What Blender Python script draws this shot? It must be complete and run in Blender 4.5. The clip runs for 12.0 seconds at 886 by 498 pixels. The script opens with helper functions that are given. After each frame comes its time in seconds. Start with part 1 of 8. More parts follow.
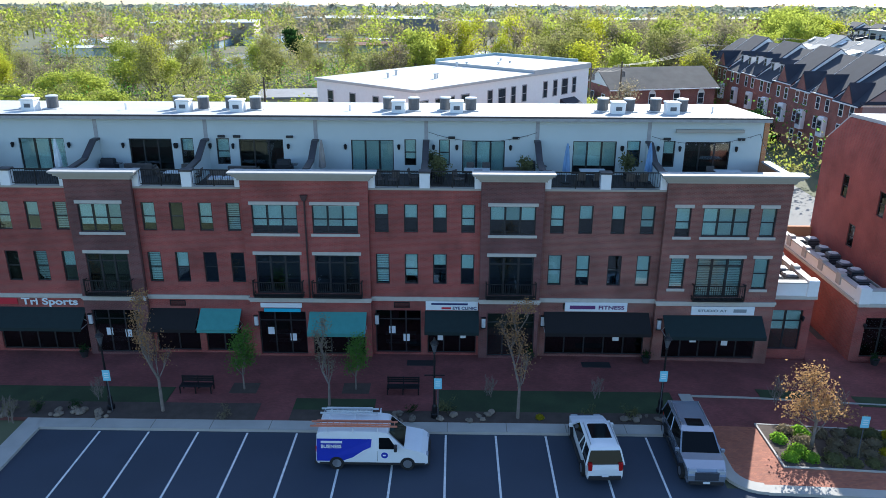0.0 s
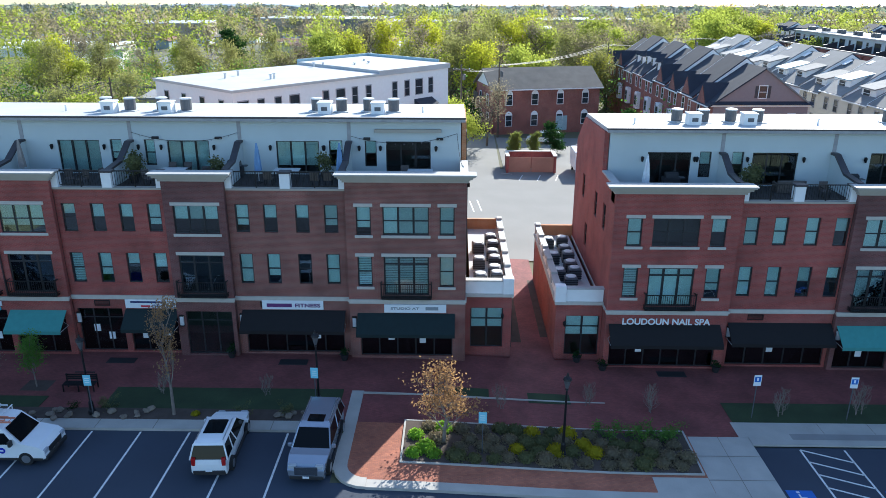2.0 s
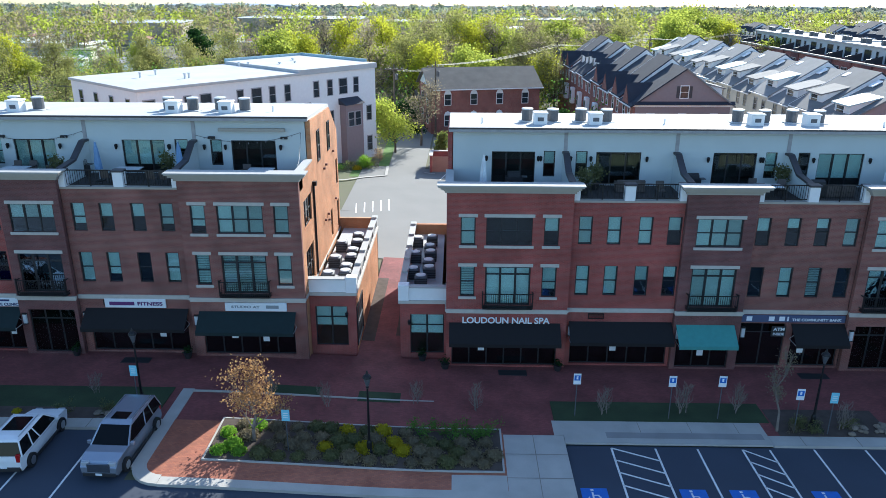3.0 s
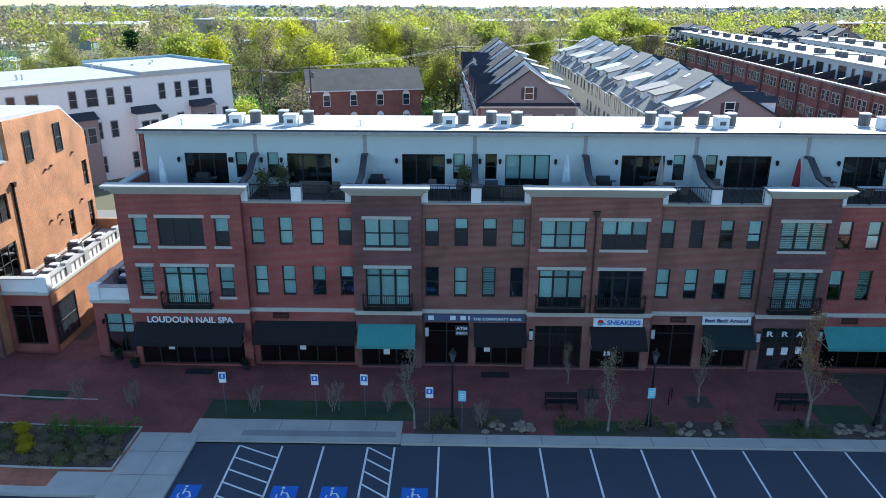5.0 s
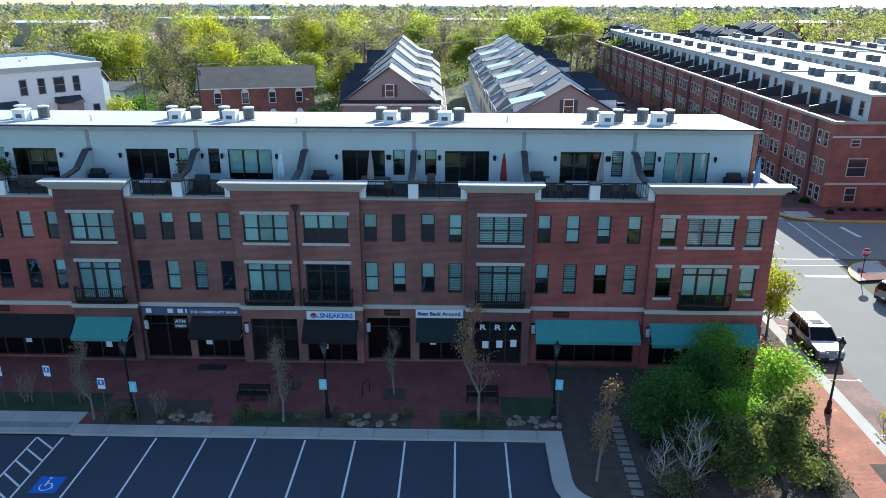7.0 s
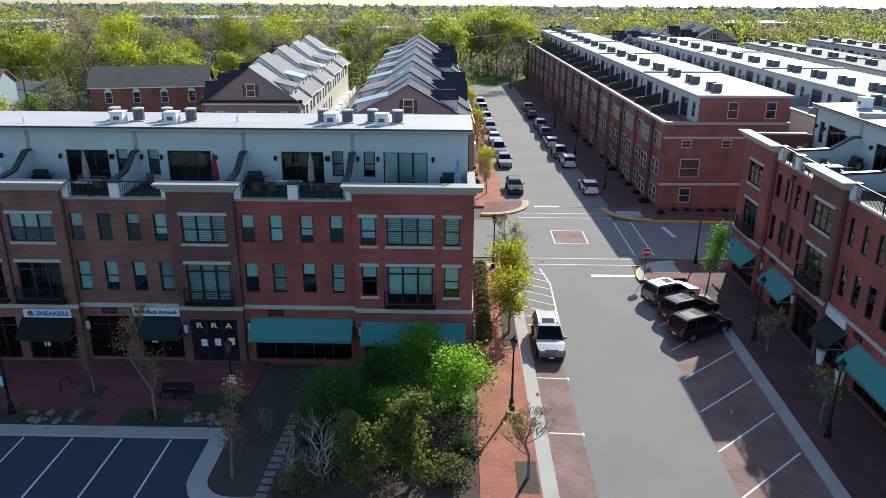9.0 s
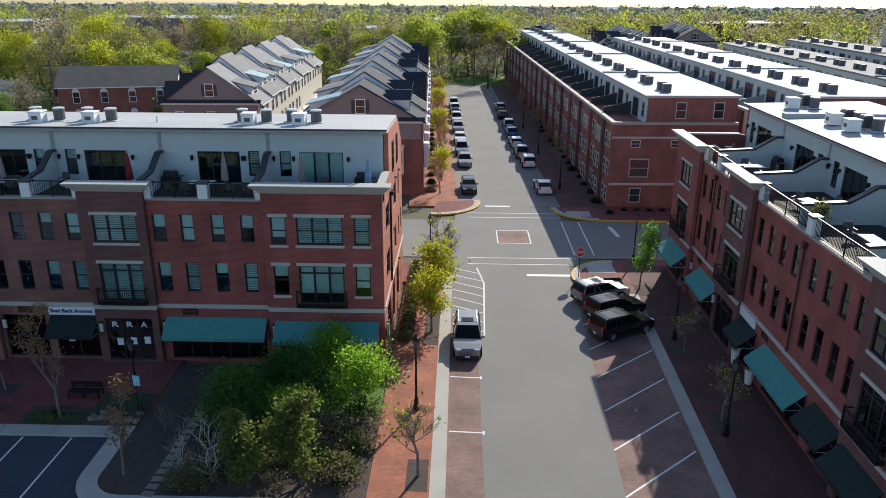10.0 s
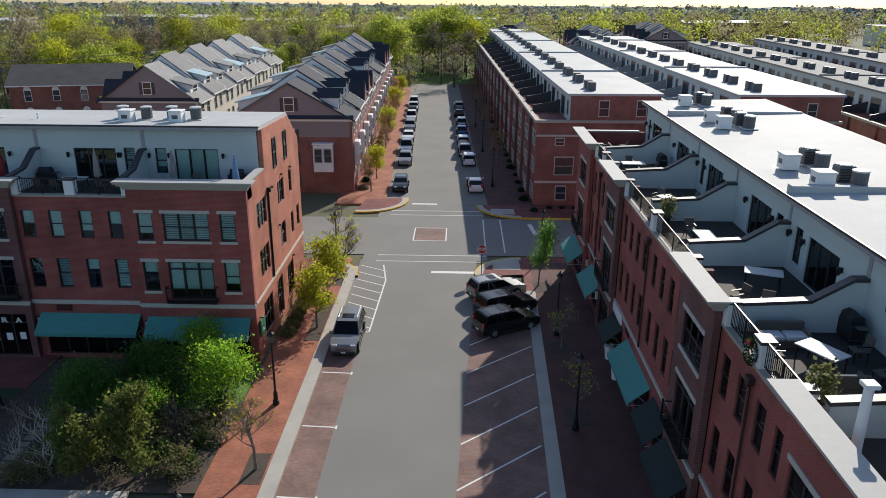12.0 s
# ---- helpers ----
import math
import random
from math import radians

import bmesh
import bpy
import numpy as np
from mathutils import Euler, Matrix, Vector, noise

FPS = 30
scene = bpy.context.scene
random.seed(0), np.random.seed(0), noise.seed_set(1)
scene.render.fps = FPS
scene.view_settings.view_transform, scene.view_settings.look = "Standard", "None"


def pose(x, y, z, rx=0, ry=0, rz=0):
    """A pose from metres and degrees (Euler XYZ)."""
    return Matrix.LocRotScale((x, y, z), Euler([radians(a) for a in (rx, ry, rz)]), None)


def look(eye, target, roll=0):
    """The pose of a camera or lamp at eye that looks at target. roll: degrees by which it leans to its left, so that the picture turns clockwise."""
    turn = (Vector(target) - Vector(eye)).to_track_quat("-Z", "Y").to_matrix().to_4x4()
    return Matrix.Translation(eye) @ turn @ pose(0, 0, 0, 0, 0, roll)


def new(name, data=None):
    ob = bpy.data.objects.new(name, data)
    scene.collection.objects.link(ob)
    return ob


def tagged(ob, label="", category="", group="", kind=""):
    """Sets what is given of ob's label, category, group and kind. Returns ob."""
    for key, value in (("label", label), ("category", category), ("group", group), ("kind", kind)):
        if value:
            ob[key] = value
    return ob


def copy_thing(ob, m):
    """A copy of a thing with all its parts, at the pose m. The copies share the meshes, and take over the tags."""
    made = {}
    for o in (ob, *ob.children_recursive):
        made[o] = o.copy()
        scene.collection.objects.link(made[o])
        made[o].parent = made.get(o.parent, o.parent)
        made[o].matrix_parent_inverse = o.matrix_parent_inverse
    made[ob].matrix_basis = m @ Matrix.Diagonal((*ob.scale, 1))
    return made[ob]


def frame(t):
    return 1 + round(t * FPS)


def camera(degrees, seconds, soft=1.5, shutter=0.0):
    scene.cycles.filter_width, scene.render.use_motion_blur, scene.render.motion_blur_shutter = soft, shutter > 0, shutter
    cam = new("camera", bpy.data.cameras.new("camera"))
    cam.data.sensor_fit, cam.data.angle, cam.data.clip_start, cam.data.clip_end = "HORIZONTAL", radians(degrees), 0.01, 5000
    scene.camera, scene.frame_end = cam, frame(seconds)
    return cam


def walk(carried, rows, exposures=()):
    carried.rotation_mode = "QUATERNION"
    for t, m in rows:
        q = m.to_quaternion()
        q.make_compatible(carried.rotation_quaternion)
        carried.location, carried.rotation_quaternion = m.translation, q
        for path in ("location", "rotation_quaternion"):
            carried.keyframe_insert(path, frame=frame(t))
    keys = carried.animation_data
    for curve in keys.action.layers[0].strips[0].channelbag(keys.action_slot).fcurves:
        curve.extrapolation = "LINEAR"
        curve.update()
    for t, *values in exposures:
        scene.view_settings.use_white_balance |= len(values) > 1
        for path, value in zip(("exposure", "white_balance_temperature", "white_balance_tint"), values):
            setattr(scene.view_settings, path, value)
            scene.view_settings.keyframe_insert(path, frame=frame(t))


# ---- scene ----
cam = camera(61.8, 12.0, soft=0.8)
METRES, EYE, TILT, LEAN, TURN = 100.0, 23.3, 0.0, 0.0, 0.9
ROWS = [
    (0.0, 0.0, 0.0, 0.0, 0.06, -19.68, -0.17),
    (0.5, 0.0475, -0.0013, 0.0008, 0.07, -19.67, -0.15),
    (1.0, 0.097, -0.0024, 0.001, 0.08, -19.67, -0.13),
    (1.5, 0.1454, -0.0036, 0.0012, 0.08, -19.66, -0.12),
    (2.0, 0.192, -0.0049, 0.0012, 0.1, -19.67, -0.1),
    (2.5, 0.2405, -0.0055, 0.0009, 0.09, -19.66, -0.16),
    (3.0, 0.2923, -0.0064, 0.0011, 0.11, -19.66, -0.19),
    (5.0, 0.4945, -0.0112, 0.0031, 0.25, -19.6, -0.12),
    (5.5, 0.542, -0.0124, 0.0029, 0.27, -19.61, -0.14),
    (6.0, 0.5882, -0.0136, 0.0026, 0.3, -19.62, -0.15),
    (6.5, 0.632, -0.015, 0.0021, 0.32, -19.63, -0.17),
    (7.0, 0.6772, -0.0159, 0.0016, 0.35, -19.64, -0.16),
    (7.5, 0.7251, -0.0161, 0.0016, 0.37, -19.64, -0.2),
    (9.5, 0.8927, -0.0197, 0.0038, 0.44, -19.67, -0.29),
    (10.0, 0.9163, -0.0204, 0.0039, 0.47, -19.67, -0.3),
    (10.5, 0.9388, -0.021, 0.0037, 0.49, -19.67, -0.3),
    (11.0, 0.9601, -0.0217, 0.0036, 0.51, -19.68, -0.32),
    (11.5, 0.9804, -0.0224, 0.0034, 0.52, -19.7, -0.32),
    (12.0, 0.9997, -0.023, 0.0033, 0.53, -19.71, -0.33),
]
EXPOSE = [(0.0, 1.06, 5650, 7), (5.0, 1.07, 5600, 4), (7.5, 0.92, 5700, 5), (9.5, 0.42, 6100, 8), (12.0, 0.1, 6300, 9)]
walk(cam, [(t, pose(0, 0, EYE, TILT, LEAN, TURN) @ pose(METRES * x, METRES * y, METRES * z, 90 + pitch, roll, yaw)) for t, x, y, z, yaw, pitch, roll in ROWS], EXPOSE)

# ---- world, sun, light ----
SUN_EL, SUN_AZ = 29.0, 24.4   # degrees above the horizon; degrees from +y towards +x
world = bpy.data.worlds.new("sky")
scene.world = world
world.use_nodes = True
wn = world.node_tree.nodes
sky = wn.new("ShaderNodeTexSky")
sky.sky_type = "NISHITA"
sky.sun_disc = False
sky.sun_elevation = radians(SUN_EL)
sky.sun_rotation = radians(SUN_AZ)
sky.air_density, sky.dust_density, sky.ozone_density = 1.0, 0.7, 2.0
wn["Background"].inputs[1].default_value = 0.125
world.node_tree.links.new(sky.outputs[0], wn["Background"].inputs[0])
sun_data = bpy.data.lights.new("sun", "SUN")
sun_data.energy, sun_data.angle, sun_data.color = 4.85, radians(0.5), (1.0, 0.90, 0.76)
sun = new("sun", sun_data)
sd = Vector((math.sin(radians(SUN_AZ)) * math.cos(radians(SUN_EL)), math.cos(radians(SUN_AZ)) * math.cos(radians(SUN_EL)), math.sin(radians(SUN_EL))))
sun.matrix_world = look(sd * 400, (0, 0, 0))


# ---- mesh helpers ----
class MB:
    """Collects vertices and faces for one mesh."""

    def __init__(self):
        self.v, self.f, self.smooth = [], [], False

    def quad(self, *pts):
        n = len(self.v)
        self.v += [tuple(p) for p in pts]
        self.f.append(tuple(range(n, n + len(pts))))
        return self

    def box(self, x0, x1, y0, y1, z0, z1):
        n = len(self.v)
        self.v += [(x0, y0, z0), (x1, y0, z0), (x1, y1, z0), (x0, y1, z0), (x0, y0, z1), (x1, y0, z1), (x1, y1, z1), (x0, y1, z1)]
        self.f += [(n, n + 3, n + 2, n + 1), (n + 4, n + 5, n + 6, n + 7), (n, n + 1, n + 5, n + 4), (n + 1, n + 2, n + 6, n + 5), (n + 2, n + 3, n + 7, n + 6), (n + 3, n, n + 4, n + 7)]
        return self

    def bevel_box(self, x0, x1, y0, y1, z0, z1, c):
        """A box with its upright and top edges cut by c."""
        n = len(self.v)
        ring = lambda d, z: [(x0 + c + d, y0 + d, z), (x1 - c - d, y0 + d, z), (x1 - d, y0 + c + d, z), (x1 - d, y1 - c - d, z), (x1 - c - d, y1 - d, z), (x0 + c + d, y1 - d, z), (x0 + d, y1 - c - d, z), (x0 + d, y0 + c + d, z)]
        self.v += ring(0, z0) + ring(0, z1 - c) + ring(c, z1)
        for k in (0, 8):
            for i in range(8):
                j = (i + 1) % 8
                self.f.append((n + k + i, n + k + j, n + k + 8 + j, n + k + 8 + i))
        self.f.append(tuple(n + 16 + i for i in range(8)))
        self.f.append(tuple(n + 7 - i for i in range(8)))
        return self

    def tube(self, p0, p1, r0, r1=None, n=8, caps=True):
        r1 = r0 if r1 is None else r1
        a, b = Vector(p0), Vector(p1)
        d = (b - a).normalized()
        s = d.cross(Vector((0, 0, 1)) if abs(d.z) < 0.9 else Vector((1, 0, 0))).normalized()
        w = d.cross(s)
        k = len(self.v)
        for c, r in ((a, r0), (b, r1)):
            for i in range(n):
                t = 2 * math.pi * i / n
                self.v.append(tuple(c + s * (r * math.cos(t)) + w * (r * math.sin(t))))
        for i in range(n):
            j = (i + 1) % n
            self.f.append((k + i, k + j, k + n + j, k + n + i))
        if caps:
            self.f.append(tuple(k + n - 1 - i for i in range(n)))
            self.f.append(tuple(k + n + i for i in range(n)))
        return self

    def lathe(self, prof, cx=0, cy=0, n=12):
        """prof: (radius, z) from bottom to top."""
        k = len(self.v)
        for r, z in prof:
            for i in range(n):
                t = 2 * math.pi * i / n
                self.v.append((cx + r * math.cos(t), cy + r * math.sin(t), z))
        for j in range(len(prof) - 1):
            for i in range(n):
                a, b = k + j * n + i, k + j * n + (i + 1) % n
                self.f.append((a, b, b + n, a + n))
        self.f.append(tuple(k + n - 1 - i for i in range(n)))
        self.f.append(tuple(k + (len(prof) - 1) * n + i for i in range(n)))
        return self

    def prism(self, prof, axis, a0, a1):
        """Extrudes a polygon (2D points) along x (points are y,z), y (x,z) or z (x,y)."""
        put = {"x": lambda p, a: (a, p[0], p[1]), "y": lambda p, a: (p[0], a, p[1]), "z": lambda p, a: (p[0], p[1], a)}[axis]
        n, k = len(prof), len(self.v)
        self.v += [put(p, a0) for p in prof] + [put(p, a1) for p in prof]
        for i in range(n):
            j = (i + 1) % n
            self.f.append((k + i, k + j, k + n + j, k + n + i))
        self.f.append(tuple(k + n - 1 - i for i in range(n)))
        self.f.append(tuple(k + n + i for i in range(n)))
        return self

    def blob(self, c, r, rng, seg=7, rings=5, rough=0.25):
        k = len(self.v)
        for j in range(rings + 1):
            ph = math.pi * j / rings
            for i in range(seg):
                t = 2 * math.pi * i / seg
                s = 1 + rng.uniform(-rough, rough)
                self.v.append((c[0] + r[0] * s * math.sin(ph) * math.cos(t), c[1] + r[1] * s * math.sin(ph) * math.sin(t), c[2] - r[2] * s * math.cos(ph)))
        for j in range(rings):
            for i in range(seg):
                a, b = k + j * seg + i, k + j * seg + (i + 1) % seg
                self.f.append((a, b, b + seg, a + seg))
        return self

    def mesh(self, name, mat, weld=False):
        me = bpy.data.meshes.new(name)
        me.from_pydata(self.v, [], self.f)
        if self.smooth:
            me.polygons.foreach_set("use_smooth", [True] * len(me.polygons))
        me.materials.append(mat)
        me.validate()
        bm = bmesh.new()
        bm.from_mesh(me)
        if weld:
            bmesh.ops.remove_doubles(bm, verts=bm.verts, dist=0.0005)
        if len(bm.faces) < 4000:
            bmesh.ops.recalc_face_normals(bm, faces=bm.faces)
            bm.to_mesh(me)
        bm.free()
        return me


def part(name, mb, mat, parent=None, label=""):
    ob = new(name, mb.mesh(name, mat) if isinstance(mb, MB) else mb)
    if parent is not None:
        ob.parent = parent
    return tagged(ob, label)


def at(ob, x, y, z, rz=0.0):
    ob.matrix_basis = pose(x, y, z, 0, 0, rz)
    return ob


def thing(name, label, category, group="", kind="", m=None):
    ob = new(name)
    ob.empty_display_size = 0.3
    if m is not None:
        ob.matrix_basis = m
    return tagged(ob, label, category, group, kind)


# ---- materials ----
def material(name, base, rough=0.7, metal=0.0, noise_scale=3.0, amount=0.18, fine=40.0, bump=0.0, spec=None, second=None, spread=0.0):
    """Plain paint-like surface with variation at two scales. second: a colour mixed in by the large noise. spread: difference between objects."""
    m = bpy.data.materials.new(name)
    m.use_nodes = True
    nt = m.node_tree
    p = nt.nodes["Principled BSDF"]
    p.inputs["Roughness"].default_value, p.inputs["Metallic"].default_value = rough, metal
    if spec is not None:
        p.inputs["Specular IOR Level"].default_value = spec
    tc = nt.nodes.new("ShaderNodeTexCoord")
    geo = nt.nodes.new("ShaderNodeNewGeometry")
    big, small = nt.nodes.new("ShaderNodeTexNoise"), nt.nodes.new("ShaderNodeTexNoise")
    big.inputs["Scale"].default_value, small.inputs["Scale"].default_value = noise_scale, fine
    big.inputs["Detail"].default_value, small.inputs["Detail"].default_value = 5, 3
    nt.links.new(geo.outputs["Position"], big.inputs["Vector"])
    nt.links.new(geo.outputs["Position"], small.inputs["Vector"])
    add = nt.nodes.new("ShaderNodeMath")
    add.operation = "MULTIPLY_ADD"
    add.inputs[1].default_value = 0.5
    nt.links.new(small.outputs["Fac"], add.inputs[0])
    nt.links.new(big.outputs["Fac"], add.inputs[2])
    ramp = nt.nodes.new("ShaderNodeMapRange")
    ramp.inputs["From Min"].default_value, ramp.inputs["From Max"].default_value = 0.45, 1.05
    nt.links.new(add.outputs[0], ramp.inputs["Value"])
    mix = nt.nodes.new("ShaderNodeMix")
    mix.data_type = "RGBA"
    lo = second if second else tuple(c * (1 - amount) for c in base)
    hi = base if second else tuple(min(1, c * (1 + amount)) for c in base)
    mix.inputs[6].default_value, mix.inputs[7].default_value = (*lo, 1), (*hi, 1)
    nt.links.new(ramp.outputs[0], mix.inputs[0])
    out = mix.outputs[2]
    if spread:
        info = nt.nodes.new("ShaderNodeObjectInfo")
        r = nt.nodes.new("ShaderNodeMapRange")
        r.inputs["To Min"].default_value, r.inputs["To Max"].default_value = 1 - spread, 1 + spread
        nt.links.new(info.outputs["Random"], r.inputs["Value"])
        hsv = nt.nodes.new("ShaderNodeHueSaturation")
        nt.links.new(r.outputs[0], hsv.inputs["Value"])
        nt.links.new(out, hsv.inputs["Color"])
        out = hsv.outputs[0]
    nt.links.new(out, p.inputs["Base Color"])
    if bump:
        b = nt.nodes.new("ShaderNodeBump")
        b.inputs["Strength"].default_value, b.inputs["Distance"].default_value = bump, 0.02
        nt.links.new(small.outputs["Fac"], b.inputs["Height"])
        nt.links.new(b.outputs[0], p.inputs["Normal"])
    return m


def brick_material(name, c1, c2, mortar, w=0.21, h=0.075, flat=False, stain=0.25, joint=0.012, rough=0.85):
    """Running-bond brick or paver; mapped on walls from along-wall distance and height, on floors from x and y."""
    m = bpy.data.materials.new(name)
    m.use_nodes = True
    nt = m.node_tree
    p = nt.nodes["Principled BSDF"]
    p.inputs["Roughness"].default_value = rough
    geo = nt.nodes.new("ShaderNodeNewGeometry")
    sep, comb = nt.nodes.new("ShaderNodeSeparateXYZ"), nt.nodes.new("ShaderNodeCombineXYZ")
    nt.links.new(geo.outputs["Position"], sep.inputs[0])
    if flat:
        nt.links.new(sep.outputs[0], comb.inputs[0])
        nt.links.new(sep.outputs[1], comb.inputs[1])
    else:
        s = nt.nodes.new("ShaderNodeMath")
        nt.links.new(sep.outputs[0], s.inputs[0])
        nt.links.new(sep.outputs[1], s.inputs[1])
        nt.links.new(s.outputs[0], comb.inputs[0])
        nt.links.new(sep.outputs[2], comb.inputs[1])
    br = nt.nodes.new("ShaderNodeTexBrick")
    br.inputs["Color1"].default_value, br.inputs["Color2"].default_value, br.inputs["Mortar"].default_value = (*c1, 1), (*c2, 1), (*mortar, 1)
    br.inputs["Scale"].default_value = 1.0
    br.inputs["Brick Width"].default_value, br.inputs["Row Height"].default_value, br.inputs["Mortar Size"].default_value = w, h, joint
    nt.links.new(comb.outputs[0], br.inputs["Vector"])
    big = nt.nodes.new("ShaderNodeTexNoise")
    big.inputs["Scale"].default_value, big.inputs["Detail"].default_value = 0.55, 8
    nt.links.new(geo.outputs["Position"], big.inputs["Vector"])
    r = nt.nodes.new("ShaderNodeMapRange")
    r.inputs["From Min"].default_value, r.inputs["From Max"].default_value = 0.3, 0.7
    r.inputs["To Min"].default_value, r.inputs["To Max"].default_value = 1 - stain, 1 + stain
    nt.links.new(big.outputs["Fac"], r.inputs["Value"])
    hsv = nt.nodes.new("ShaderNodeHueSaturation")
    nt.links.new(r.outputs[0], hsv.inputs["Value"])
    nt.links.new(br.outputs["Color"], hsv.inputs["Color"])
    nt.links.new(hsv.outputs[0], p.inputs["Base Color"])
    b = nt.nodes.new("ShaderNodeBump")
    b.invert = True
    b.inputs["Strength"].default_value, b.inputs["Distance"].default_value = 0.5, 0.01
    nt.links.new(br.outputs["Fac"], b.inputs["Height"])
    nt.links.new(b.outputs[0], p.inputs["Normal"])
    return m


def glass_material(name, tint, ior=1.7):
    m = bpy.data.materials.new(name)
    m.use_nodes = True
    nt = m.node_tree
    nt.nodes.remove(nt.nodes["Principled BSDF"])
    tr, gl, mix, fr = nt.nodes.new("ShaderNodeBsdfTransparent"), nt.nodes.new("ShaderNodeBsdfGlossy"), nt.nodes.new("ShaderNodeMixShader"), nt.nodes.new("ShaderNodeFresnel")
    tr.inputs[0].default_value = (*tint, 1)
    gl.inputs["Roughness"].default_value = 0.02
    gl.inputs[0].default_value = (0.95, 0.97, 1, 1)
    fr.inputs[0].default_value = ior
    geo, nz, bp = nt.nodes.new("ShaderNodeNewGeometry"), nt.nodes.new("ShaderNodeTexNoise"), nt.nodes.new("ShaderNodeBump")
    nz.inputs["Scale"].default_value = 1.3
    bp.inputs["Strength"].default_value, bp.inputs["Distance"].default_value = 0.15, 0.02
    nt.links.new(geo.outputs["Position"], nz.inputs["Vector"])
    nt.links.new(nz.outputs["Fac"], bp.inputs["Height"])
    nt.links.new(bp.outputs[0], gl.inputs["Normal"])
    nt.links.new(fr.outputs[0], mix.inputs[0])
    nt.links.new(tr.outputs[0], mix.inputs[1])
    nt.links.new(gl.outputs[0], mix.inputs[2])
    nt.links.new(mix.outputs[0], nt.nodes["Material Output"].inputs[0])
    return m


def leaf_material(name, base, glow, spread=0.25):
    m = bpy.data.materials.new(name)
    m.use_nodes = True
    nt = m.node_tree
    nt.nodes.remove(nt.nodes["Principled BSDF"])
    df, tl, mix = nt.nodes.new("ShaderNodeBsdfDiffuse"), nt.nodes.new("ShaderNodeBsdfTranslucent"), nt.nodes.new("ShaderNodeMixShader")
    geo, info, add = nt.nodes.new("ShaderNodeNewGeometry"), nt.nodes.new("ShaderNodeObjectInfo"), nt.nodes.new("ShaderNodeMath")
    add.operation = "MULTIPLY_ADD"
    add.inputs[1].default_value = 0.6
    half = nt.nodes.new("ShaderNodeMath")
    half.operation = "MULTIPLY"
    half.inputs[1].default_value = 0.4
    nt.links.new(info.outputs["Random"], half.inputs[0])
    nt.links.new(geo.outputs["Random Per Island"], add.inputs[0])
    nt.links.new(half.outputs[0], add.inputs[2])
    for sh, c in ((df, base), (tl, glow)):
        r = nt.nodes.new("ShaderNodeMix")
        r.data_type = "RGBA"
        r.inputs[6].default_value = (*[k * (1 - spread) for k in c], 1)
        r.inputs[7].default_value = (c[0] * (1 + spread * 1.3), c[1] * (1 + spread), c[2] * (1 + spread * 0.3), 1)
        nt.links.new(add.outputs[0], r.inputs[0])
        nt.links.new(r.outputs[2], sh.inputs[0])
    mix.inputs[0].default_value = 0.5
    nt.links.new(df.outputs[0], mix.inputs[1])
    nt.links.new(tl.outputs[0], mix.inputs[2])
    nt.links.new(mix.outputs[0], nt.nodes["Material Output"].inputs[0])
    return m


M = {}
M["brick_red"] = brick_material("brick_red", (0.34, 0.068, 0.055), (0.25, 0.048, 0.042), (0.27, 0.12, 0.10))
# sunlit copies of the wall brick: warm sunshine is put into both colours
M["brick_sunlit"] = brick_material("brick_sunlit", (0.50, 0.205, 0.085), (0.40, 0.15, 0.06), (0.46, 0.28, 0.16))
M["brick_side_sunlit"] = brick_material("brick_side_sunlit", (0.47, 0.145, 0.085), (0.37, 0.105, 0.065), (0.40, 0.21, 0.15))
M["brick_brown"] = brick_material("brick_brown", (0.17, 0.06, 0.055), (0.12, 0.042, 0.042), (0.17, 0.1, 0.09))
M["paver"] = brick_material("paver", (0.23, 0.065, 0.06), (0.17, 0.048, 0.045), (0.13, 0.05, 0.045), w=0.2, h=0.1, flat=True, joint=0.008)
# brighter, warmer copy of paver: sunshine is put into the orange
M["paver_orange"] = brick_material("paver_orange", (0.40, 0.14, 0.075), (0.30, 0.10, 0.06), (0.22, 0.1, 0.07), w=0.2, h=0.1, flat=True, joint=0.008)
M["paver_street"] = brick_material("paver_street", (0.26, 0.15, 0.12), (0.19, 0.11, 0.095), (0.2, 0.15, 0.13), w=0.22, h=0.11, flat=True, joint=0.01)
# darker copy of paver: deep shade under the far row put into the colour
M["paver_shaded"] = brick_material("paver_shaded", (0.13, 0.05, 0.045), (0.095, 0.04, 0.037), (0.07, 0.035, 0.03), w=0.2, h=0.1, flat=True, joint=0.008)
M["stone"] = material("stone", (0.5, 0.47, 0.42), 0.8, amount=0.1)
M["cornice"] = material("cornice", (0.38, 0.35, 0.30), 0.7, amount=0.06)
M["white_wall"] = material("white_wall", (0.53, 0.585, 0.585), 0.75, noise_scale=0.6, amount=0.05)
M["white_paint"] = material("white_paint", (0.8, 0.8, 0.8), 0.5, amount=0.04)
M["roof_white"] = material("roof_white", (0.46, 0.47, 0.47), 0.75, noise_scale=0.3, amount=0.12, fine=6)
M["roof_grey"] = material("roof_grey", (0.22, 0.22, 0.22), 0.85, noise_scale=0.2, amount=0.15, fine=4)
M["trim_grey"] = material("trim_grey", (0.33, 0.33, 0.34), 0.6)
M["dark_cap"] = material("dark_cap", (0.05, 0.045, 0.05), 0.5)
M["black_metal"] = material("black_metal", (0.012, 0.012, 0.014), 0.45, metal=0.3)
M["frame_dark"] = material("frame_dark", (0.02, 0.021, 0.024), 0.45)
M["glass"] = glass_material("glass", (0.84, 0.93, 0.93))
M["glass_dark"] = glass_material("glass_dark", (0.3, 0.36, 0.38))
M["blind"] = material("blind", (0.72, 0.80, 0.78), 0.9, amount=0.05, spread=0.25)
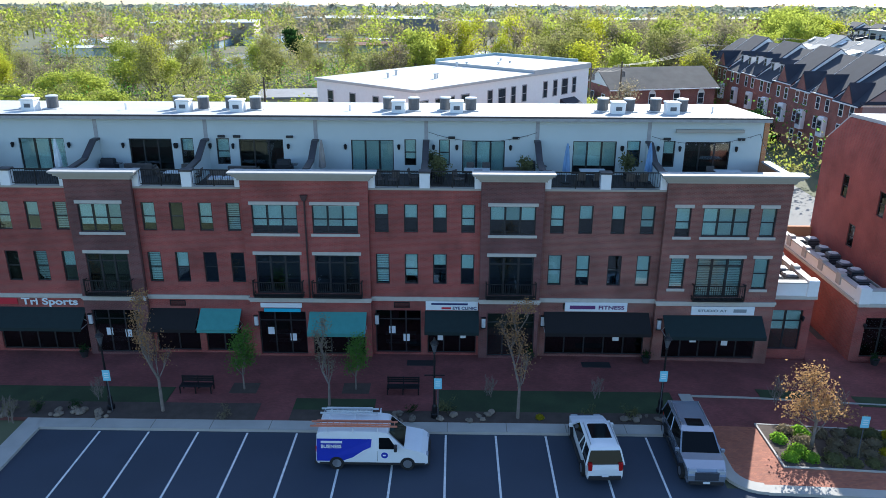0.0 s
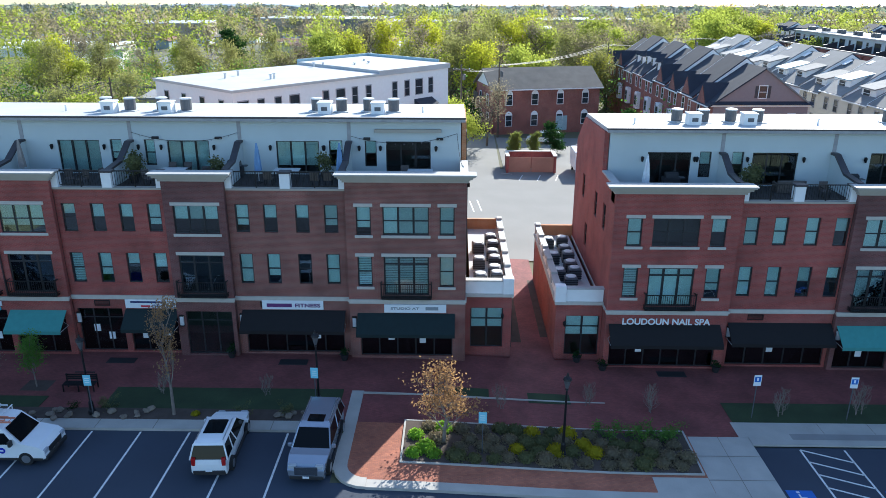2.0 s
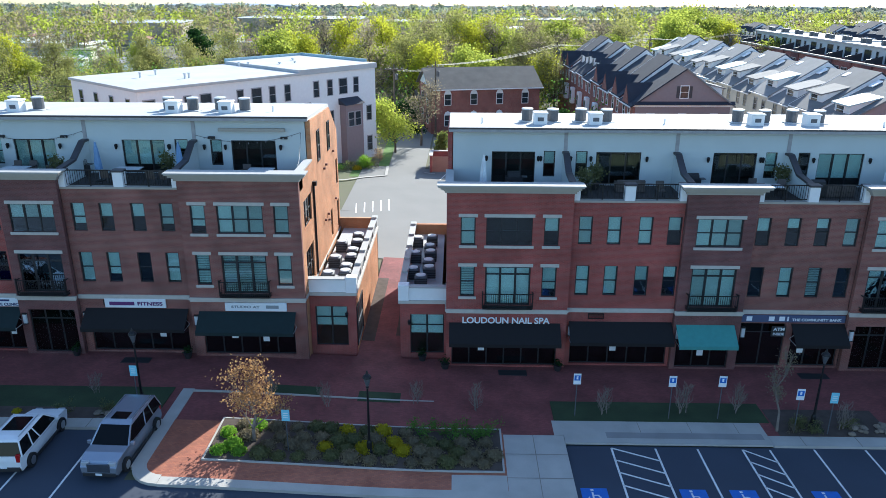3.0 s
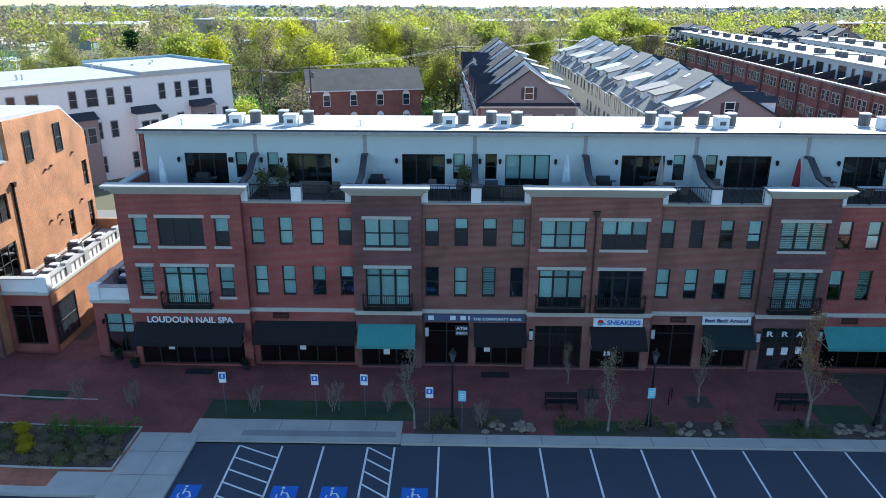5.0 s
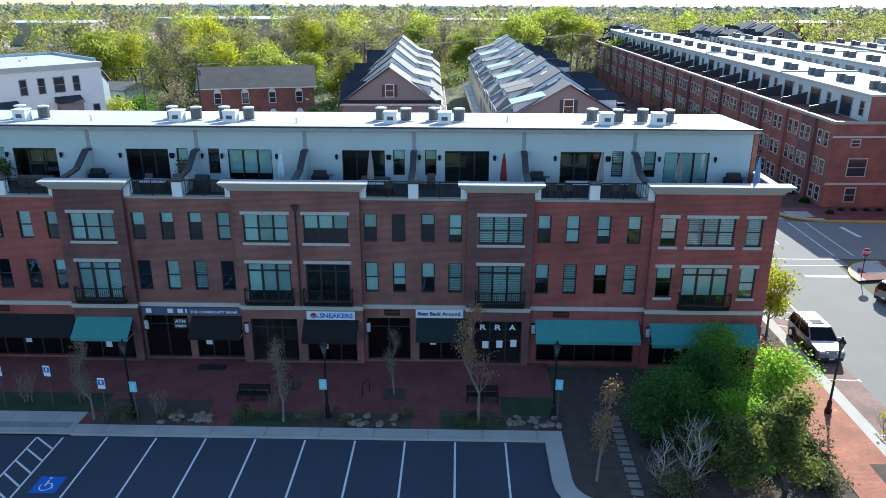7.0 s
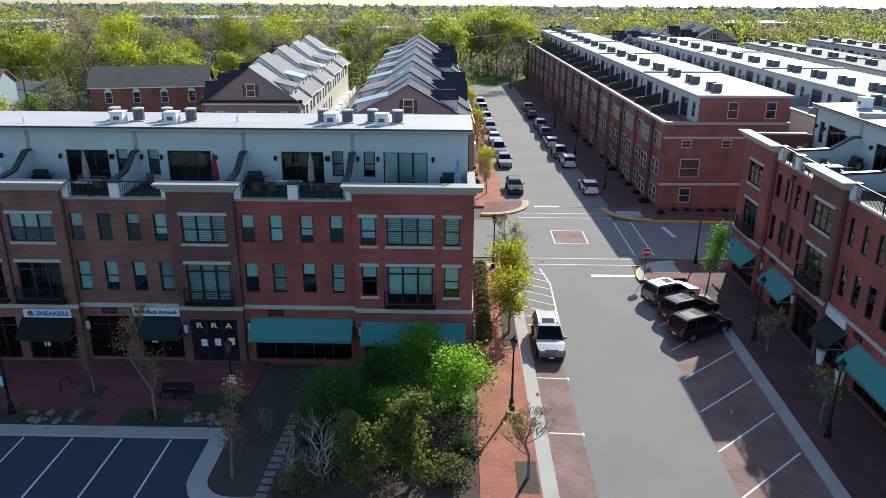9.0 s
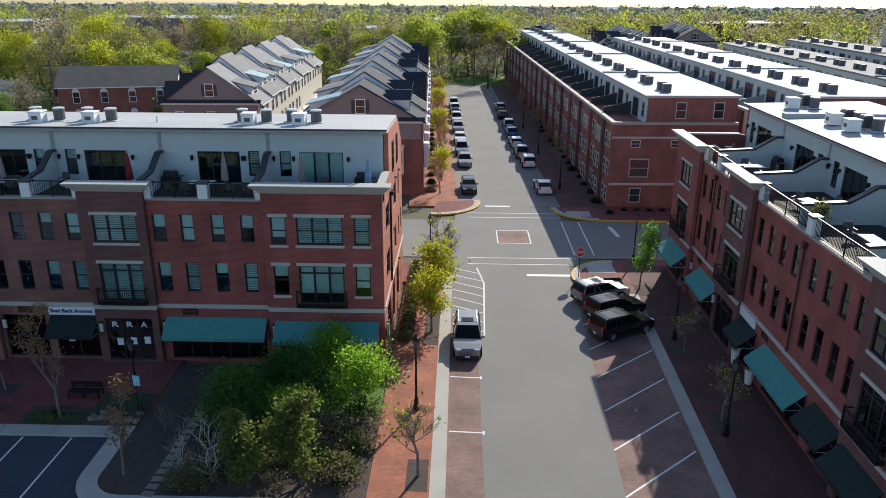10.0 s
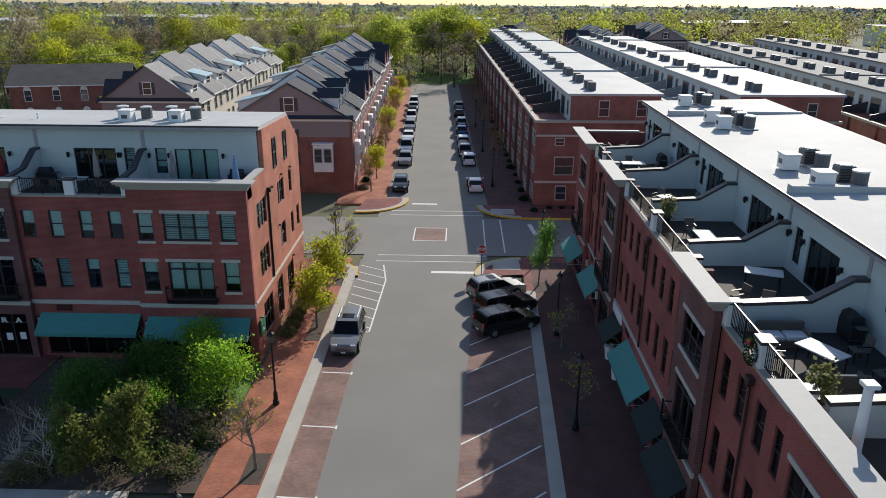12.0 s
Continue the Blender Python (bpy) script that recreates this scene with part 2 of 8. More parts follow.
# near-black: the gloom of unlit rooms is put into the colour
M["room_dark"] = material("room_dark", (0.05, 0.045, 0.04), 0.9)
M["deck"] = material("deck", (0.045, 0.04, 0.038), 0.8)
# car park asphalt: the blue cast of its shade is put into the base
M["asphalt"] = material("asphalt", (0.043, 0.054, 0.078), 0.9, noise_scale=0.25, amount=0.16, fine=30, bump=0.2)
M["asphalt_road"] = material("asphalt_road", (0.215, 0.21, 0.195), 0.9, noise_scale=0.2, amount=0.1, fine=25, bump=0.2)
M["concrete"] = material("concrete", (0.42, 0.40, 0.36), 0.85, noise_scale=0.8, amount=0.14, bump=0.1)
M["line_white"] = material("line_white", (0.72, 0.72, 0.70), 0.7, noise_scale=6, amount=0.2)
M["kerb_yellow"] = material("kerb_yellow", (0.62, 0.38, 0.04), 0.7)
M["blue_paint"] = material("blue_paint", (0.02, 0.13, 0.5), 0.6, amount=0.15)
M["mulch"] = material("mulch", (0.075, 0.056, 0.045), 0.95, noise_scale=2, amount=0.3, fine=30, bump=0.6)
# shaded copy of the lawn green: building shade is put into the colour
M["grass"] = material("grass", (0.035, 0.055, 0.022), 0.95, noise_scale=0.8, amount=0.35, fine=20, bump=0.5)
M["terrain"] = material("terrain", (0.12, 0.14, 0.06), 0.95, noise_scale=0.03, fine=0.4, second=(0.13, 0.115, 0.08))
M["awning_teal"] = material("awning_teal", (0.075, 0.27, 0.25), 0.8, amount=0.1)
M["awning_green"] = material("awning_green", (0.006, 0.018, 0.019), 0.8)
M["awning_black"] = material("awning_black", (0.006, 0.005, 0.006), 0.8)
M["bark"] = material("bark", (0.20, 0.165, 0.14), 0.95, noise_scale=4, amount=0.3)
M["bark_dark"] = material("bark_dark", (0.09, 0.075, 0.06), 0.95, noise_scale=4, amount=0.3)
M["shingle"] = material("shingle", (0.16, 0.145, 0.125), 0.9, noise_scale=0.7, amount=0.2, fine=12, bump=0.4, spread=0.15)
M["shingle_navy"] = material("shingle_navy", (0.03, 0.035, 0.05), 0.9, noise_scale=0.7, amount=0.2, fine=12, bump=0.3)
M["shingle_grey"] = material("shingle_grey", (0.20, 0.20, 0.20), 0.85, noise_scale=0.7, amount=0.15, fine=12, bump=0.3, spread=0.2)
M["siding_mauve"] = material("siding_mauve", (0.27, 0.21, 0.21), 0.7, amount=0.05)
M["siding_cream"] = material("siding_cream", (0.60, 0.56, 0.48), 0.7, amount=0.05)
M["siding_white"] = material("siding_white", (0.78, 0.78, 0.77), 0.7, amount=0.04)
M["grey_metal"] = material("grey_metal", (0.10, 0.105, 0.115), 0.55, metal=0.2, noise_scale=8)
M["grey_light"] = material("grey_light", (0.55, 0.57, 0.58), 0.55, noise_scale=6, amount=0.08)
M["sign_white"] = material("sign_white", (0.75, 0.78, 0.8), 0.5, amount=0.03)
M["leaf_lime"] = leaf_material("leaf_lime", (0.29, 0.34, 0.075), (0.43, 0.50, 0.09))
M["leaf_green"] = leaf_material("leaf_green", (0.10, 0.20, 0.055), (0.17, 0.35, 0.06))
M["leaf_olive"] = leaf_material("leaf_olive", (0.25, 0.26, 0.11), (0.33, 0.34, 0.12))
M["leaf_brown"] = leaf_material("leaf_brown", (0.27, 0.24, 0.18), (0.29, 0.26, 0.18))
M["leaf_rust"] = leaf_material("leaf_rust", (0.34, 0.22, 0.13), (0.42, 0.27, 0.13))
M["leaf_dark"] = leaf_material("leaf_dark", (0.025, 0.06, 0.025), (0.03, 0.08, 0.02))
M["leaf_yellow"] = leaf_material("leaf_yellow", (0.34, 0.37, 0.05), (0.5, 0.53, 0.05))

# horizon woods and ridge: aerial haze is put into these pale bluish colours
M["leaf_far_haze"] = leaf_material("leaf_far_haze", (0.36, 0.41, 0.43), (0.36, 0.41, 0.42))
M["hill_haze"] = material("hill_haze", (0.34, 0.40, 0.46), 1.0, noise_scale=0.01, amount=0.15, fine=0.05)

M["concrete_dark"] = material("concrete_dark", (0.27, 0.26, 0.25), 0.85, noise_scale=0.8, amount=0.14, bump=0.1)
M["stone_dark"] = material("stone_dark", (0.22, 0.2, 0.17), 0.9)
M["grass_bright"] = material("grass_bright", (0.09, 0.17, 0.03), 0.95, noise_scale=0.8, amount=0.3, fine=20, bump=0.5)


# ---- ground ----
def gz(x):
    """Height of the ground: the lots on the low-x side lie 0.6 m higher."""
    t = min(1, max(0, (x - 13) / 17))
    return 0.6 * (1 - t * t * (3 - 2 * t))


def fall(y):
    """How far the land drops away beyond the streets."""
    return max(0.0, y - 300) * 0.0225


def sheet(mb, x0, x1, y0, y1, dz, skirt=0.0):
    """A level strip that follows the ground, dz above it, with sides that reach skirt down."""
    n = max(1, int((min(x1, 31) - max(x0, 12)) / 1.0)) if x1 > 12 and x0 < 31 else 1
    xs = [x0 + (x1 - x0) * i / n for i in range(n + 1)]
    for a, b in zip(xs, xs[1:]):
        za, zb = gz(a) + dz, gz(b) + dz
        mb.quad((a, y0, za), (b, y0, zb), (b, y1, zb), (a, y1, za))
        if skirt:
            mb.quad((a, y0, za - skirt), (b, y0, zb - skirt), (b, y0, zb), (a, y0, za))
            mb.quad((b, y1, zb - skirt), (a, y1, za - skirt), (a, y1, za), (b, y1, zb))
    if skirt:
        for x in (x0, x1):
            z = gz(x) + dz
            mb.quad((x, y0, z - skirt), (x, y1, z - skirt), (x, y1, z), (x, y0, z))
    return mb


def flat_poly(mb, pts, dz):
    mb.f.append(tuple(range(len(mb.v), len(mb.v) + len(pts))))
    mb.v += [(x, y, gz(x) + dz) for x, y in pts]
    return mb


VEER = pose(97, 80, 0, 0, 0, 2.1) @ pose(-97, -80, 0)   # the street bends 2 degrees beyond the junction


def veer(mb, count):
    """Turn the newest points of a mesh with the street beyond the junction."""
    for i in range(len(mb.v) - count, len(mb.v)):
        mb.v[i] = tuple(VEER @ Vector(mb.v[i]))
    return mb


def setting(name, mb, mat, label):
    return tagged(part(name, mb, mat), label, name.replace("_", " "), "", "structure")

g = MB()
xs = [-3500, -800, -200, -60, -30, 0, 12] + [13 + i for i in range(18)] + [32, 60, 90, 130, 250, 800, 3500]
ys = [-600, -60, 0, 30, 60, 100, 160, 240, 300, 420, 700, 1200, 2200, 4500]
for i in range(len(xs) - 1):
    for j in range(len(ys) - 1):
        g.quad(*[(x, y, gz(x) - 0.06 - fall(y)) for x, y in ((xs[i], ys[j]), (xs[i + 1], ys[j]), (xs[i + 1], ys[j + 1]), (xs[i], ys[j + 1]))])
setting("ground", g, M["terrain"], "wide ground of spring grass and bare soil")

# car parks and street
lot = MB()
sheet(lot, -22.3, 13.2, 8, 34.0, 0.0)
sheet(lot, 13.2, 35.3, 8, 29.76, -0.001)
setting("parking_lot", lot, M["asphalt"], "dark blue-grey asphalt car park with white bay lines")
lot = MB()
sheet(lot, 35.3, 72.6, 8, 34.0, 0.0)
sheet(lot, 72.6, 84, 8, 28.0, 0.0)
lot.quad((72.6, 28, 0), (75.2, 28, 0), (73.4, 28.8, 0), (72.6, 30.6, 0))
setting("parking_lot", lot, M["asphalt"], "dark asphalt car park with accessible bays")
rd = MB()
flat_poly(rd, [(93.1, -40), (96.7, -40), (101.05, 50.5), (101.6, 62), (93.1, 62)], 0.0)
sheet(rd, 91.2, 102.6, 62, 80, 0.004)
veer(sheet(rd, 91.4, 103.2, 80, 188, 0.003), 4)
sheet(rd, 91.1, 93.1, 50.5, 62, 0.002)
sheet(rd, 101.6, 200, 63.5, 75.0, 0.0)
sheet(rd, 40, 93.0, 63.5, 75.0, 0.0)
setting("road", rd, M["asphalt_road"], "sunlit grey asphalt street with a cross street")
rd = MB()
sheet(rd, -60, 40, 62, 76, 0.0)
sheet(rd, 17, 36, 76, 97, 0.0)
sheet(rd, 36, 42, 76, 119, 0.0)
sheet(rd, 25.7, 36, 97, 119, 0.0)
setting("road", rd, M["asphalt_road"], "rear alley and asphalt parking court behind the buildings")
pv = MB()
sheet(pv, 91.15, 93.1, -40, 50.5, 0.001)
flat_poly(pv, [(96.7, -40), (102.3, -40), (105.5, 55), (101.25, 55)], 0.001)
setting("pavement", pv, M["paver_street"], "weathered brown block-paved parking strips beside the road")
pv = MB()
sheet(pv, -80, 73.6, 34.9, 43.2, 0.15, 0.2)
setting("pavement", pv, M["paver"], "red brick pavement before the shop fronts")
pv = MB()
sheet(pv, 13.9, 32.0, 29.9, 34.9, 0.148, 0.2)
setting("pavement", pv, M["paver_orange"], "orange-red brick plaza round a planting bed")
pv = MB()
sheet(pv, 87.3, 90.36, -40, 62, 0.15, 0.2)
veer(sheet(pv, 86.0, 91.6, 80, 180, 0.15, 0.2), 20)
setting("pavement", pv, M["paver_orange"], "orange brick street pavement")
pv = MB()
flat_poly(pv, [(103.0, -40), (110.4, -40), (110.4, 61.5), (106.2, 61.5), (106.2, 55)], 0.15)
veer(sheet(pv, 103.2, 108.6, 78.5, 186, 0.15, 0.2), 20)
setting("pavement", pv, M["paver_shaded"], "shaded red brick pavement under the far shop row")
pv = MB()
sheet(pv, 22.9, 25.8, 42.6, 62, 0.149, 0.2)
# passage floor takes the dark red paver, so its shade is in the colour
setting("pavement", pv, M["paver"], "brick passage between the two buildings")

# kerbs
kb = MB()
sheet(kb, -22.6, 13.2, 34.0, 34.9, 0.155, 0.2)
sheet(kb, 13.2, 13.9, 30.6, 38.2, 0.155, 0.2)
sheet(kb, 46.52, 73.6, 34.0, 34.9, 0.155, 0.2)
sheet(kb, 72.6, 73.6, 30.6, 34.0, 0.155, 0.2)
for k in range(6):
    a, b = math.radians(180 + 15 * k), math.radians(180 + 15 * (k + 1))
    p = [(75.2 + r * math.cos(q), 30.6 + r * math.sin(q), 0.155) for q in (a, b) for r in (2.6, 1.6)]
    kb.quad(p[0], p[1], p[3], p[2])
    kb.quad(p[0], p[2], (*p[2][:2], 0), (*p[0][:2], 0))
sheet(kb, 75.2, 84, 28.0, 29.0, 0.155, 0.2)
sheet(kb, -23.4, -22.3, 26, 34.9, 0.155, 0.2)
setting("kerb", kb, M["concrete"], "pale concrete kerb and gutter of the car park")
kb = MB()
sheet(kb, 90.36, 91.16, -40, 60, 0.155, 0.2)
flat_poly(kb, [(102.3, -40), (103.05, -40), (106.25, 55), (105.5, 55)], 0.155)
kb.quad((102.3, -40, 0), (105.5, 55, 0), (105.5, 55, 0.155), (102.3, -40, 0.155))
setting("kerb", kb, M["concrete"], "pale concrete street kerb")
sl = MB()
sheet(sl, 28.1, 32.0, 35.25, 37.65, 0.158, 0.05)
sheet(sl, 32.0, 35.3, 25, 34.7, 0.158, 0.2)
sheet(sl, 29.2, 31.98, 29.9, 31.1, 0.159, 0.05)
sheet(sl, 35.32, 46.5, 34.0, 36.15, 0.165, 0.1)
sheet(sl, 34.8, 35.32, 34.72, 36.15, 0.165, 0.1)
setting("slab", sl, M["concrete"], "blue-grey concrete walkway slabs")

ramp_face = MB()
sheet(ramp_face, 37.65, 46.2, 34.5, 35.05, 0.172)
setting("slab", ramp_face, M["concrete_dark"], "darker sloping kerb ramp panel in the concrete")
joints = MB()
for x0, x1, y0, y1 in ((32.0, 35.3, 32.9, 32.93), (32.0, 35.3, 30.9, 30.93), (33.6, 33.63, 25, 34.7), (30.0, 30.03, 35.3, 37.6), (39.6, 39.63, 35.06, 36.15), (42.4, 42.43, 35.06, 36.15), (45.0, 45.03, 35.06, 36.15)):
    sheet(joints, x0, x1, y0, y1, 0.174)
for k in range(10):
    sheet(joints, -19.5 + 3.2 * k, -19.46 + 3.2 * k, 34.0, 34.9, 0.159)
for k in range(9):
    sheet(joints, 48.2 + 3.0 * k, 48.24 + 3.0 * k, 34.0, 34.9, 0.159)
setting("slab_joint", joints, M["stone_dark"], "dark joints between the concrete slabs and kerb stones")
corner_kerb = MB()
for k in range(6):
    a, b = math.radians(180 + 15 * k), math.radians(180 + 15 * (k + 1))
    p = [(15.0 + r * math.cos(q), 31.1 + r * math.sin(q)) for q in (a, b) for r in (1.1, 1.8)]
    zz = gz(14) + 0.162
    corner_kerb.quad(*[(x, y, zz) for x, y in (p[0], p[1], p[3], p[2])])
    corner_kerb.quad(*[(*p[i], z) for i, z in ((1, zz - 0.16), (3, zz - 0.16), (3, zz), (1, zz))])
sheet(corner_kerb, 15.0, 32.0, 29.3, 29.9, 0.158, 0.16)
setting("kerb", corner_kerb, M["concrete"], "rounded pale concrete kerb round the brick plaza")
infill = MB()
sheet(infill, 32.0, 34.8, 34.7, 37.5, 0.156, 0.02)
setting("pavement", infill, M["paver"], "red brick panel between concrete slabs")
mulch_strip = MB()
sheet(mulch_strip, 22.92, 23.8, 45.5, 57, 0.16, 0.02)
sheet(mulch_strip, 25.2, 25.72, 46.5, 57, 0.16, 0.02)
setting("planting_bed", mulch_strip, M["mulch"], "mulched strips along the brick passage")


# bay lines
def bay_line(x, y0, y1, w=0.11, slant=0.0, group="bay lines", dz=0.006):
    mb = MB()
    z = gz(x) + dz
    mb.quad((x - w / 2 + slant, y0, z), (x + w / 2 + slant, y0, z), (x + w / 2, y1, z), (x - w / 2, y1, z))
    return tagged(part("bay_line", mb, M["line_white"]), "thin white painted bay line", "road marking", group, "structure")


for k in range(12):
    bay_line(-18.97 + 2.66 * k, 28.2, 33.9)
for k in range(9):
    bay_line(48.6 + 2.73 * k, 28.2, 33.9)


# ---- building kit ----
def slab_wall(mb, a0, a1, z0, z1, holes, place, thick=0.3):
    """A wall with rectangular openings (a0, a1, z0, z1). place(a, d, z): d metres behind the face."""
    ea = sorted({a0, a1, *[min(a1, max(a0, h[i])) for h in holes for i in (0, 1)]})
    ez = sorted({z0, z1, *[min(z1, max(z0, h[i])) for h in holes for i in (2, 3)]})
    for i in range(len(ea) - 1):
        for j in range(len(ez) - 1):
            p, q, r, s = ea[i], ea[i + 1], ez[j], ez[j + 1]
            c, k = (p + q) / 2, (r + s) / 2
            if any(h[0] < c < h[1] and h[2] < k < h[3] for h in holes):
                continue
            mb.quad(place(p, 0, r), place(q, 0, r), place(q, 0, s), place(p, 0, s))
            mb.quad(place(p, thick, r), place(p, thick, s), place(q, thick, s), place(q, thick, r))
    for p, q, r, s in [(a0, a1, z0, z1)] + list(holes):
        for a in (p, q):
            mb.quad(place(a, 0, r), place(a, 0, s), place(a, thick, s), place(a, thick, r))
        for z in (r, s):
            mb.quad(place(p, 0, z), place(q, 0, z), place(q, thick, z), place(p, thick, z))
    return mb


KIT = {}


def window_meshes(w, h, lights, rail, bar=0.06):
    """Frame and pane meshes, origin at the opening's bottom middle, facing -y. rail: height of the cross rail as a share, 0 for none."""
    key = (round(w, 2), round(h, 2), lights, rail, bar)
    if key in KIT:
        return KIT[key]
    lw = w / lights
    panes, holes = [], []
    cells = [(bar, h - bar)] if not rail else [(bar, h * rail - bar / 2), (h * rail + bar / 2, h - bar)]
    for i in range(lights):
        x0 = -w / 2 + i * lw + (bar if i == 0 else bar * 0.7)
        x1 = -w / 2 + (i + 1) * lw - (bar if i == lights - 1 else bar * 0.7)
        for r, s in cells:
            holes.append((x0, x1, r, s))
            panes.append(MB().box(x0, x1, 0.115, 0.121, r, s).mesh("pane", M["glass"]))
    fm = slab_wall(MB(), -w / 2, w / 2, 0, h, holes, lambda a, d, z: (a, 0.08 + d, z), 0.08).mesh("window_frame", M["frame_dark"], True)
    KIT[key] = (fm, panes, lw, cells)
    return KIT[key]


def blind_mesh(w, h0, h1, slats=False):
    key = ("blind", round(w, 2), round(h0, 2), round(h1, 2), slats)
    if key not in KIT:
        b = MB()
        if slats:
            n = max(3, int((h1 - h0) / 0.11))
            for i in range(n):
                z = h0 + (h1 - h0) * i / n
                b.quad((-w / 2, 0.2, z), (w / 2, 0.2, z), (w / 2, 0.24, z + 0.075), (-w / 2, 0.24, z + 0.075))
        else:
            b.box(-w / 2, w / 2, 0.2, 0.21, h0, h1)
        KIT[key] = b.mesh("blind", M["blind"])
    return KIT[key]


def stone_bar(w, h, out, key):
    k = ("bar", round(w, 2), h, out, key)
    if k not in KIT:
        KIT[k] = MB().bevel_box(-w / 2, w / 2, -out, 0.12, 0, h, 0.015).mesh(key, M["stone"])
    return KIT[k]


rng = random.Random(7)


def window(parent, u, v, z, w, h, rz=0.0, lights=1, rail=0.5, shade=None, lintel=False, sill=False, name="window", dark=False, bar=0.06):
    fm, panes, lw, cells = window_meshes(w, h, lights, rail, bar)
    win = at(part(name, fm, None, parent), u, v, z, rz)
    for p in panes:
        pane = part("pane", p, None, win)
        if dark:
            pane.material_slots[0].link = "OBJECT"
            pane.material_slots[0].material = M["glass_dark"]
    if shade is None:
        shade = rng.choice(["none", "half", "half", "most", "low", "full", "slats", "full", "most"])
    if shade != "none":
        z0 = {"half": h * 0.5, "low": h * 0.62, "full": 0.08, "slats": 0.1, "most": h * 0.25}[shade]
        for i in range(lights):
            at(part("blind", blind_mesh(lw - 0.13, z0, h - 0.07, shade == "slats"), None, win), -w / 2 + (i + 0.5) * lw, 0, 0)
    if lintel:
        at(part("lintel", stone_bar(w + 0.25, 0.2, 0.05, "lintel"), None, win), 0, 0, h + 0.002)
    if sill:
        at(part("sill", stone_bar(w + 0.2, 0.16, 0.07, "sill"), None, win), 0, 0, -0.163)
    return win


def juliet(parent, u, v, z, w):
    key = ("juliet", round(w, 2))
    if key not in KIT:
        b = MB()
        b.box(-w / 2, w / 2, -0.45, -0.004, 0, 0.1)
        for r in (0.2, 1.0):
            b.box(-w / 2, w / 2, -0.44, -0.39, r, r + 0.05)
            for s in (-1, 1):
                b.box(s * w / 2 - 0.025, s * w / 2 + 0.025, -0.39, -0.004, r, r + 0.05)
        bal = MB()
        n = int(w / 0.13)
        for i in range(n + 1):
            x = -w / 2 + w * i / n
            bal.box(x - 0.012, x + 0.012, -0.425, -0.4, 0.1, 1.0)
        for s in (-1, 1):
            b.box(s * w / 2 - 0.035, s * w / 2 + 0.035, -0.46, -0.38, 0.1, 1.15)
        KIT[key] = (b.mesh("balcony", M["black_metal"]), bal.mesh("balustrade", M["black_metal"]))
    b, bal = KIT[key]
    ob = at(part("balcony", b, None, parent), u, v, z)
    part("balustrade", bal, None, ob)
    return ob


def rail_run(parent, u0, u1, v, z):
    """Black terrace railing from u0 to u1."""
    key = ("rail", round(u1 - u0, 2))
    if key not in KIT:
        w = u1 - u0
        b = MB().box(0, w, -0.03, 0.03, 0.98, 1.04).box(0, w, -0.02, 0.02, 0.12, 0.16)
        n = int(w / 0.14)
        for i in range(n + 1):
            x = w * i / n
            b.box(x - 0.011, x + 0.011, -0.011, 0.011, 0.16, 0.98)
        b.box(w / 2 - 0.03, w / 2 + 0.03, -0.03, 0.03, 0, 0.98)
        KIT[key] = b.mesh("railing", M["black_metal"])
    return at(part("railing", KIT[key], None, parent), u0, v, z)


def cornice(parent, u0, u1, v, z0, z1, depth, ends=(True, True)):
    """Moulded cornice with a flat cap, returning at its ends."""
    c = MB()
    h = z1 - z0
    for lo, hi, out in ((0, 0.28, 0.12), (0.28, 0.5, 0.2), (0.5, 0.8, 0.36), (0.8, 1.0, 0.5)):
        c.box(u0 - out * ends[0], u1 + out * ends[1], v - out, v + depth, z0 + h * lo + 0.001, z0 + h * hi)
    part("cornice", c, M["cornice"], parent)
    k = MB().box(u0 - 0.56 * ends[0], u1 + 0.56 * ends[1], v - 0.56, v + depth + 0.1, z1 + 0.002, z1 + 0.07)
    part("coping", k, M["coping"], parent, "pale flat coping")


def awning(parent, u0, u1, v, z, mat, drop=0.95, out=1.15):
    a = MB()
    p = [(v - 0.004, z), (v - out, z - drop), (v - out, z - drop - 0.22), (v - out + 0.02, z - drop - 0.22), (v - out + 0.03, z - drop - 0.03), (v - 0.004, z - 0.04)]
    a.prism(p, "x", u0, u1)
    ob = part("awning", a, mat, parent)
    fr = MB()
    for u in (u0 + 0.03, u1 - 0.03):
        fr.tube((u, v - 0.01, z - drop - 0.1), (u, v - out + 0.03, z - drop - 0.1), 0.015, n=5)
        fr.tube((u, v - 0.01, z - drop - 0.1), (u, v - out * 0.5, z - drop * 0.5 - 0.05), 0.012, n=5)
    part("awning_frame", fr, M["grey_light"], ob)
    return ob


def wall_lamp(parent, u, v, z, rz=0, s=1.0):
    if "lamp" not in KIT:
        b = MB().box(-0.05, 0.05, -0.03, 0, -0.1, 0.12).box(-0.02, 0.02, -0.14, -0.03, 0.1, 0.13)
        b.lathe([(0.05, -0.2), (0.09, -0.1), (0.1, 0.05), (0.12, 0.07), (0.02, 0.16)], 0, -0.15, 6)
        KIT["lamp"] = b.mesh("wall_lamp", M["black_metal"])
    return at(part("wall_lamp", KIT["lamp"], None, parent), u, v, z, rz)


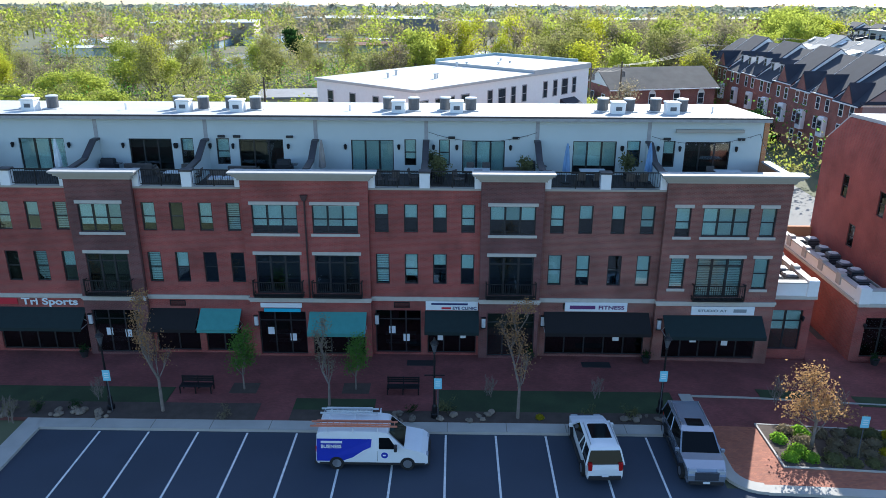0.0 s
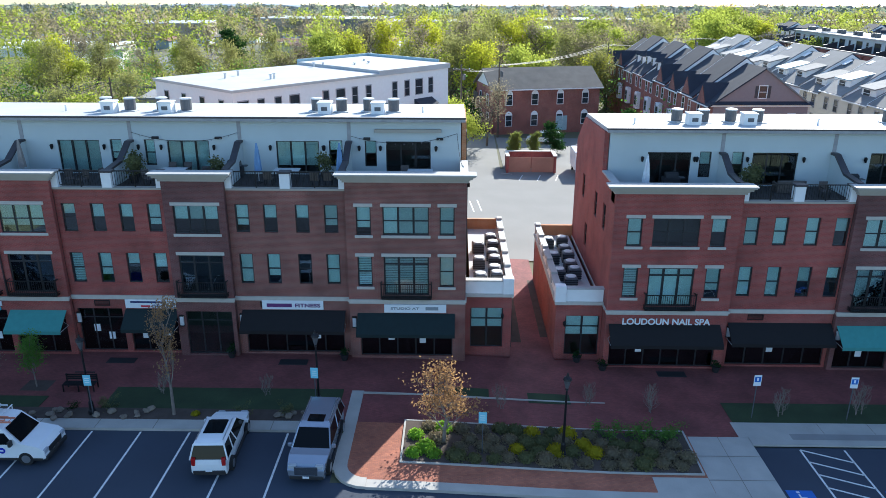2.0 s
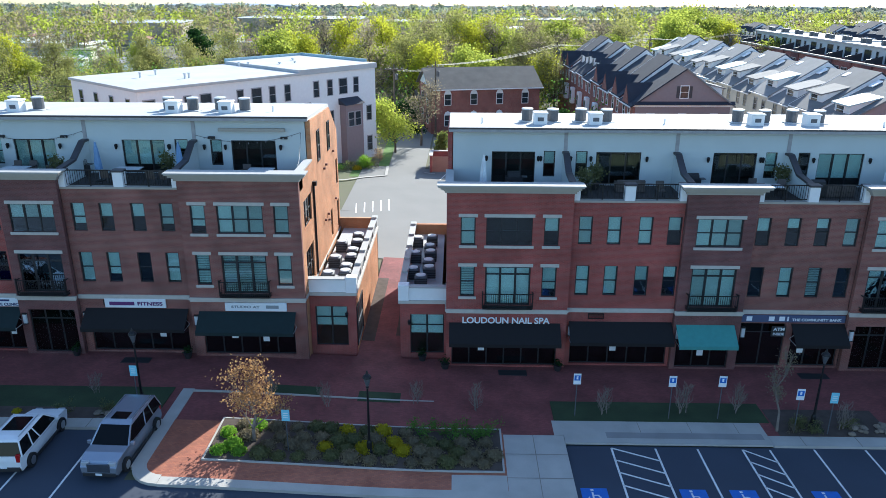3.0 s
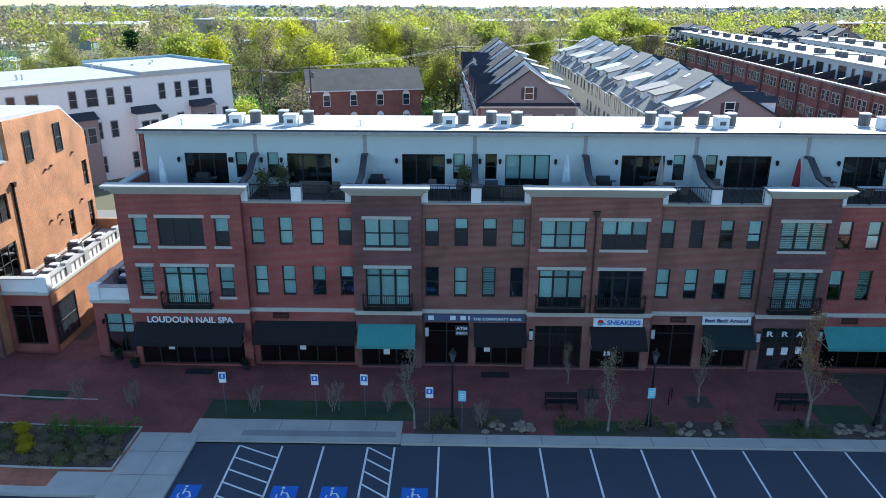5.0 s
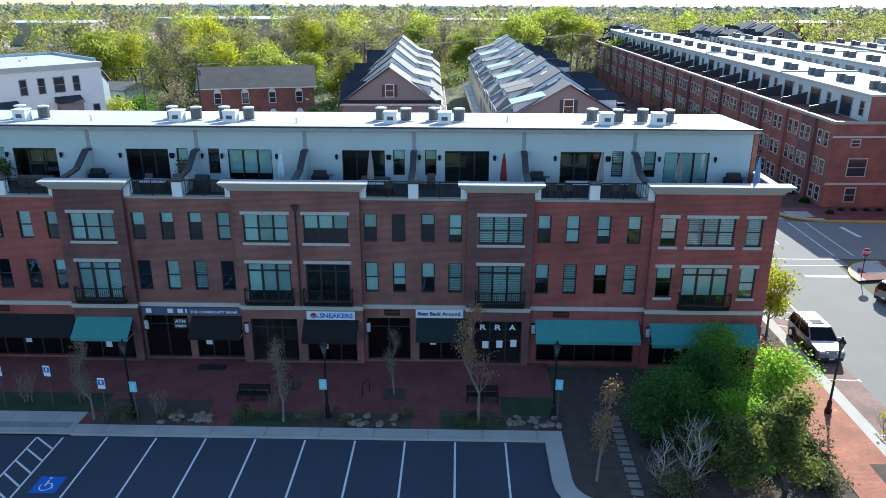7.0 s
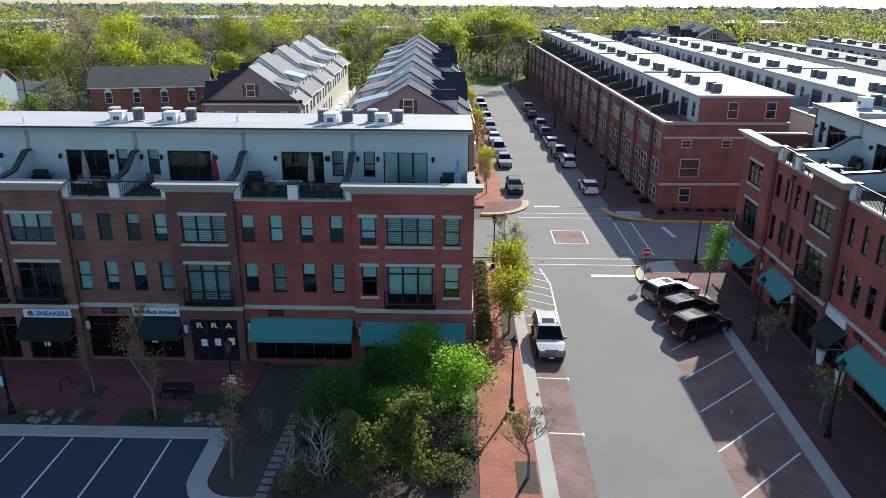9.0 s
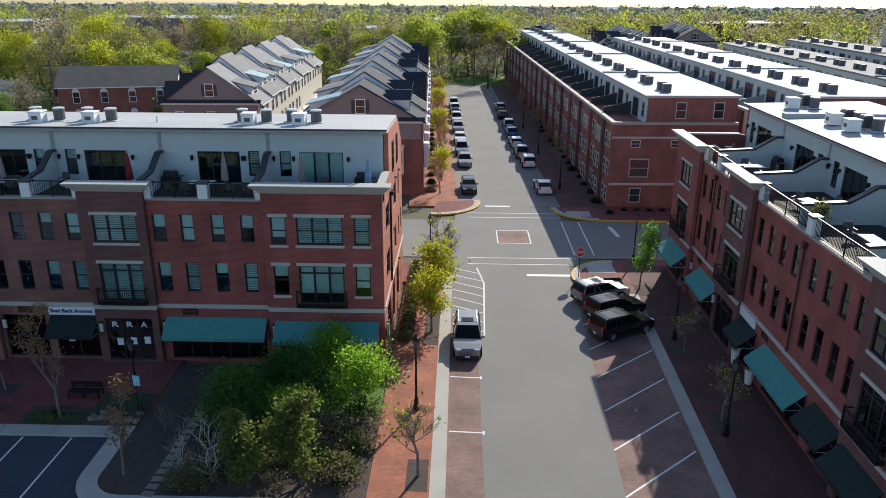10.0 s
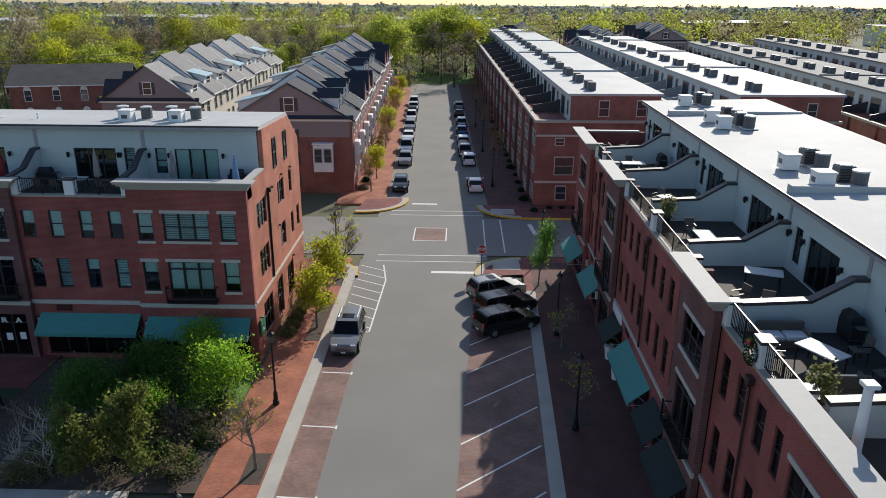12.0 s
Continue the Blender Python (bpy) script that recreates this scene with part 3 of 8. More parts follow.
def sconce(parent, u, v, z):
    if "sconce" not in KIT:
        KIT["sconce"] = MB().bevel_box(-0.12, 0.12, -0.16, 0, 0, 0.62, 0.03).mesh("sconce", M["grey_light"])
        KIT["sconce_cap"] = MB().box(-0.14, 0.14, -0.18, 0.0, 0.625, 0.68).box(-0.14, 0.14, -0.18, 0.0, -0.06, -0.004).mesh("sconce_cap", M["black_metal"])
    ob = at(part("sconce", KIT["sconce"], None, parent), u, v, z)
    part("sconce_cap", KIT["sconce_cap"], None, ob)


def vent(parent, u, v, z):
    if "vent" not in KIT:
        b = MB().box(-0.5, 0.5, -0.02, 0, 0, 0.05).box(-0.5, 0.5, -0.02, 0, 0.35, 0.4).box(-0.5, -0.45, -0.02, 0, 0.05, 0.35).box(0.45, 0.5, -0.02, 0, 0.05, 0.35)
        for i in range(5):
            b.quad((-0.45, -0.004, 0.06 + i * 0.06), (0.45, -0.004, 0.06 + i * 0.06), (0.45, -0.02, 0.1 + i * 0.06), (-0.45, -0.02, 0.1 + i * 0.06))
        KIT["vent"] = b.mesh("vent", M["black_metal"])
    at(part("vent", KIT["vent"], None, parent), u, v - 0.004, z)


def downpipe(parent, u, v, z0, z1):
    b = MB().tube((u, v - 0.09, z0), (u, v - 0.09, z1 - 0.3), 0.055, n=7)
    b.prism([(u - 0.1, z1 - 0.35), (u + 0.1, z1 - 0.35), (u + 0.22, z1), (u - 0.22, z1)], "y", v - 0.24, v - 0.004)
    part("downpipe", b, M["dark_brown"], parent)


M["dark_brown"] = material("dark_brown", (0.05, 0.022, 0.022), 0.6)
M["coping"] = material("coping", (0.4, 0.4, 0.39), 0.7, amount=0.05)
TOP, TERR, BELT = 12.12, 10.98, 4.0     # cornice top, terrace edge, belt course, above the base
REC = 0.35                              # how far the quieter stretches stand back


def shop_building(m, label, segs, shops, seams, doors, u0, u1, pent=4.6, ends=("brick_sunlit", "brick_sunlit"), end_windows=((), ()), pent_in=(0.35, 0.35), depth=15.0, flat=7.9, lift=0.22, pipes=False, group="brick shop and flat buildings"):
    """A four-storey row: shops, two brick storeys with bays, and a white set-back top storey behind terraces."""
    B = thing("apartment_building", label, "building", group, "", m)
    P = lambda v0: (lambda a, d, z: (a, v0 + d, z))
    for a, b, kind, brick, wins in segs:
        v = REC if kind == "rec" else 0.0
        holes, todo = [], []
        for c, w in wins:
            wide = w > 1.5
            holes.append((c - w / 2, c + w / 2, 8.3, 10.1))
            todo.append((c, 8.3, w, 1.8, wide, False))
            lo = 4.35 if wide else 4.92
            holes.append((c - w / 2, c + w / 2, lo, 6.92))
            todo.append((c, lo, w, 6.92 - lo, wide, wide))
        for s in shops:
            if a - 0.3 <= (s[0] + s[1]) / 2 < b + 0.3:
                holes.append((max(a + 0.12, s[0]), min(b - 0.12, s[1]), 0.12, 3.12))
        w = MB()
        slab_wall(w, a, b, -0.8, TERR if kind == "rec" else TOP - 0.5, holes, P(v))
        part("wall", w, M[brick], B)
        if kind != "rec":
            for u in (a, b):
                part("wall", MB().box(*((u, u + 0.3) if u == a else (u - 0.3, u)), 0.3, 1.3, TERR - 0.1, TOP - 0.5), M[brick], B)
        for c, z, ww, hh, wide, door in todo:
            stone = kind != "rec"
            if door:
                window(B, c, v, z, ww, hh, 0, 3, 0.8, rng.choice(["none", "none", "most", "slats", "none", "full"]), True, False, "balcony_door", bar=0.09)
                juliet(B, c, v, z - 0.12, ww + 0.3)
            else:
                window(B, c, v, z, ww, hh, 0, 3 if wide else 1, 0.5, None, stone, stone)
        # belt course
        part("belt_course", MB().box(a - 0.004 - 0.06 * (kind != "rec"), b + 0.004 + 0.06 * (kind != "rec"), v - 0.1, v + 0.06, BELT - 0.1, BELT + 0.06).box(a - 0.003, b + 0.003, v - 0.06, v + 0.06, BELT - 0.22, BELT - 0.1), M["stone"], B)
        if len(wins) == 2 and kind != "rec":
            downpipe(B, (a + b) / 2, v, BELT + 0.1, 10.75)
        if kind != "rec":
            cornice(B, a, b, v, TOP - 0.5, TOP, 0.3)
        else:
            part("coping", MB().box(a, b, v - 0.06, v + 0.36, TERR, TERR + 0.12), M["cornice"], B)
            mid = (a + b) / 2
            for u, pw in ((a + 0.2, 0.4), (mid, 0.62), (b - 0.2, 0.4)):
                pr = part("pier", MB().bevel_box(u - pw / 2, u + pw / 2, v - 0.05, v + 0.45, TERR + 0.122, TOP - 0.1, 0.02), M["white_paint"], B)
                part("pier_cap", MB().bevel_box(u - pw / 2 - 0.06, u + pw / 2 + 0.06, v - 0.11, v + 0.5, TOP - 0.098, TOP + 0.02, 0.02), M["dark_cap"], pr)
            rail_run(B, a + 0.42, mid - 0.33, v + 0.15, TERR + 0.1)
            rail_run(B, mid + 0.33, b - 0.42, v + 0.15, TERR + 0.1)
            if pipes and b - a > 5:
                downpipe(B, mid, v, BELT + 0.1, TERR - 0.35)
        vent(B, (a + b) / 2 - (b - a) * 0.22, v, 3.3) if kind == "rec" else None
    # shop windows and awnings
    for s in shops:
        a, b, style, mat = s
        v = REC
        for sa, sb, kind, _, _ in segs:
            if sa - 0.3 <= (a + b) / 2 < sb + 0.3:
                v = REC if kind == "rec" else 0.0
                a, b = max(a, sa + 0.12), min(b, sb - 0.12)
        window(B, (a + b) / 2, v + 0.05, 0.12, b - a, 3.0, 0, max(2, round((b - a) / 1.15)), 0.78, "none", False, False, "shop_window", style != "light")
        if mat:
            awning(B, a - 0.15, b + 0.15, v, 3.12, M[mat])
    for a, b, kind, brick, wins in segs[1:]:
        sconce(B, a + 0.3, 0 if kind != "rec" else REC, 2.2)
    # added dark boards stand in for unlit rooms; slabs stop light leaking between floors
    part("interior", MB().box(u0 + 0.4, u1 - 0.4, 3.2, 3.4, -0.4, TERR - 0.3), M["room_dark"], B)
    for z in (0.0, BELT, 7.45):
        part("floor_slab", MB().box(u0 + 0.35, u1 - 0.35, REC + 0.31, 3.2, z - 0.15, z + 0.05), M["room_dark"], B)
    # terrace
    part("terrace_floor", MB().box(u0 + 0.3, u1 - 0.3, REC + 0.31, pent, TERR - 0.25, TERR - 0.05), M["deck"], B)
    # set-back storey
    pu0, pu1 = u0 + pent_in[0], u1 - pent_in[1]
    holes = [(a, b, TERR - 0.02, TERR + 2.15) if b - a > 1.5 else (a, b, TERR + (0.5 if b - a < 0.95 else 0), TERR + 2.2) for a, b in doors]
    w = MB()
    slab_wall(w, pu0, pu1, TERR - 0.2, 14.25 + lift, holes, P(pent), 0.25)
    part("penthouse_wall", w, M["white_wall"], B)
    for (a, b), h in zip(doors, holes):
        wide = b - a > 1.5
        window(B, (a + b) / 2, pent, h[2], b - a, h[3] - h[2], 0, 3 if wide else 1, 0 if wide else 0.5, rng.choice(["none", "none", "full", "most"]) if wide else None, name="terrace_door" if wide else "window")
        wall_lamp(B, a - 0.35, pent, TERR + 1.75)
        wall_lamp(B, b + 0.35, pent, TERR + 1.75) if wide else None
    # dark backing board and light stop behind the top-storey doors
    part("interior", MB().box(pu0 + 0.3, pu1 - 0.3, pent + 2.6, pent + 2.8, TERR - 0.1, 14.2), M["room_dark"], B)
    part("floor_slab", MB().box(pu0 + 0.3, pu1 - 0.3, pent + 0.26, pent + 2.6, TERR - 0.25, TERR - 0.05), M["room_dark"], B)
    for s in seams:
        part("seam_trim", MB().box(s - 0.12, s + 0.12, pent - 0.03, pent - 0.002, TERR + 1.0, 14.2 + lift), M["trim_grey"], B)
        pr = [(pent - 0.004, TERR - 0.05), (pent - 0.004, TERR + 2.05), (pent - 0.5, TERR + 2.05), (pent - 2.0, TERR + 1.15), (REC + 0.5, TERR + 1.0), (REC + 0.5, TERR - 0.05)]
        part("divider", MB().prism(pr, "x", s - 0.14, s + 0.14), M["white_wall"], B)
        cap = MB()
        top = [(pent - 0.004, TERR + 2.06), (pent - 0.55, TERR + 2.06), (pent - 2.0, TERR + 1.17), (REC + 0.46, TERR + 1.02)]
        cap.prism(top + [(y, z + 0.14) for y, z in reversed(top)], "x", s - 0.2, s + 0.2)
        part("divider_cap", cap, M["dark_cap"], B)
    # roof
    v0 = pent - 0.45
    part("roof", MB().prism([(v0, 14.5 + lift), (v0 + flat, 14.75 - lift * 1.6), (depth, 12.2), (depth, 12.0), (v0 + flat, 14.5 - lift * 1.6), (v0, 14.26 + lift)], "x", pu0 - 0.25, pu1 + 0.25), M["roof_white"], B)
    part("fascia", MB().box(pu0 - 0.28, pu1 + 0.28, v0 - 0.04, v0 - 0.002, 14.24 + lift, 14.42 + lift), M["trim_grey"], B)
    part("gutter_edge", MB().box(pu0 - 0.3, pu1 + 0.3, v0 - 0.06, v0 + 0.05, 14.424 + lift, 14.53 + lift), M["dark_cap"], B)
    # end walls and back
    for k, (u, s, brick) in enumerate(((u0, 1, ends[0]), (u1, -1, ends[1]))):
        holes = [(y - w / 2, y + w / 2, z, z + h) for y, z, w, h in end_windows[k]]
        pl = lambda a, d, z: (u + s * d, a, z)
        ew = MB()
        slab_wall(ew, 0.3, depth, -0.8, TERR, holes, pl)
        uu = (u, u + 0.3) if s > 0 else (u - 0.3, u)
        ew.box(*uu, 0.3, pent, TERR, TOP - 0.2)
        ew.prism([(pent, TERR), (depth, TERR), (depth, 12.0), (v0 + flat, 14.48 - lift * 1.6), (pent, 14.25 + lift)], "x", uu[0] + 0.002, uu[1] - 0.002)
        part("wall", ew, M[brick], B)
        part("coping", MB().box(uu[0] - 0.1, uu[1] + 0.1, 0.45, pent - 0.5, TOP - 0.198, TOP - 0.08), M["coping"], B)
        part("belt_course", MB().box(uu[0] - 0.08, uu[1] + 0.08, 0.302, depth, BELT - 0.1, BELT + 0.06), M["stone"], B)
        for y, z, w_, h_ in end_windows[k]:
            window(B, u, y, z, w_, h_, -90 if s > 0 else 90, 3 if w_ > 1.5 else 1, 0.5, None)
    part("wall", MB().box(u0 + 0.3, u1 - 0.3, depth - 0.3, depth, -0.8, 12.0), M["brick_sunlit"], B)
    return B


def ws(*cs, w=0.84):
    return [(c, w) for c in cs]


W3 = 2.75
LEFT = [
    (-44.0, -40.0, "bay", "brick_red", [(-42.0, W3)]),
    (-40.0, -35.6, "rec", "brick_red", ws(-38.9, -37.0)),
    (-35.6, -30.6, "bay", "brick_red", [(-33.2, W3)]),
    (-30.6, -23.3, "rec", "brick_red", ws(-29.3, -27.5, -25.7, -23.95)),
    (-23.3, -19.3, "bay", "brick_brown", [(-21.38, 2.62)]),
    (-19.3, -12.75, "rec", "brick_red", ws(-18.58, -16.86, -15.1, -13.4)),
    (-12.75, -5.15, "bay", "brick_red", [(-10.82, W3), (-7.17, W3)]),
    (-5.15, 1.6, "rec", "brick_red", ws(-4.4, -2.62, -0.86, 0.85)),
    (1.6, 5.35, "bay", "brick_brown", [(3.52, 2.75)]),
    (5.35, 12.6, "rec", "brick_brownish", ws(6.23, 7.95, 9.9, 11.66)),
    (12.6, 19.9, "bay", "brick_brownish", [(13.67, 0.9), (16.23, 2.8), (18.73, 0.9)]),
]
M["brick_brownish"] = brick_material("brick_brownish", (0.25, 0.085, 0.066), (0.18, 0.062, 0.052), (0.25, 0.15, 0.125))
L_SHOPS = [(-35.3, -31, "dark", "awning_black"), (-29.2, -23.5, "dark", "awning_green"), (-22.9, -19.9, "dark", None), (-19.1, -16.3, "dark", "awning_black"), (-15.9, -13.6, "dark", "awning_teal"), (-12.3, -9.3, "dark", None), (-8.9, -5.6, "dark", "awning_teal"), (-4.95, -2.05, "dark", None), (-1.65, 1.45, "dark", "awning_green"), (2.14, 5.1, "light", None), (5.85, 12.15, "dark", "awning_black"), (13.25, 19.1, "dark", "awning_green")]
L_DOORS = [(-28.26, -25.29), (-21.06, -18.28), (-17.69, -16.88), (-15.4, -14.55), (-13.93, -11.06), (-6.68, -3.94), (-3.24, -2.48), (-1.01, -0.32), (0.48, 3.22), (7.58, 10.37), (11.02, 11.89), (13.34, 14.1), (14.71, 17.6)]
left_building = shop_building(pose(0, 42.4, 0.75), "four-storey red brick row with shops and white top storey", LEFT, L_SHOPS, [19.44 - 7.09 * k for k in range(1, 9)], L_DOORS, -44, 19.9, ends=("brick_sunlit", "brick_sunlit"), end_windows=((), ((14.2, 7.8, 0.8, 2.0), (11.1, 4.5, 0.8, 2.1), (14.2, 4.4, 0.8, 2.1), (2.4, 4.2, 2.5, 2.5), (2.4, 8.2, 2.5, 1.8))))

RIGHT = [
    (28.75, 36.35, "bay", "brick_red", [(30.05, 0.9), (32.55, 2.8), (35.1, 0.9)]),
    (36.35, 43.1, "rec", "brick_red", ws(37.2, 38.95, 40.85, 42.6)),
    (43.1, 47.3, "bay", "brick_brown", [(45.2, W3)]),
    (47.3, 53.95, "rec", "brick_brownish", ws(47.95, 49.75, 51.5, 53.25)),
    (53.95, 61.75, "bay", "brick_brownish", [(55.95, W3), (59.65, W3)]),
    (61.75, 68.3, "rec", "brick_brownish", ws(62.35, 64.1, 65.9, 67.6)),
    (68.3, 72.35, "bay", "brick_brown", [(70.4, W3)]),
    (72.35, 79.6, "rec", "brick_red", ws(73.05, 74.8, 76.7, 78.55)),
    (79.6, 87.0, "bay", "brick_red", [(80.55, 0.95), (83.1, 2.85), (85.7, 0.95)]),
]
R_SHOPS = [(29.1, 35.8, "dark", "awning_black"), (36.7, 42.9, "dark", "awning_black"), (43.4, 46.75, "dark", "awning_teal"), (47.45, 50.3, "dark", None), (50.75, 53.8, "dark", "awning_black"), (54.5, 57.5, "light", None), (58.1, 61.3, "dark", "awning_black"), (61.95, 64.75, "dark", None), (65.3, 68.15, "dark", "awning_green"), (68.84, 71.9, "light", None), (72.9, 79.2, "dark", "awning_teal"), (80.1, 86.5, "dark", "awning_teal")]
R_SEAMS = [29.2 + 7.13 * k for k in range(1, 8)]
R_DOORS = []
for k in range(8):
    a = 29.2 + 7.13 * k
    if k % 2 == 0:
        R_DOORS += [(a + 2.4, a + 5.2), (a + 5.75, a + 6.5)]
    else:
        R_DOORS += [(a + 0.7, a + 1.45), (a + 2.0, a + 4.9)]
R_END = ((3.2, 8.3, 2.4, 1.8), (3.2, 5.0, 2.4, 1.9), (3.2, 0.9, 2.4, 2.3), (6.6, 0.4, 1.6, 2.9), (8.6, 8.4, 1.9, 1.7), (8.6, 5.1, 1.5, 1.8), (11.6, 8.4, 0.9, 1.7), (11.6, 5.1, 0.9, 1.7), (13.6, 5.1, 0.9, 1.7), (10, 0.6, 2.0, 2.6))
right_building = shop_building(pose(0, 42.4, 0.15), "four-storey brick row with teal awnings and white set-back top storey", RIGHT, R_SHOPS, R_SEAMS, R_DOORS, 28.75, 87.0, ends=("brick_red", "brick_side_sunlit"), end_windows=(((3, 8.4, 0.9, 1.7), (6, 8.4, 0.9, 1.7), (9, 5.2, 0.9, 1.7), (11, 8.4, 0.9, 1.7)), R_END))

# the perpendicular row on the far side of the street
FAR = [
    (0.0, 5.9, "bay", "brick_red", [(2.95, W3)]),
    (5.9, 12.5, "rec", "brick_red", ws(6.7, 8.4, 10.1, 11.7)),
    (12.5, 16.9, "bay", "brick_brown", [(14.7, W3)]),
    (16.9, 31.0, "rec", "brick_red", ws(17.9, 19.6, 21.3, 23.0, 25.2, 26.9, 28.6, 30.2)),
    (31.0, 35.5, "bay", "brick_brown", [(33.25, W3)]),
    (35.5, 42.4, "rec", "brick_red", ws(36.4, 38.1, 39.9, 41.5)),
    (42.4, 50.2, "bay", "brick_red", [(44.4, W3), (48.2, W3)]),
    (50.2, 57.0, "rec", "brick_red", ws(51.1, 52.8, 54.5, 56.1)),
    (57.0, 61.0, "bay", "brick_brown", [(59.0, W3)]),
    (61.0, 68.0, "rec", "brick_red", ws(62, 63.7, 65.4, 67)),
]
F_SHOPS = [(0.8, 5.4, "dark", "awning_teal"), (8.2, 12.3, "dark", "awning_teal"), (13.0, 16.4, "light", None), (17.2, 19.6, "dark", "awning_green"), (21.2, 26.8, "dark", "awning_teal"), (27.9, 30.6, "dark", "awning_green"), (31.6, 35.0, "dark", "awning_green"), (36.2, 41.8, "dark", "awning_green"), (43, 49.6, "dark", "awning_teal")]
F_DOORS = []
for k in range(9):
    a = 0.3 + 7.1 * k
    F_DOORS += [(a + 2.2, a + 5.0), (a + 5.6, a + 6.4)] if k % 2 else [(a + 0.7, a + 1.5), (a + 2.1, a + 4.9)]
far_building = shop_building(pose(110, 61.3, 0.15, 0, 0, -90), "long brick row with terraces and teal awnings beside the street", FAR, F_SHOPS, [0.3 + 7.1 * k for k in range(1, 9)], F_DOORS, 0, 68, pent=5.4, flat=10.0, lift=0.0, depth=17.0, ends=("brick_red", "brick_red"), pipes=True)
for k in (1, 4, 6):
    part("roof_upstand", MB().box(0.3 + 7.1 * k - 0.4, 0.3 + 7.1 * k + 0.1, 5.2, 14.8, 14.4, 14.86), M["roof_white"], far_building)


# ---- simple far houses ----
def far_window(parent, m, w, h, trim="white_paint", shutters=False, cross=True):
    """A proud window in a trim ring; local x along the wall, facing -y."""
    key = ("far", w, h, trim, cross)
    if key not in KIT:
        hs = [(-w / 2, w / 2, 0, h)] if not cross else [(-w / 2, w / 2, 0, h / 2 - 0.03), (-w / 2, w / 2, h / 2 + 0.03, h)]
        f = slab_wall(MB(), -w / 2 - 0.09, w / 2 + 0.09, -0.09, h + 0.12, hs, lambda a, d, z: (a, -0.06 + d, z), 0.08)
        KIT[key] = (f.mesh("window_frame", M[trim], True), MB().box(-w / 2, w / 2, -0.02, 0.015, 0, h).mesh("pane", M["far_glass"]))
        KIT[key + ("s",)] = MB().box(-0.2, 0.2, -0.04, 0, 0, h).mesh("shutter", M["dark_cap"])
    f, p = KIT[key]
    win = part("window", f, None, parent)
    win.matrix_basis = m
    part("pane", p, None, win)
    if shutters:
        for s in (-1, 1):
            at(part("shutter", KIT[key + ("s",)], None, win), s * (w / 2 + 0.31), 0, 0)
    return win


M["far_glass"] = material("far_glass", (0.03, 0.04, 0.05), 0.08, amount=0.3)
M["brick_far"] = brick_material("brick_far", (0.28, 0.085, 0.065), (0.21, 0.06, 0.05), (0.26, 0.15, 0.12))
M["metal_blue"] = material("metal_blue", (0.35, 0.48, 0.52), 0.6)


def end_wall_trim(B, u, high, pipe_v, lamps):
    """Top-storey windows, a downpipe and small lamps on a gable end that faces +x."""
    for v, z in high:
        far_window(B, pose(u + 0.003, v, z, 0, 0, 90), 0.75, 1.9, "frame_dark")
    p = MB().box(u + 0.002, u + 0.12, pipe_v - 0.06, pipe_v + 0.06, BELT + 0.1, 10.2)
    p.prism([(pipe_v - 0.18, 10.5), (pipe_v + 0.18, 10.5), (pipe_v + 0.08, 10.2), (pipe_v - 0.08, 10.2)], "x", u + 0.002, u + 0.26)
    part("downpipe", p, M["black_metal"], B)
    for v, z in lamps:
        part("vent_hood", MB().prism([(v - 0.1, z), (v + 0.1, z), (v + 0.07, z + 0.14), (v - 0.07, z + 0.14)], "x", u + 0.002, u + 0.16), M["rust_brown"], B)


M["rust_brown"] = material("rust_brown", (0.16, 0.07, 0.05), 0.7)
end_wall_trim(left_building, 19.9, ((7.0, 11.4), (11.0, 11.3)), 4.4, ((8.6, 10.3), (9.4, 10.4), (12.6, 10.7), (8.2, 6.6), (9.4, 6.7), (9.6, 6.2), (12.9, 6.9)))
end_wall_trim(right_building, 87.0, ((7.4, 11.4), (10.6, 11.3)), 4.9, ((6.0, 10.2), (8.8, 10.4), (11.6, 10.3), (7.4, 7.0), (11.0, 3.4)))


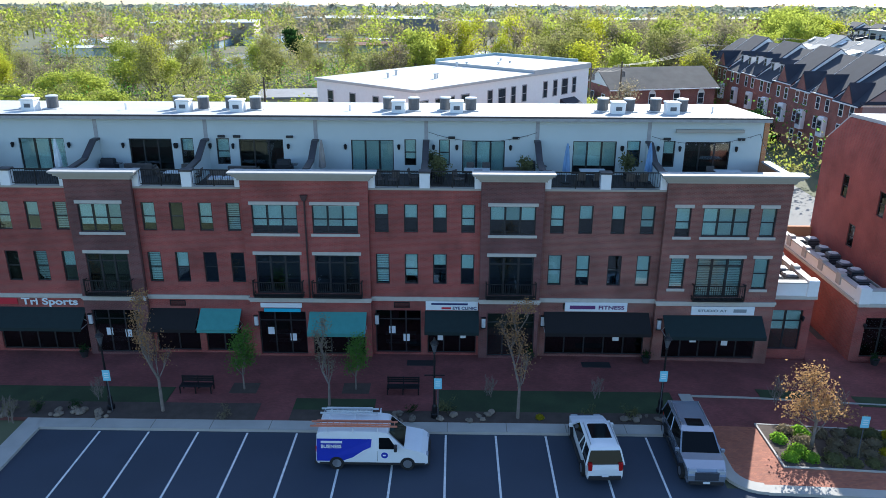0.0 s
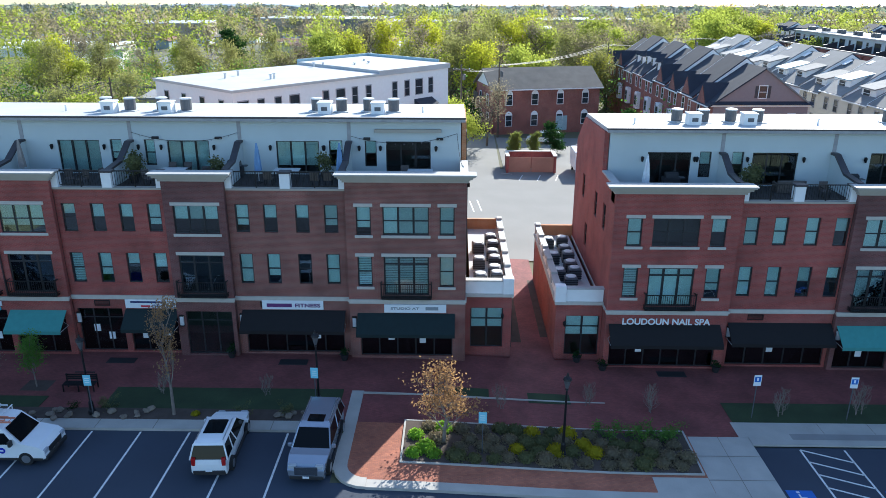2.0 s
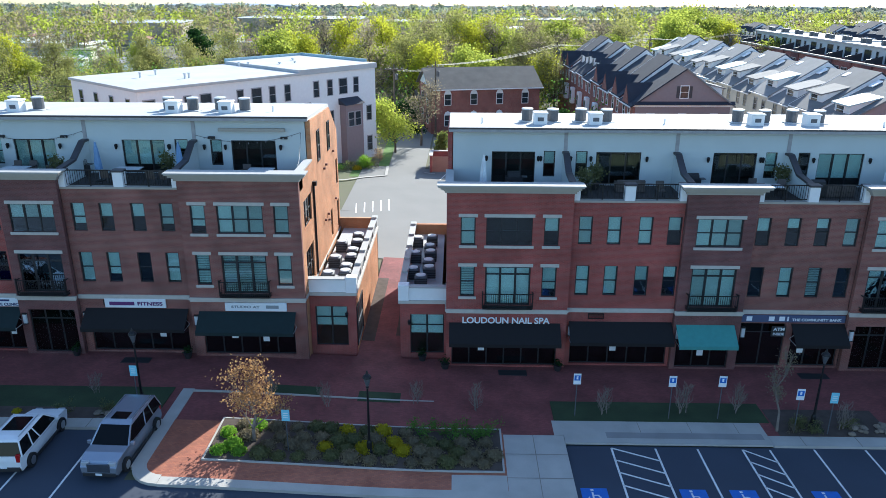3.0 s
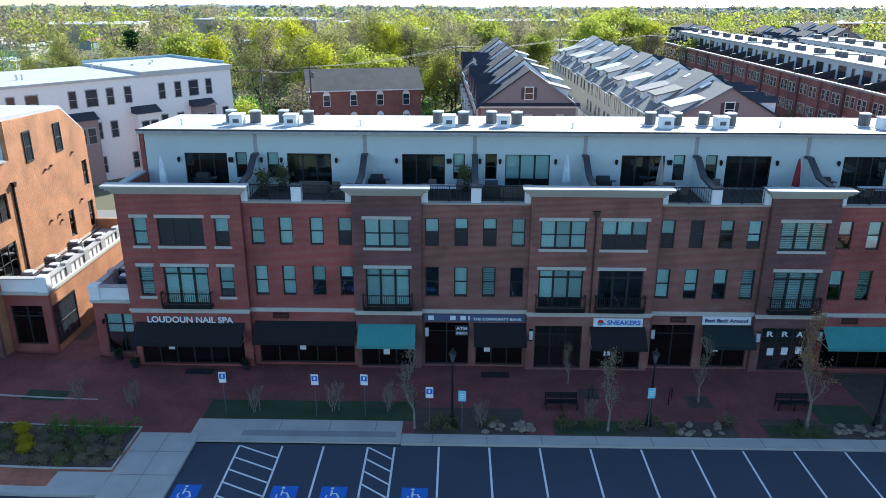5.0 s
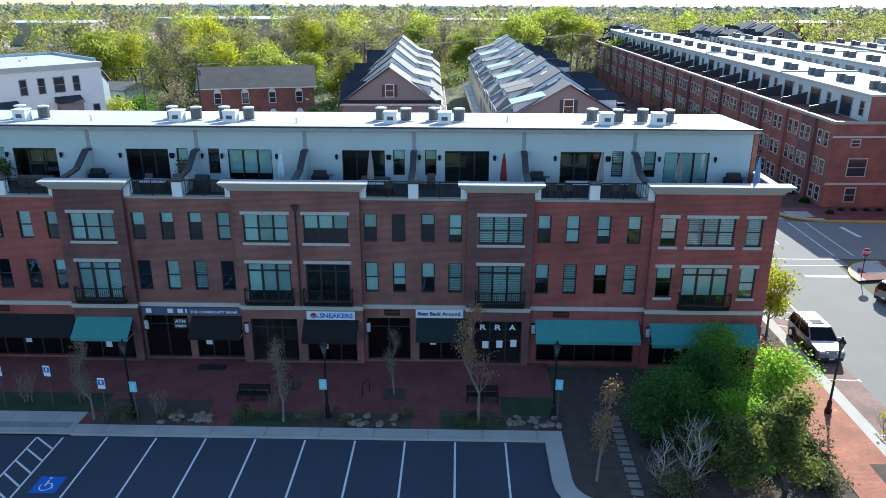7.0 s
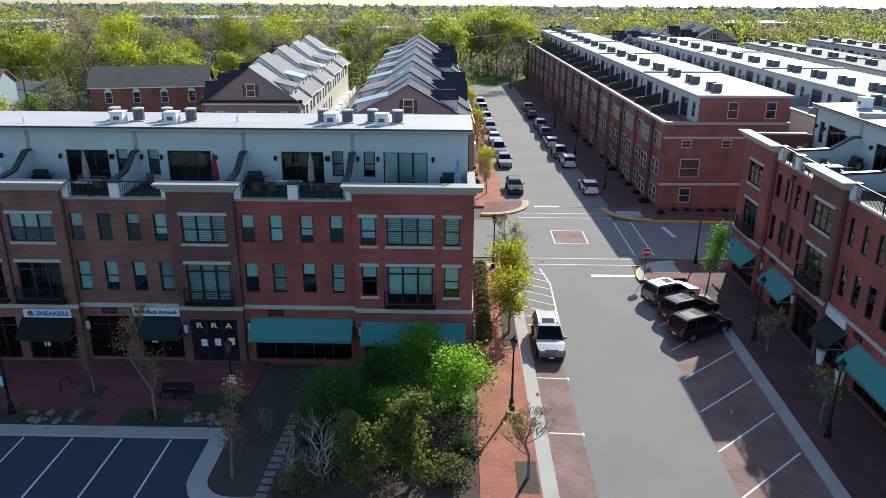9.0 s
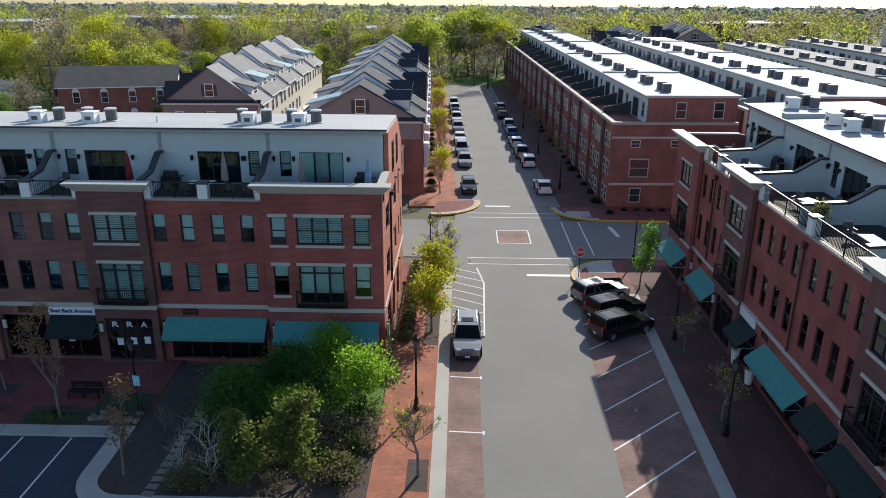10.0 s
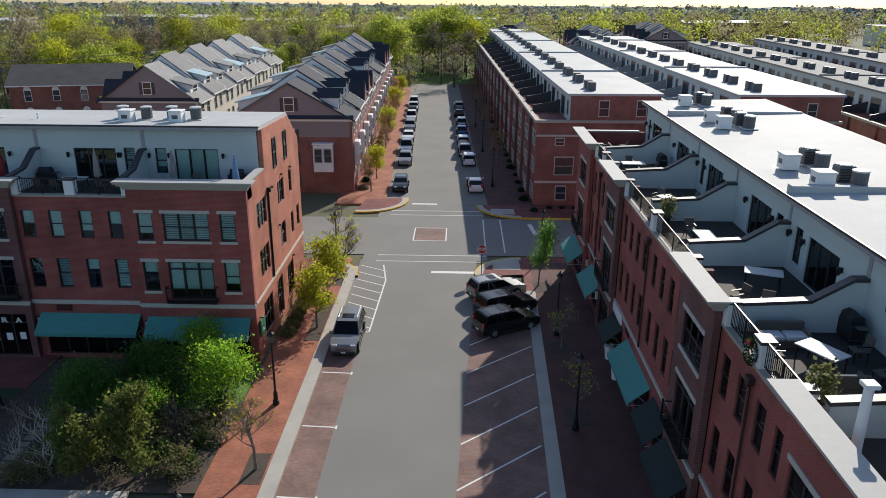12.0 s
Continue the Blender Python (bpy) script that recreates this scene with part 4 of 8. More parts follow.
def townhouse(m, x0, x1, y0, w, brick_left, tall, end, rise, far=False, box_bay=False):
    """One narrow house of a gabled row: brick street side, pale garage side. The row runs along y."""
    g = "gabled townhouse rows"
    H = thing("townhouse", "narrow three-storey townhouse with brick street front and pale rear", "house", g, "", m @ pose(0, y0, 0))
    e, r = 8.9 + tall, 12.6 + tall + rise
    xm = (x0 + x1) / 2
    xl, xr = x0, x1
    left_m, right_m = ("brick_far", "siding_cream") if brick_left else ("siding_cream", "brick_far")
    part("wall", MB().box(xl, xl + 0.3, 0, w, -0.5, e), M[left_m], H)
    part("wall", MB().box(xr - 0.3, xr, 0, w, -0.5, e), M[right_m], H)
    gm = M["siding_mauve"] if end else M["siding_white"]
    for y in (0, w - 0.25):
        part("gable", MB().prism([(xl + 0.3, e - (2.2 if end else 5)), (xr - 0.3, e - (2.2 if end else 5)), (xr - 0.3, e), (xm, r - 0.1), (xl + 0.3, e)], "y", y + 0.002, y + 0.25), gm, H)
    if end:
        part("wall", MB().box(xl + 0.3, xr - 0.3, 0.004, 0.3, -0.5, e - 2.2), M["brick_far"], H)
        part("trim", MB().box(xl - 0.15, xr + 0.15, -0.08, 0.001, e - 0.35, e - 0.05), M["white_paint"], H)
        part("pent_roof", MB().prism([(-0.5, e - 0.045), (0.0, e + 0.35), (0.0, e - 0.045)], "x", xl - 0.2, xr + 0.2), M["shingle_navy"], H)
        far_window(H, pose(xm, 0, e + 0.8), 1.0, 1.5, shutters=True)
        if box_bay:
            bay = part("bay_window", MB().bevel_box(xm + 2.6, xm + 4.9, -0.75, 0.0, 2.7, 5.9, 0.06).bevel_box(xm + 2.5, xm + 5.0, -0.85, 0.0, 5.902, 6.1, 0.03), M["white_paint"], H, "white panelled box bay window")
            for k in (3.2, 4.3):
                far_window(bay, pose(xm + k, -0.752, 3.9), 0.75, 1.5, "trim_grey")
        for k in (0.0,) if box_bay else (-0.32, 0.0, 0.32):
            for z in (0.9, 3.6, 6.3):
                far_window(H, pose(xm + k * (xr - xl), 0, z - 0.2), 0.9, 1.5, shutters=True)
    # roof planes with overhang
    o = 0.35
    k = (r - e) / ((xr - xl) / 2)
    for s, xe, navy in ((-1, xl, brick_left), (1, xr, not brick_left)):
        p = [(xm, r), (xm, r - 0.2), (xe + s * o, e - k * o - 0.2), (xe + s * o, e - k * o)]
        part("roof", MB().prism(p, "y", -0.25 if end else 0.0, w - 0.06), M["shingle_navy"] if navy else M["shingle_grey"], H)
        part("rake", MB().prism([(xm, r + 0.03), (xm, r - 0.25), (xe + s * o, e - k * o - 0.25), (xe + s * o, e - k * o + 0.03)], "y", w - 0.058, w - 0.002), M["white_paint"], H)
        part("gutter", MB().box(*sorted((xe + s * o, xe + s * (o + 0.12))), 0, w - 0.1, e - k * o - 0.22, e - k * o - 0.08), M["white_paint"], H)
        # dormers
        xd = xe - s * 1.6
        zd = e + k * 1.6
        if navy:
            if int(y0) % 2:
                part("gablet", MB().prism([(1.2, e - 0.4), (w - 1.2, e - 0.4), (w / 2, e + 2.4)], "x", *sorted((xe + s * 0.2, xe - s * 3.2))), M["shingle_navy"], H)
                part("gable", MB().prism([(1.5, e - 0.45), (w - 1.5, e - 0.45), (w / 2, e + 2.0)], "x", *sorted((xe + s * 0.21, xe + s * 0.28))), M["brick_far"], H)
            else:
                for y in (1.5, w - 1.5):
                    d = part("dormer", MB().box(*sorted((xd, xd - s * 2.6)), y - 0.65, y + 0.65, zd - 0.4, zd + 1.3), M["white_paint"], H)
                    part("dormer_roof", MB().prism([(y - 0.85, zd + 1.302), (y + 0.85, zd + 1.302), (y, zd + 1.95)], "x", *sorted((xd + s * 0.2, xd - s * 3.0))), M["shingle_navy"], d)
                    far_window(H, pose(xd + s * 0.002, y, zd - 0.05, 0, 0, 90 * s), 0.7, 1.1, "trim_grey")
        else:
            d = part("dormer", MB().prism([(xd + s * 0.4, zd - 1.2), (xd + s * 0.4, zd + 0.75), (xd - s * 3.4, zd + 1.75), (xd - s * 3.4, zd - 1.2)], "y", 1.1, w - 1.9), M["siding_white"], H)
            part("dormer_roof", MB().prism([(xd + s * 0.8, zd + 0.652), (xd + s * 0.8, zd + 0.8), (xd - s * 3.6, zd + 1.9), (xd - s * 3.6, zd + 1.752)], "y", 0.85, w - 1.65), M["metal_blue" if round(y0 / 6.3) % 3 == 1 else "shingle_grey"], d)
            part("skylight", MB().prism([(xd - s * 3.9, zd + 2.35), (xd - s * 3.9, zd + 2.5), (xd - s * 5.0, zd + 3.1), (xd - s * 5.0, zd + 2.95)], "y", w - 1.5, w - 0.6), M["white_paint"], H) if not far else None
            far_window(H, pose(xd + s * 0.402, w / 2, zd - 0.4, 0, 0, 90 * s), 1.6, 0.9, "white_paint")
        # side windows
        for z in (() if far else (6.7,) if y0 > 125 else (3.9, 6.7) if y0 > 110 else (1.0, 3.9, 6.7)):
            for y in (w * 0.28, w * 0.7):
                if z < 2 and not navy:
                    part("garage_door", MB().bevel_box(*sorted((xe, xe + s * 0.06)), y - 1.2, y + 1.2, 0, 2.2, 0.02), M["white_paint"], H) if y < w * 0.5 else None
                    continue
                far_window(H, pose(xe + s * 0.002, y, z, 0, 0, 90 * s), 0.95, 1.6, "white_paint" if navy else "trim_grey", shutters=False)
        if not navy:
            part("balcony", MB().box(*sorted((xe + s * 0.004, xe + s * 1.5)), 0.5, w - 0.5, 2.75, 2.95).box(*sorted((xe + s * 1.42, xe + s * 1.5)), 0.5, w - 0.5, 2.95, 3.95), M["siding_white"], H)
        else:
            part("bay_window", MB().bevel_box(*sorted((xe + s * 0.004, xe + s * 0.7)), w * 0.28 - 0.8, w * 0.28 + 0.8, 3.2, 6.0, 0.08), M["white_paint"], H)
            far_window(H, pose(xe + s * 0.702, w * 0.28, 3.9, 0, 0, 90 * s), 1.1, 1.5, "trim_grey")
    return H


for x0, x1, ya, n, bl, up in ((52.2, 65.2, 97, 9, True, 0.9), (73.0, 87.4, 84.5, 13, False, 0.4)):
    xm = (x0 + x1) / 2
    for i in range(n):
        townhouse(pose(xm, ya, 0, 0, 0, 2.1) @ pose(-xm, -ya, 0), x0, x1, ya + 6.3 * i, 6.3, bl, (0, 0.35, 0.1, 0.5)[i % 4] * (i > 0), i == 0, up + (0, 0.4)[i % 2] * (i > 0), box_bay=i == 0 and not bl)


def flat_row(m, length, depth, units, label, base_brick="brick_far", white=True, low=7.6, top=10.9, set_back=3.6, far=False, roof="roof_white"):
    """Far row with a brick front towards -y, terraces and a white flat-roofed top storey."""
    B = thing("apartment_building", label, "building", "far brick rows", "", m)
    part("wall", MB().box(0, length, 0, depth, -1, low), M[base_brick], B)
    part("cornice", MB().box(-0.2, length + 0.2, -0.2, 0.3, low - 0.05, low + 0.25).box(-0.2, 0.3, 0.3, depth, low - 0.05, low + 0.25).box(length - 0.3, length + 0.2, 0.3, depth, low - 0.05, low + 0.25), M["cornice"], B)
    part("penthouse_wall", MB().box(0.3, length - 0.3, set_back, depth - 0.3, low, top - 0.25), M["white_wall"], B)
    for a in (0.0, length - 0.298):
        part("wall", MB().box(a, a + 0.298, set_back, depth - 0.3, low, top - 0.25), M["brick_far"], B)
    part("roof", MB().box(-0.05, length + 0.05, set_back - 0.4, depth, top - 0.25, top), M[roof], B)
    w = length / units
    for i in range(units):
        a = i * w
        if i % 4 == 2:
            part("roof_upstand", MB().box(a - 0.3, a + 0.1, set_back - 0.3, depth - 0.1, top, top + 0.2), M[roof], B)
        part("divider", MB().prism([(0.4, low), (set_back, low), (set_back, low + 1.5), (set_back - 1.0, low + 1.2), (0.4, low + 0.8)], "x", a + 0.02, a + 0.2), M["dark_cap"] if base_brick == "brick_far" else M["trim_grey"], B)
        part("front_bay", MB().box(a + 0.3, a + w * 0.5, -0.35, -0.002, -1, low - 0.06), M[base_brick if i % 2 else "brick_brown"], B)
        far_window(B, pose(a + w * 0.3, set_back, low + 0.1), 2.4, 2.1, "trim_grey", cross=False)
        far_window(B, pose(a + w * 0.75, set_back, low + 0.6), 0.8, 1.5, "trim_grey")
        for z in (() if far else (3.7, 6.8) if i < 12 else (0.7, 3.7, 6.8)):
            for f, off in ((0.15, -0.352), (0.33, -0.352), (0.62, -0.001), (0.82, -0.001)):
                far_window(B, pose(a + w * f, off, z), 0.85, 1.5, "stone")
        for x in (0.35, 0.6):
            u = part("roof_unit", MB().bevel_box(a + w * x - 0.45, a + w * x + 0.45, set_back + 2.2, set_back + 3.1, top + 0.005, top + 0.9, 0.06), M["grey_metal"], B)
    return B


b3 = flat_row(pose(108.3, 80, 0, 0, 0, 2.1) @ pose(0, 122, 0, 0, 0, -90), 122, 13.6, 17, "long far brick row along the street", low=9.5, top=12.6)
for y, z, w, h in ((3.0, 0.8, 1.1, 1.5), (3.2, 3.7, 2.0, 1.9), (2.6, 7.0, 0.9, 0.7), (7.0, 7.0, 0.9, 0.7), (7.2, 10.2, 1.0, 1.6), (11.3, 10.2, 1.0, 1.6)):
    far_window(b3, pose(122.002, y, z, 0, 0, 90), w, h, "stone")
part("belt_course", MB().box(122.0, 122.1, 0, 13.6, 2.7, 2.95).box(122.0, 122.1, 0, 13.6, 7.95, 8.15), M["stone"], b3)
b5 = flat_row(pose(126.6, 80.5, 0, 0, 0, 2.1) @ pose(0, 95, 0, 0, 0, -90), 95, 15, 14, "second far row with pale upper storeys", "siding_cream", low=9.5, top=12.6, far=True)
part("end_cladding", MB().box(95.002, 95.06, -0.02, 15.02, -1, 9.44), M["brick_far"], b5, "red brick end wall")
for y in (2.5, 7.5, 12.5):
    far_window(b5, pose(95.062, y, 6.8, 0, 0, 90), 0.95, 1.5, "stone")
for y in (6.5, 11.5):
    far_window(b5, pose(95.004, y, 10.0, 0, 0, 90), 0.95, 1.6, "stone")
flat_row(pose(151, 185, 0, 0, 0, -90), 105, 14, 15, "third far brick row with grey flat roof", far=True, roof="roof_grey")
flat_row(pose(172, 200, 0, 0, 0, -90), 100, 14, 14, "fourth far brick row with grey flat roof", far=True, roof="roof_grey")
flat_row(pose(131, 62, 0, 0, 0, -90), 60, 14, 9, "brick row behind the street buildings", far=True)
for x0, ya, n in ((111, 206, 5), (129, 182, 6), (150, 215, 5)):
    for i in range(n):
        townhouse(Matrix.Identity(4), x0, x0 + 13.5, ya + 6.3 * i, 6.3, True, (0, 0.4)[i % 2], i == 0, 0.3 * (i % 2), True)

# red brick hall with arched windows
H = thing("brick_hall", "two-storey red brick house with grey shingle roof and white gable", "house", "", "", pose(25.2, 121.5, 0.4, 0, 0, 13))
L, D, E1, R1 = 18.5, 10.5, 7.2, 9.9
part("wall", MB().box(0, L, 0, D, -0.5, E1), M["brick_far"], H)
part("gable", MB().prism([(0, E1), (D, E1), (D / 2, R1 - 0.15)], "x", 0.05, L - 0.05), M["siding_white"], H)
for s, ye in ((-1, 0), (1, D)):
    part("roof", MB().prism([(D / 2, R1), (D / 2, R1 - 0.2), (ye + s * 0.5, E1 - 0.4), (ye + s * 0.5, E1 - 0.2)], "x", -0.5, L + 0.5), M["shingle"], H)
    part("gutter", MB().box(-0.5, L + 0.5, *sorted((ye + s * 0.5, ye + s * 0.62)), E1 - 0.4, E1 - 0.25), M["white_paint"], H)
for i in range(4):
    for z in (1.0, 4.4):
        wn_ = far_window(H, pose(2.8 + 4.4 * i, 0, z), 1.0, 1.7)
        part("arch", MB().prism([(-0.6, 1.8), (0.6, 1.8), (0.42, 2.2), (0, 2.4), (-0.42, 2.2)], "y", -0.05, 0.02), M["white_paint"], wn_)
for y in (3.0, 7.5):
    for z in (1.0, 4.0):
        far_window(H, pose(0, y, z, 0, 0, -90), 1.2, 1.8)
part("door", MB().bevel_box(11.0, 13.0, -0.06, 0.0, 0, 2.4, 0.03), M["metal_blue"], H)
part("porch", MB().box(-1.6, 0, 3.8, 6.4, 5.0, 5.2).box(-1.6, -1.5, 3.8, 6.4, 5.2, 6.1), M["dark_cap"], H)

# white three-storey building set at an angle
H = thing("white_apartment_building", "white three-storey block with white flat roof and dark windows", "building", "", "", pose(-4.1, 77.5, 0.6, 0, 0, 49.2))
L, D, T = 34.0, 16.0, 12.4
part("wall", MB().box(0, L, 0, D, -0.6, T - 0.3), M["siding_white"], H)
part("roof", MB().box(-0.2, L * 0.62, -0.2, D + 0.2, T - 0.3, T), M["roof_white"], H)
part("roof", MB().box(L * 0.62, L + 0.2, -0.2, D + 0.2, T - 0.3, T + 0.35), M["roof_white"], H)
part("parapet", MB().box(L * 0.62, L + 0.2, D + 0.2, D + 0.4, T - 0.3, T + 0.7).box(L + 0.2, L + 0.4, 2, D + 0.4, T - 0.3, T + 0.7), M["metal_blue"], H)
for i in range(15):
    x = 1.2 + 2.25 * i
    for z in (1.0, 5.2, 9.2):
        if (i + int(z)) % 5 == 3:
            continue
        far_window(H, pose(x, 0, z), (0.8, 1.3)[i % 3 == 0], 1.9, "trim_grey")
for i in range(4):
    for z in (1.0, 5.2, 9.2):
        far_window(H, pose(0, 2.2 + 3.8 * i, z, 0, 0, -90), 0.85, 1.9, "trim_grey")
for i in range(4):
    x = 5 + 8 * i
    part("bay", MB().box(x - 1.5, x + 1.5, -1.2, -0.002, -0.6, 7.8), M["siding_mauve"] if i % 2 else M["siding_white"], H)
    part("bay_roof", MB().prism([(-1.5, 7.802), (0, 8.6), (0, 7.802)], "x", x - 1.7, x + 1.7), M["shingle_navy"], H)
    far_window(H, pose(x - 0.6, -1.202, 5.0), 0.9, 1.8, "trim_grey")
    far_window(H, pose(x + 0.6, -1.202, 5.0), 0.9, 1.8, "trim_grey")
for k in range(9):
    x, y = rng.uniform(3, L - 3), rng.uniform(3, D - 3)
    part("roof_vent", MB().lathe([(0.12, T), (0.12, T + 0.5), (0.22, T + 0.52), (0.2, T + 0.62)], x, y, 8), M["grey_light"], H)

# low sheds and far houses
def shed(x, y, rz, w, d, h, rise, wall, roof, label, nwin=4):
    S = thing("house", label, "house", "far houses", "", pose(x, y, gz(x) - 0.05 - fall(y), 0, 0, rz))
    part("wall", MB().box(0, w, 0, d, -0.3, h), M[wall], S)
    if rise:
        for s, ye in ((-1, 0), (1, d)):
            part("roof", MB().prism([(d / 2, h + rise), (d / 2, h + rise - 0.15), (ye + s * 0.4, h - 0.2), (ye + s * 0.4, h)], "x", -0.4, w + 0.4), M[roof], S)
        part("gable", MB().prism([(0.05, h), (d - 0.05, h), (d / 2, h + rise - 0.12)], "x", 0.02, w - 0.02), M[wall], S)
    else:
        part("roof", MB().box(-0.3, w + 0.3, -0.3, d + 0.3, h, h + 0.3), M[roof], S)
    for i in range(nwin):
        far_window(S, pose(w * (i + 0.5) / nwin, 0, 1.0), 1.1, 1.1)
    return S


M["rust_roof"] = material("rust_roof", (0.33, 0.17, 0.12), 0.8, noise_scale=0.4, amount=0.3)
M["siding_tan"] = material("siding_tan", (0.42, 0.36, 0.27), 0.8, amount=0.1)
M["siding_blue"] = material("siding_blue", (0.28, 0.36, 0.42), 0.7, amount=0.1)
M["siding_teal"] = material("siding_teal", (0.22, 0.42, 0.40), 0.7, amount=0.1)
shed(-32, 120, 8, 16, 10, 5.2, 0, "siding_tan", "shingle_grey", "long tan block shed with flat grey roof", 0)
shed(-10, 132, 10, 12, 9, 5.5, 2.5, "siding_blue", "rust_roof", "grey weathered barn with rusty metal roof", 2)
shed(-8, 150, -20, 10, 7, 3, 1.2, "siding_white", "shingle_grey", "small white cottage among trees", 3)
hr = random.Random(5)
for i in range(38):
    x, y = hr.uniform(-150, 20), hr.uniform(175, 330)
    shed(x, y, hr.choice((0, 3, 90, 86)), hr.uniform(14, 20), 5.0, 2.9, hr.choice((0.5, 0.8, 0)), hr.choice(("siding_white", "siding_cream", "siding_blue", "siding_teal", "siding_white")), hr.choice(("shingle_grey", "siding_white", "rust_roof", "shingle")), "pale single-storey mobile home in a park", 0)
for x, y, w, d, h in ((-75, 360, 60, 30, 9), (-120, 300, 40, 25, 8), (-25, 400, 50, 22, 7), (60, 420, 60, 25, 8), (150, 460, 70, 30, 8), (210, 380, 60, 26, 8), (20, 330, 40, 20, 6), (280, 330, 50, 20, 8)):
    shed(x, y, hr.uniform(-10, 10), w, d, h, 0, hr.choice(("siding_white", "brick_far", "siding_tan")), "roof_white", "large low far commercial building", 4)
shed(-20, 260, 5, 14, 12, 7, 4.5, "brick_far", "shingle", "far church hall with dark steep roof", 3)


# ---- trees ----
def grow(mb, p, d, length, r, level, tips, rg, spread, up, kids):
    """A bent limb with side limbs; collects the twig ends."""
    steps = 3 if level > 0 else 2
    q, v = Vector(p), Vector(d).normalized()
    for i in range(steps):
        v2 = (v + Vector((rg.uniform(-1, 1), rg.uniform(-1, 1), rg.uniform(-0.4, 0.6) + up)) * 0.18).normalized()
        n = q + v2 * (length / steps)
        r2 = r * (1 - 0.28 * (i + 1) / steps * (1.2 if level else 2.5))
        mb.tube(q, n, r, max(r2, 0.006), 6 if level > 1 else 4, caps=False)
        q, v, r = n, v2, max(r2, 0.006)
        if level > 0 and i > 0 or level == 1:
            for k in range(kids):
                t = rg.uniform(0, 2 * math.pi)
                side = Vector((math.cos(t), math.sin(t), rg.uniform(0.1, 0.5) + up))
                grow(mb, q, v * (1 - spread) + side * spread, length * rg.uniform(0.5, 0.72), r * 0.6, level - 1, tips, rg, spread, up, kids)
    tips.append(q.copy())


def leaf_cloud(mb, tips, rg, count, size, reach):
    for k in range(count):
        c = rg.choice(tips) + Vector((rg.gauss(0, reach), rg.gauss(0, reach), rg.gauss(0, reach * 0.8)))
        a = Vector((rg.uniform(-1, 1), rg.uniform(-1, 1), rg.uniform(-1, 1))).normalized()
        b = a.cross(Vector((rg.uniform(-1, 1), rg.uniform(-1, 1), rg.uniform(-1, 1)))).normalized()
        s = size * rg.uniform(0.5, 1.3)
        mb.quad(c - a * s, c + b * s * 0.7, c + a * s, c - b * s * 0.7)


def tree_kind(seed, h, trunk, r, spread, up, leaf, count, size, reach, levels=3, kids=2, stems=1, bark="bark_dark", limb=0.36):
    rg = random.Random(seed)
    t, tips = MB(), []
    for s in range(stems):
        base = Vector((rg.uniform(-0.3, 0.3), rg.uniform(-0.3, 0.3), 0)) * (stems > 1)
        lean = Vector((rg.uniform(-0.35, 0.35), rg.uniform(-0.35, 0.35), 1)) if stems > 1 else Vector((rg.uniform(-0.04, 0.04), rg.uniform(-0.04, 0.04), 1))
        top = base + lean * (h * trunk)
        t.tube(base - Vector((0, 0, 0.1)), top, r * 1.25, r * 0.85, 8, caps=False)
        lead = top
        n = 5
        for i in range(n):
            nxt = lead + Vector((rg.uniform(-0.06, 0.06) * h, rg.uniform(-0.06, 0.06) * h, h * (1 - trunk) * 0.72 / n))
            t.tube(lead, nxt, r * 0.85 * (1 - i / n), r * 0.85 * (1 - (i + 1) / n) + 0.01, 6, caps=False)
            for k in range(3):
                a = rg.uniform(0, 2 * math.pi)
                side = Vector((math.cos(a), math.sin(a), rg.uniform(0.2, 0.6) + up))
                ln = h * limb * (1 - 0.5 * i / n) * rg.uniform(0.7, 1.1)
                grow(t, lead, side, ln * 0.6, r * 0.42 * (1 - 0.6 * i / n), levels - 1, tips, rg, spread, up, kids)
            lead = nxt
        tips.append(lead)
    me_t = t.mesh("trunk", M[bark])
    me_c = None
    if count:
        c = MB()
        leaf_cloud(c, tips, rg, count, size, reach)
        me_c = c.mesh("crown", M[leaf])
    return me_t, me_c


TREES = {}


def plant(kind, x, y, scale=1.0, rz=0.0, label="", group="", name="tree", z=None, sz=1.0):
    if kind not in TREES:
        TREES[kind] = tree_kind(*KINDS[kind][0], **KINDS[kind][1])
    T = thing(name, label or KINDS[kind][2], "tree" if name == "tree" else name, group)
    T.matrix_basis = pose(x, y, (gz(x) + 0.14) if z is None else z, 0, 0, rz) @ Matrix.Diagonal((scale, scale, scale * sz, 1))
    part("trunk", TREES[kind][0], None, T)
    if TREES[kind][1]:
        part("crown", TREES[kind][1], None, T)
    return T


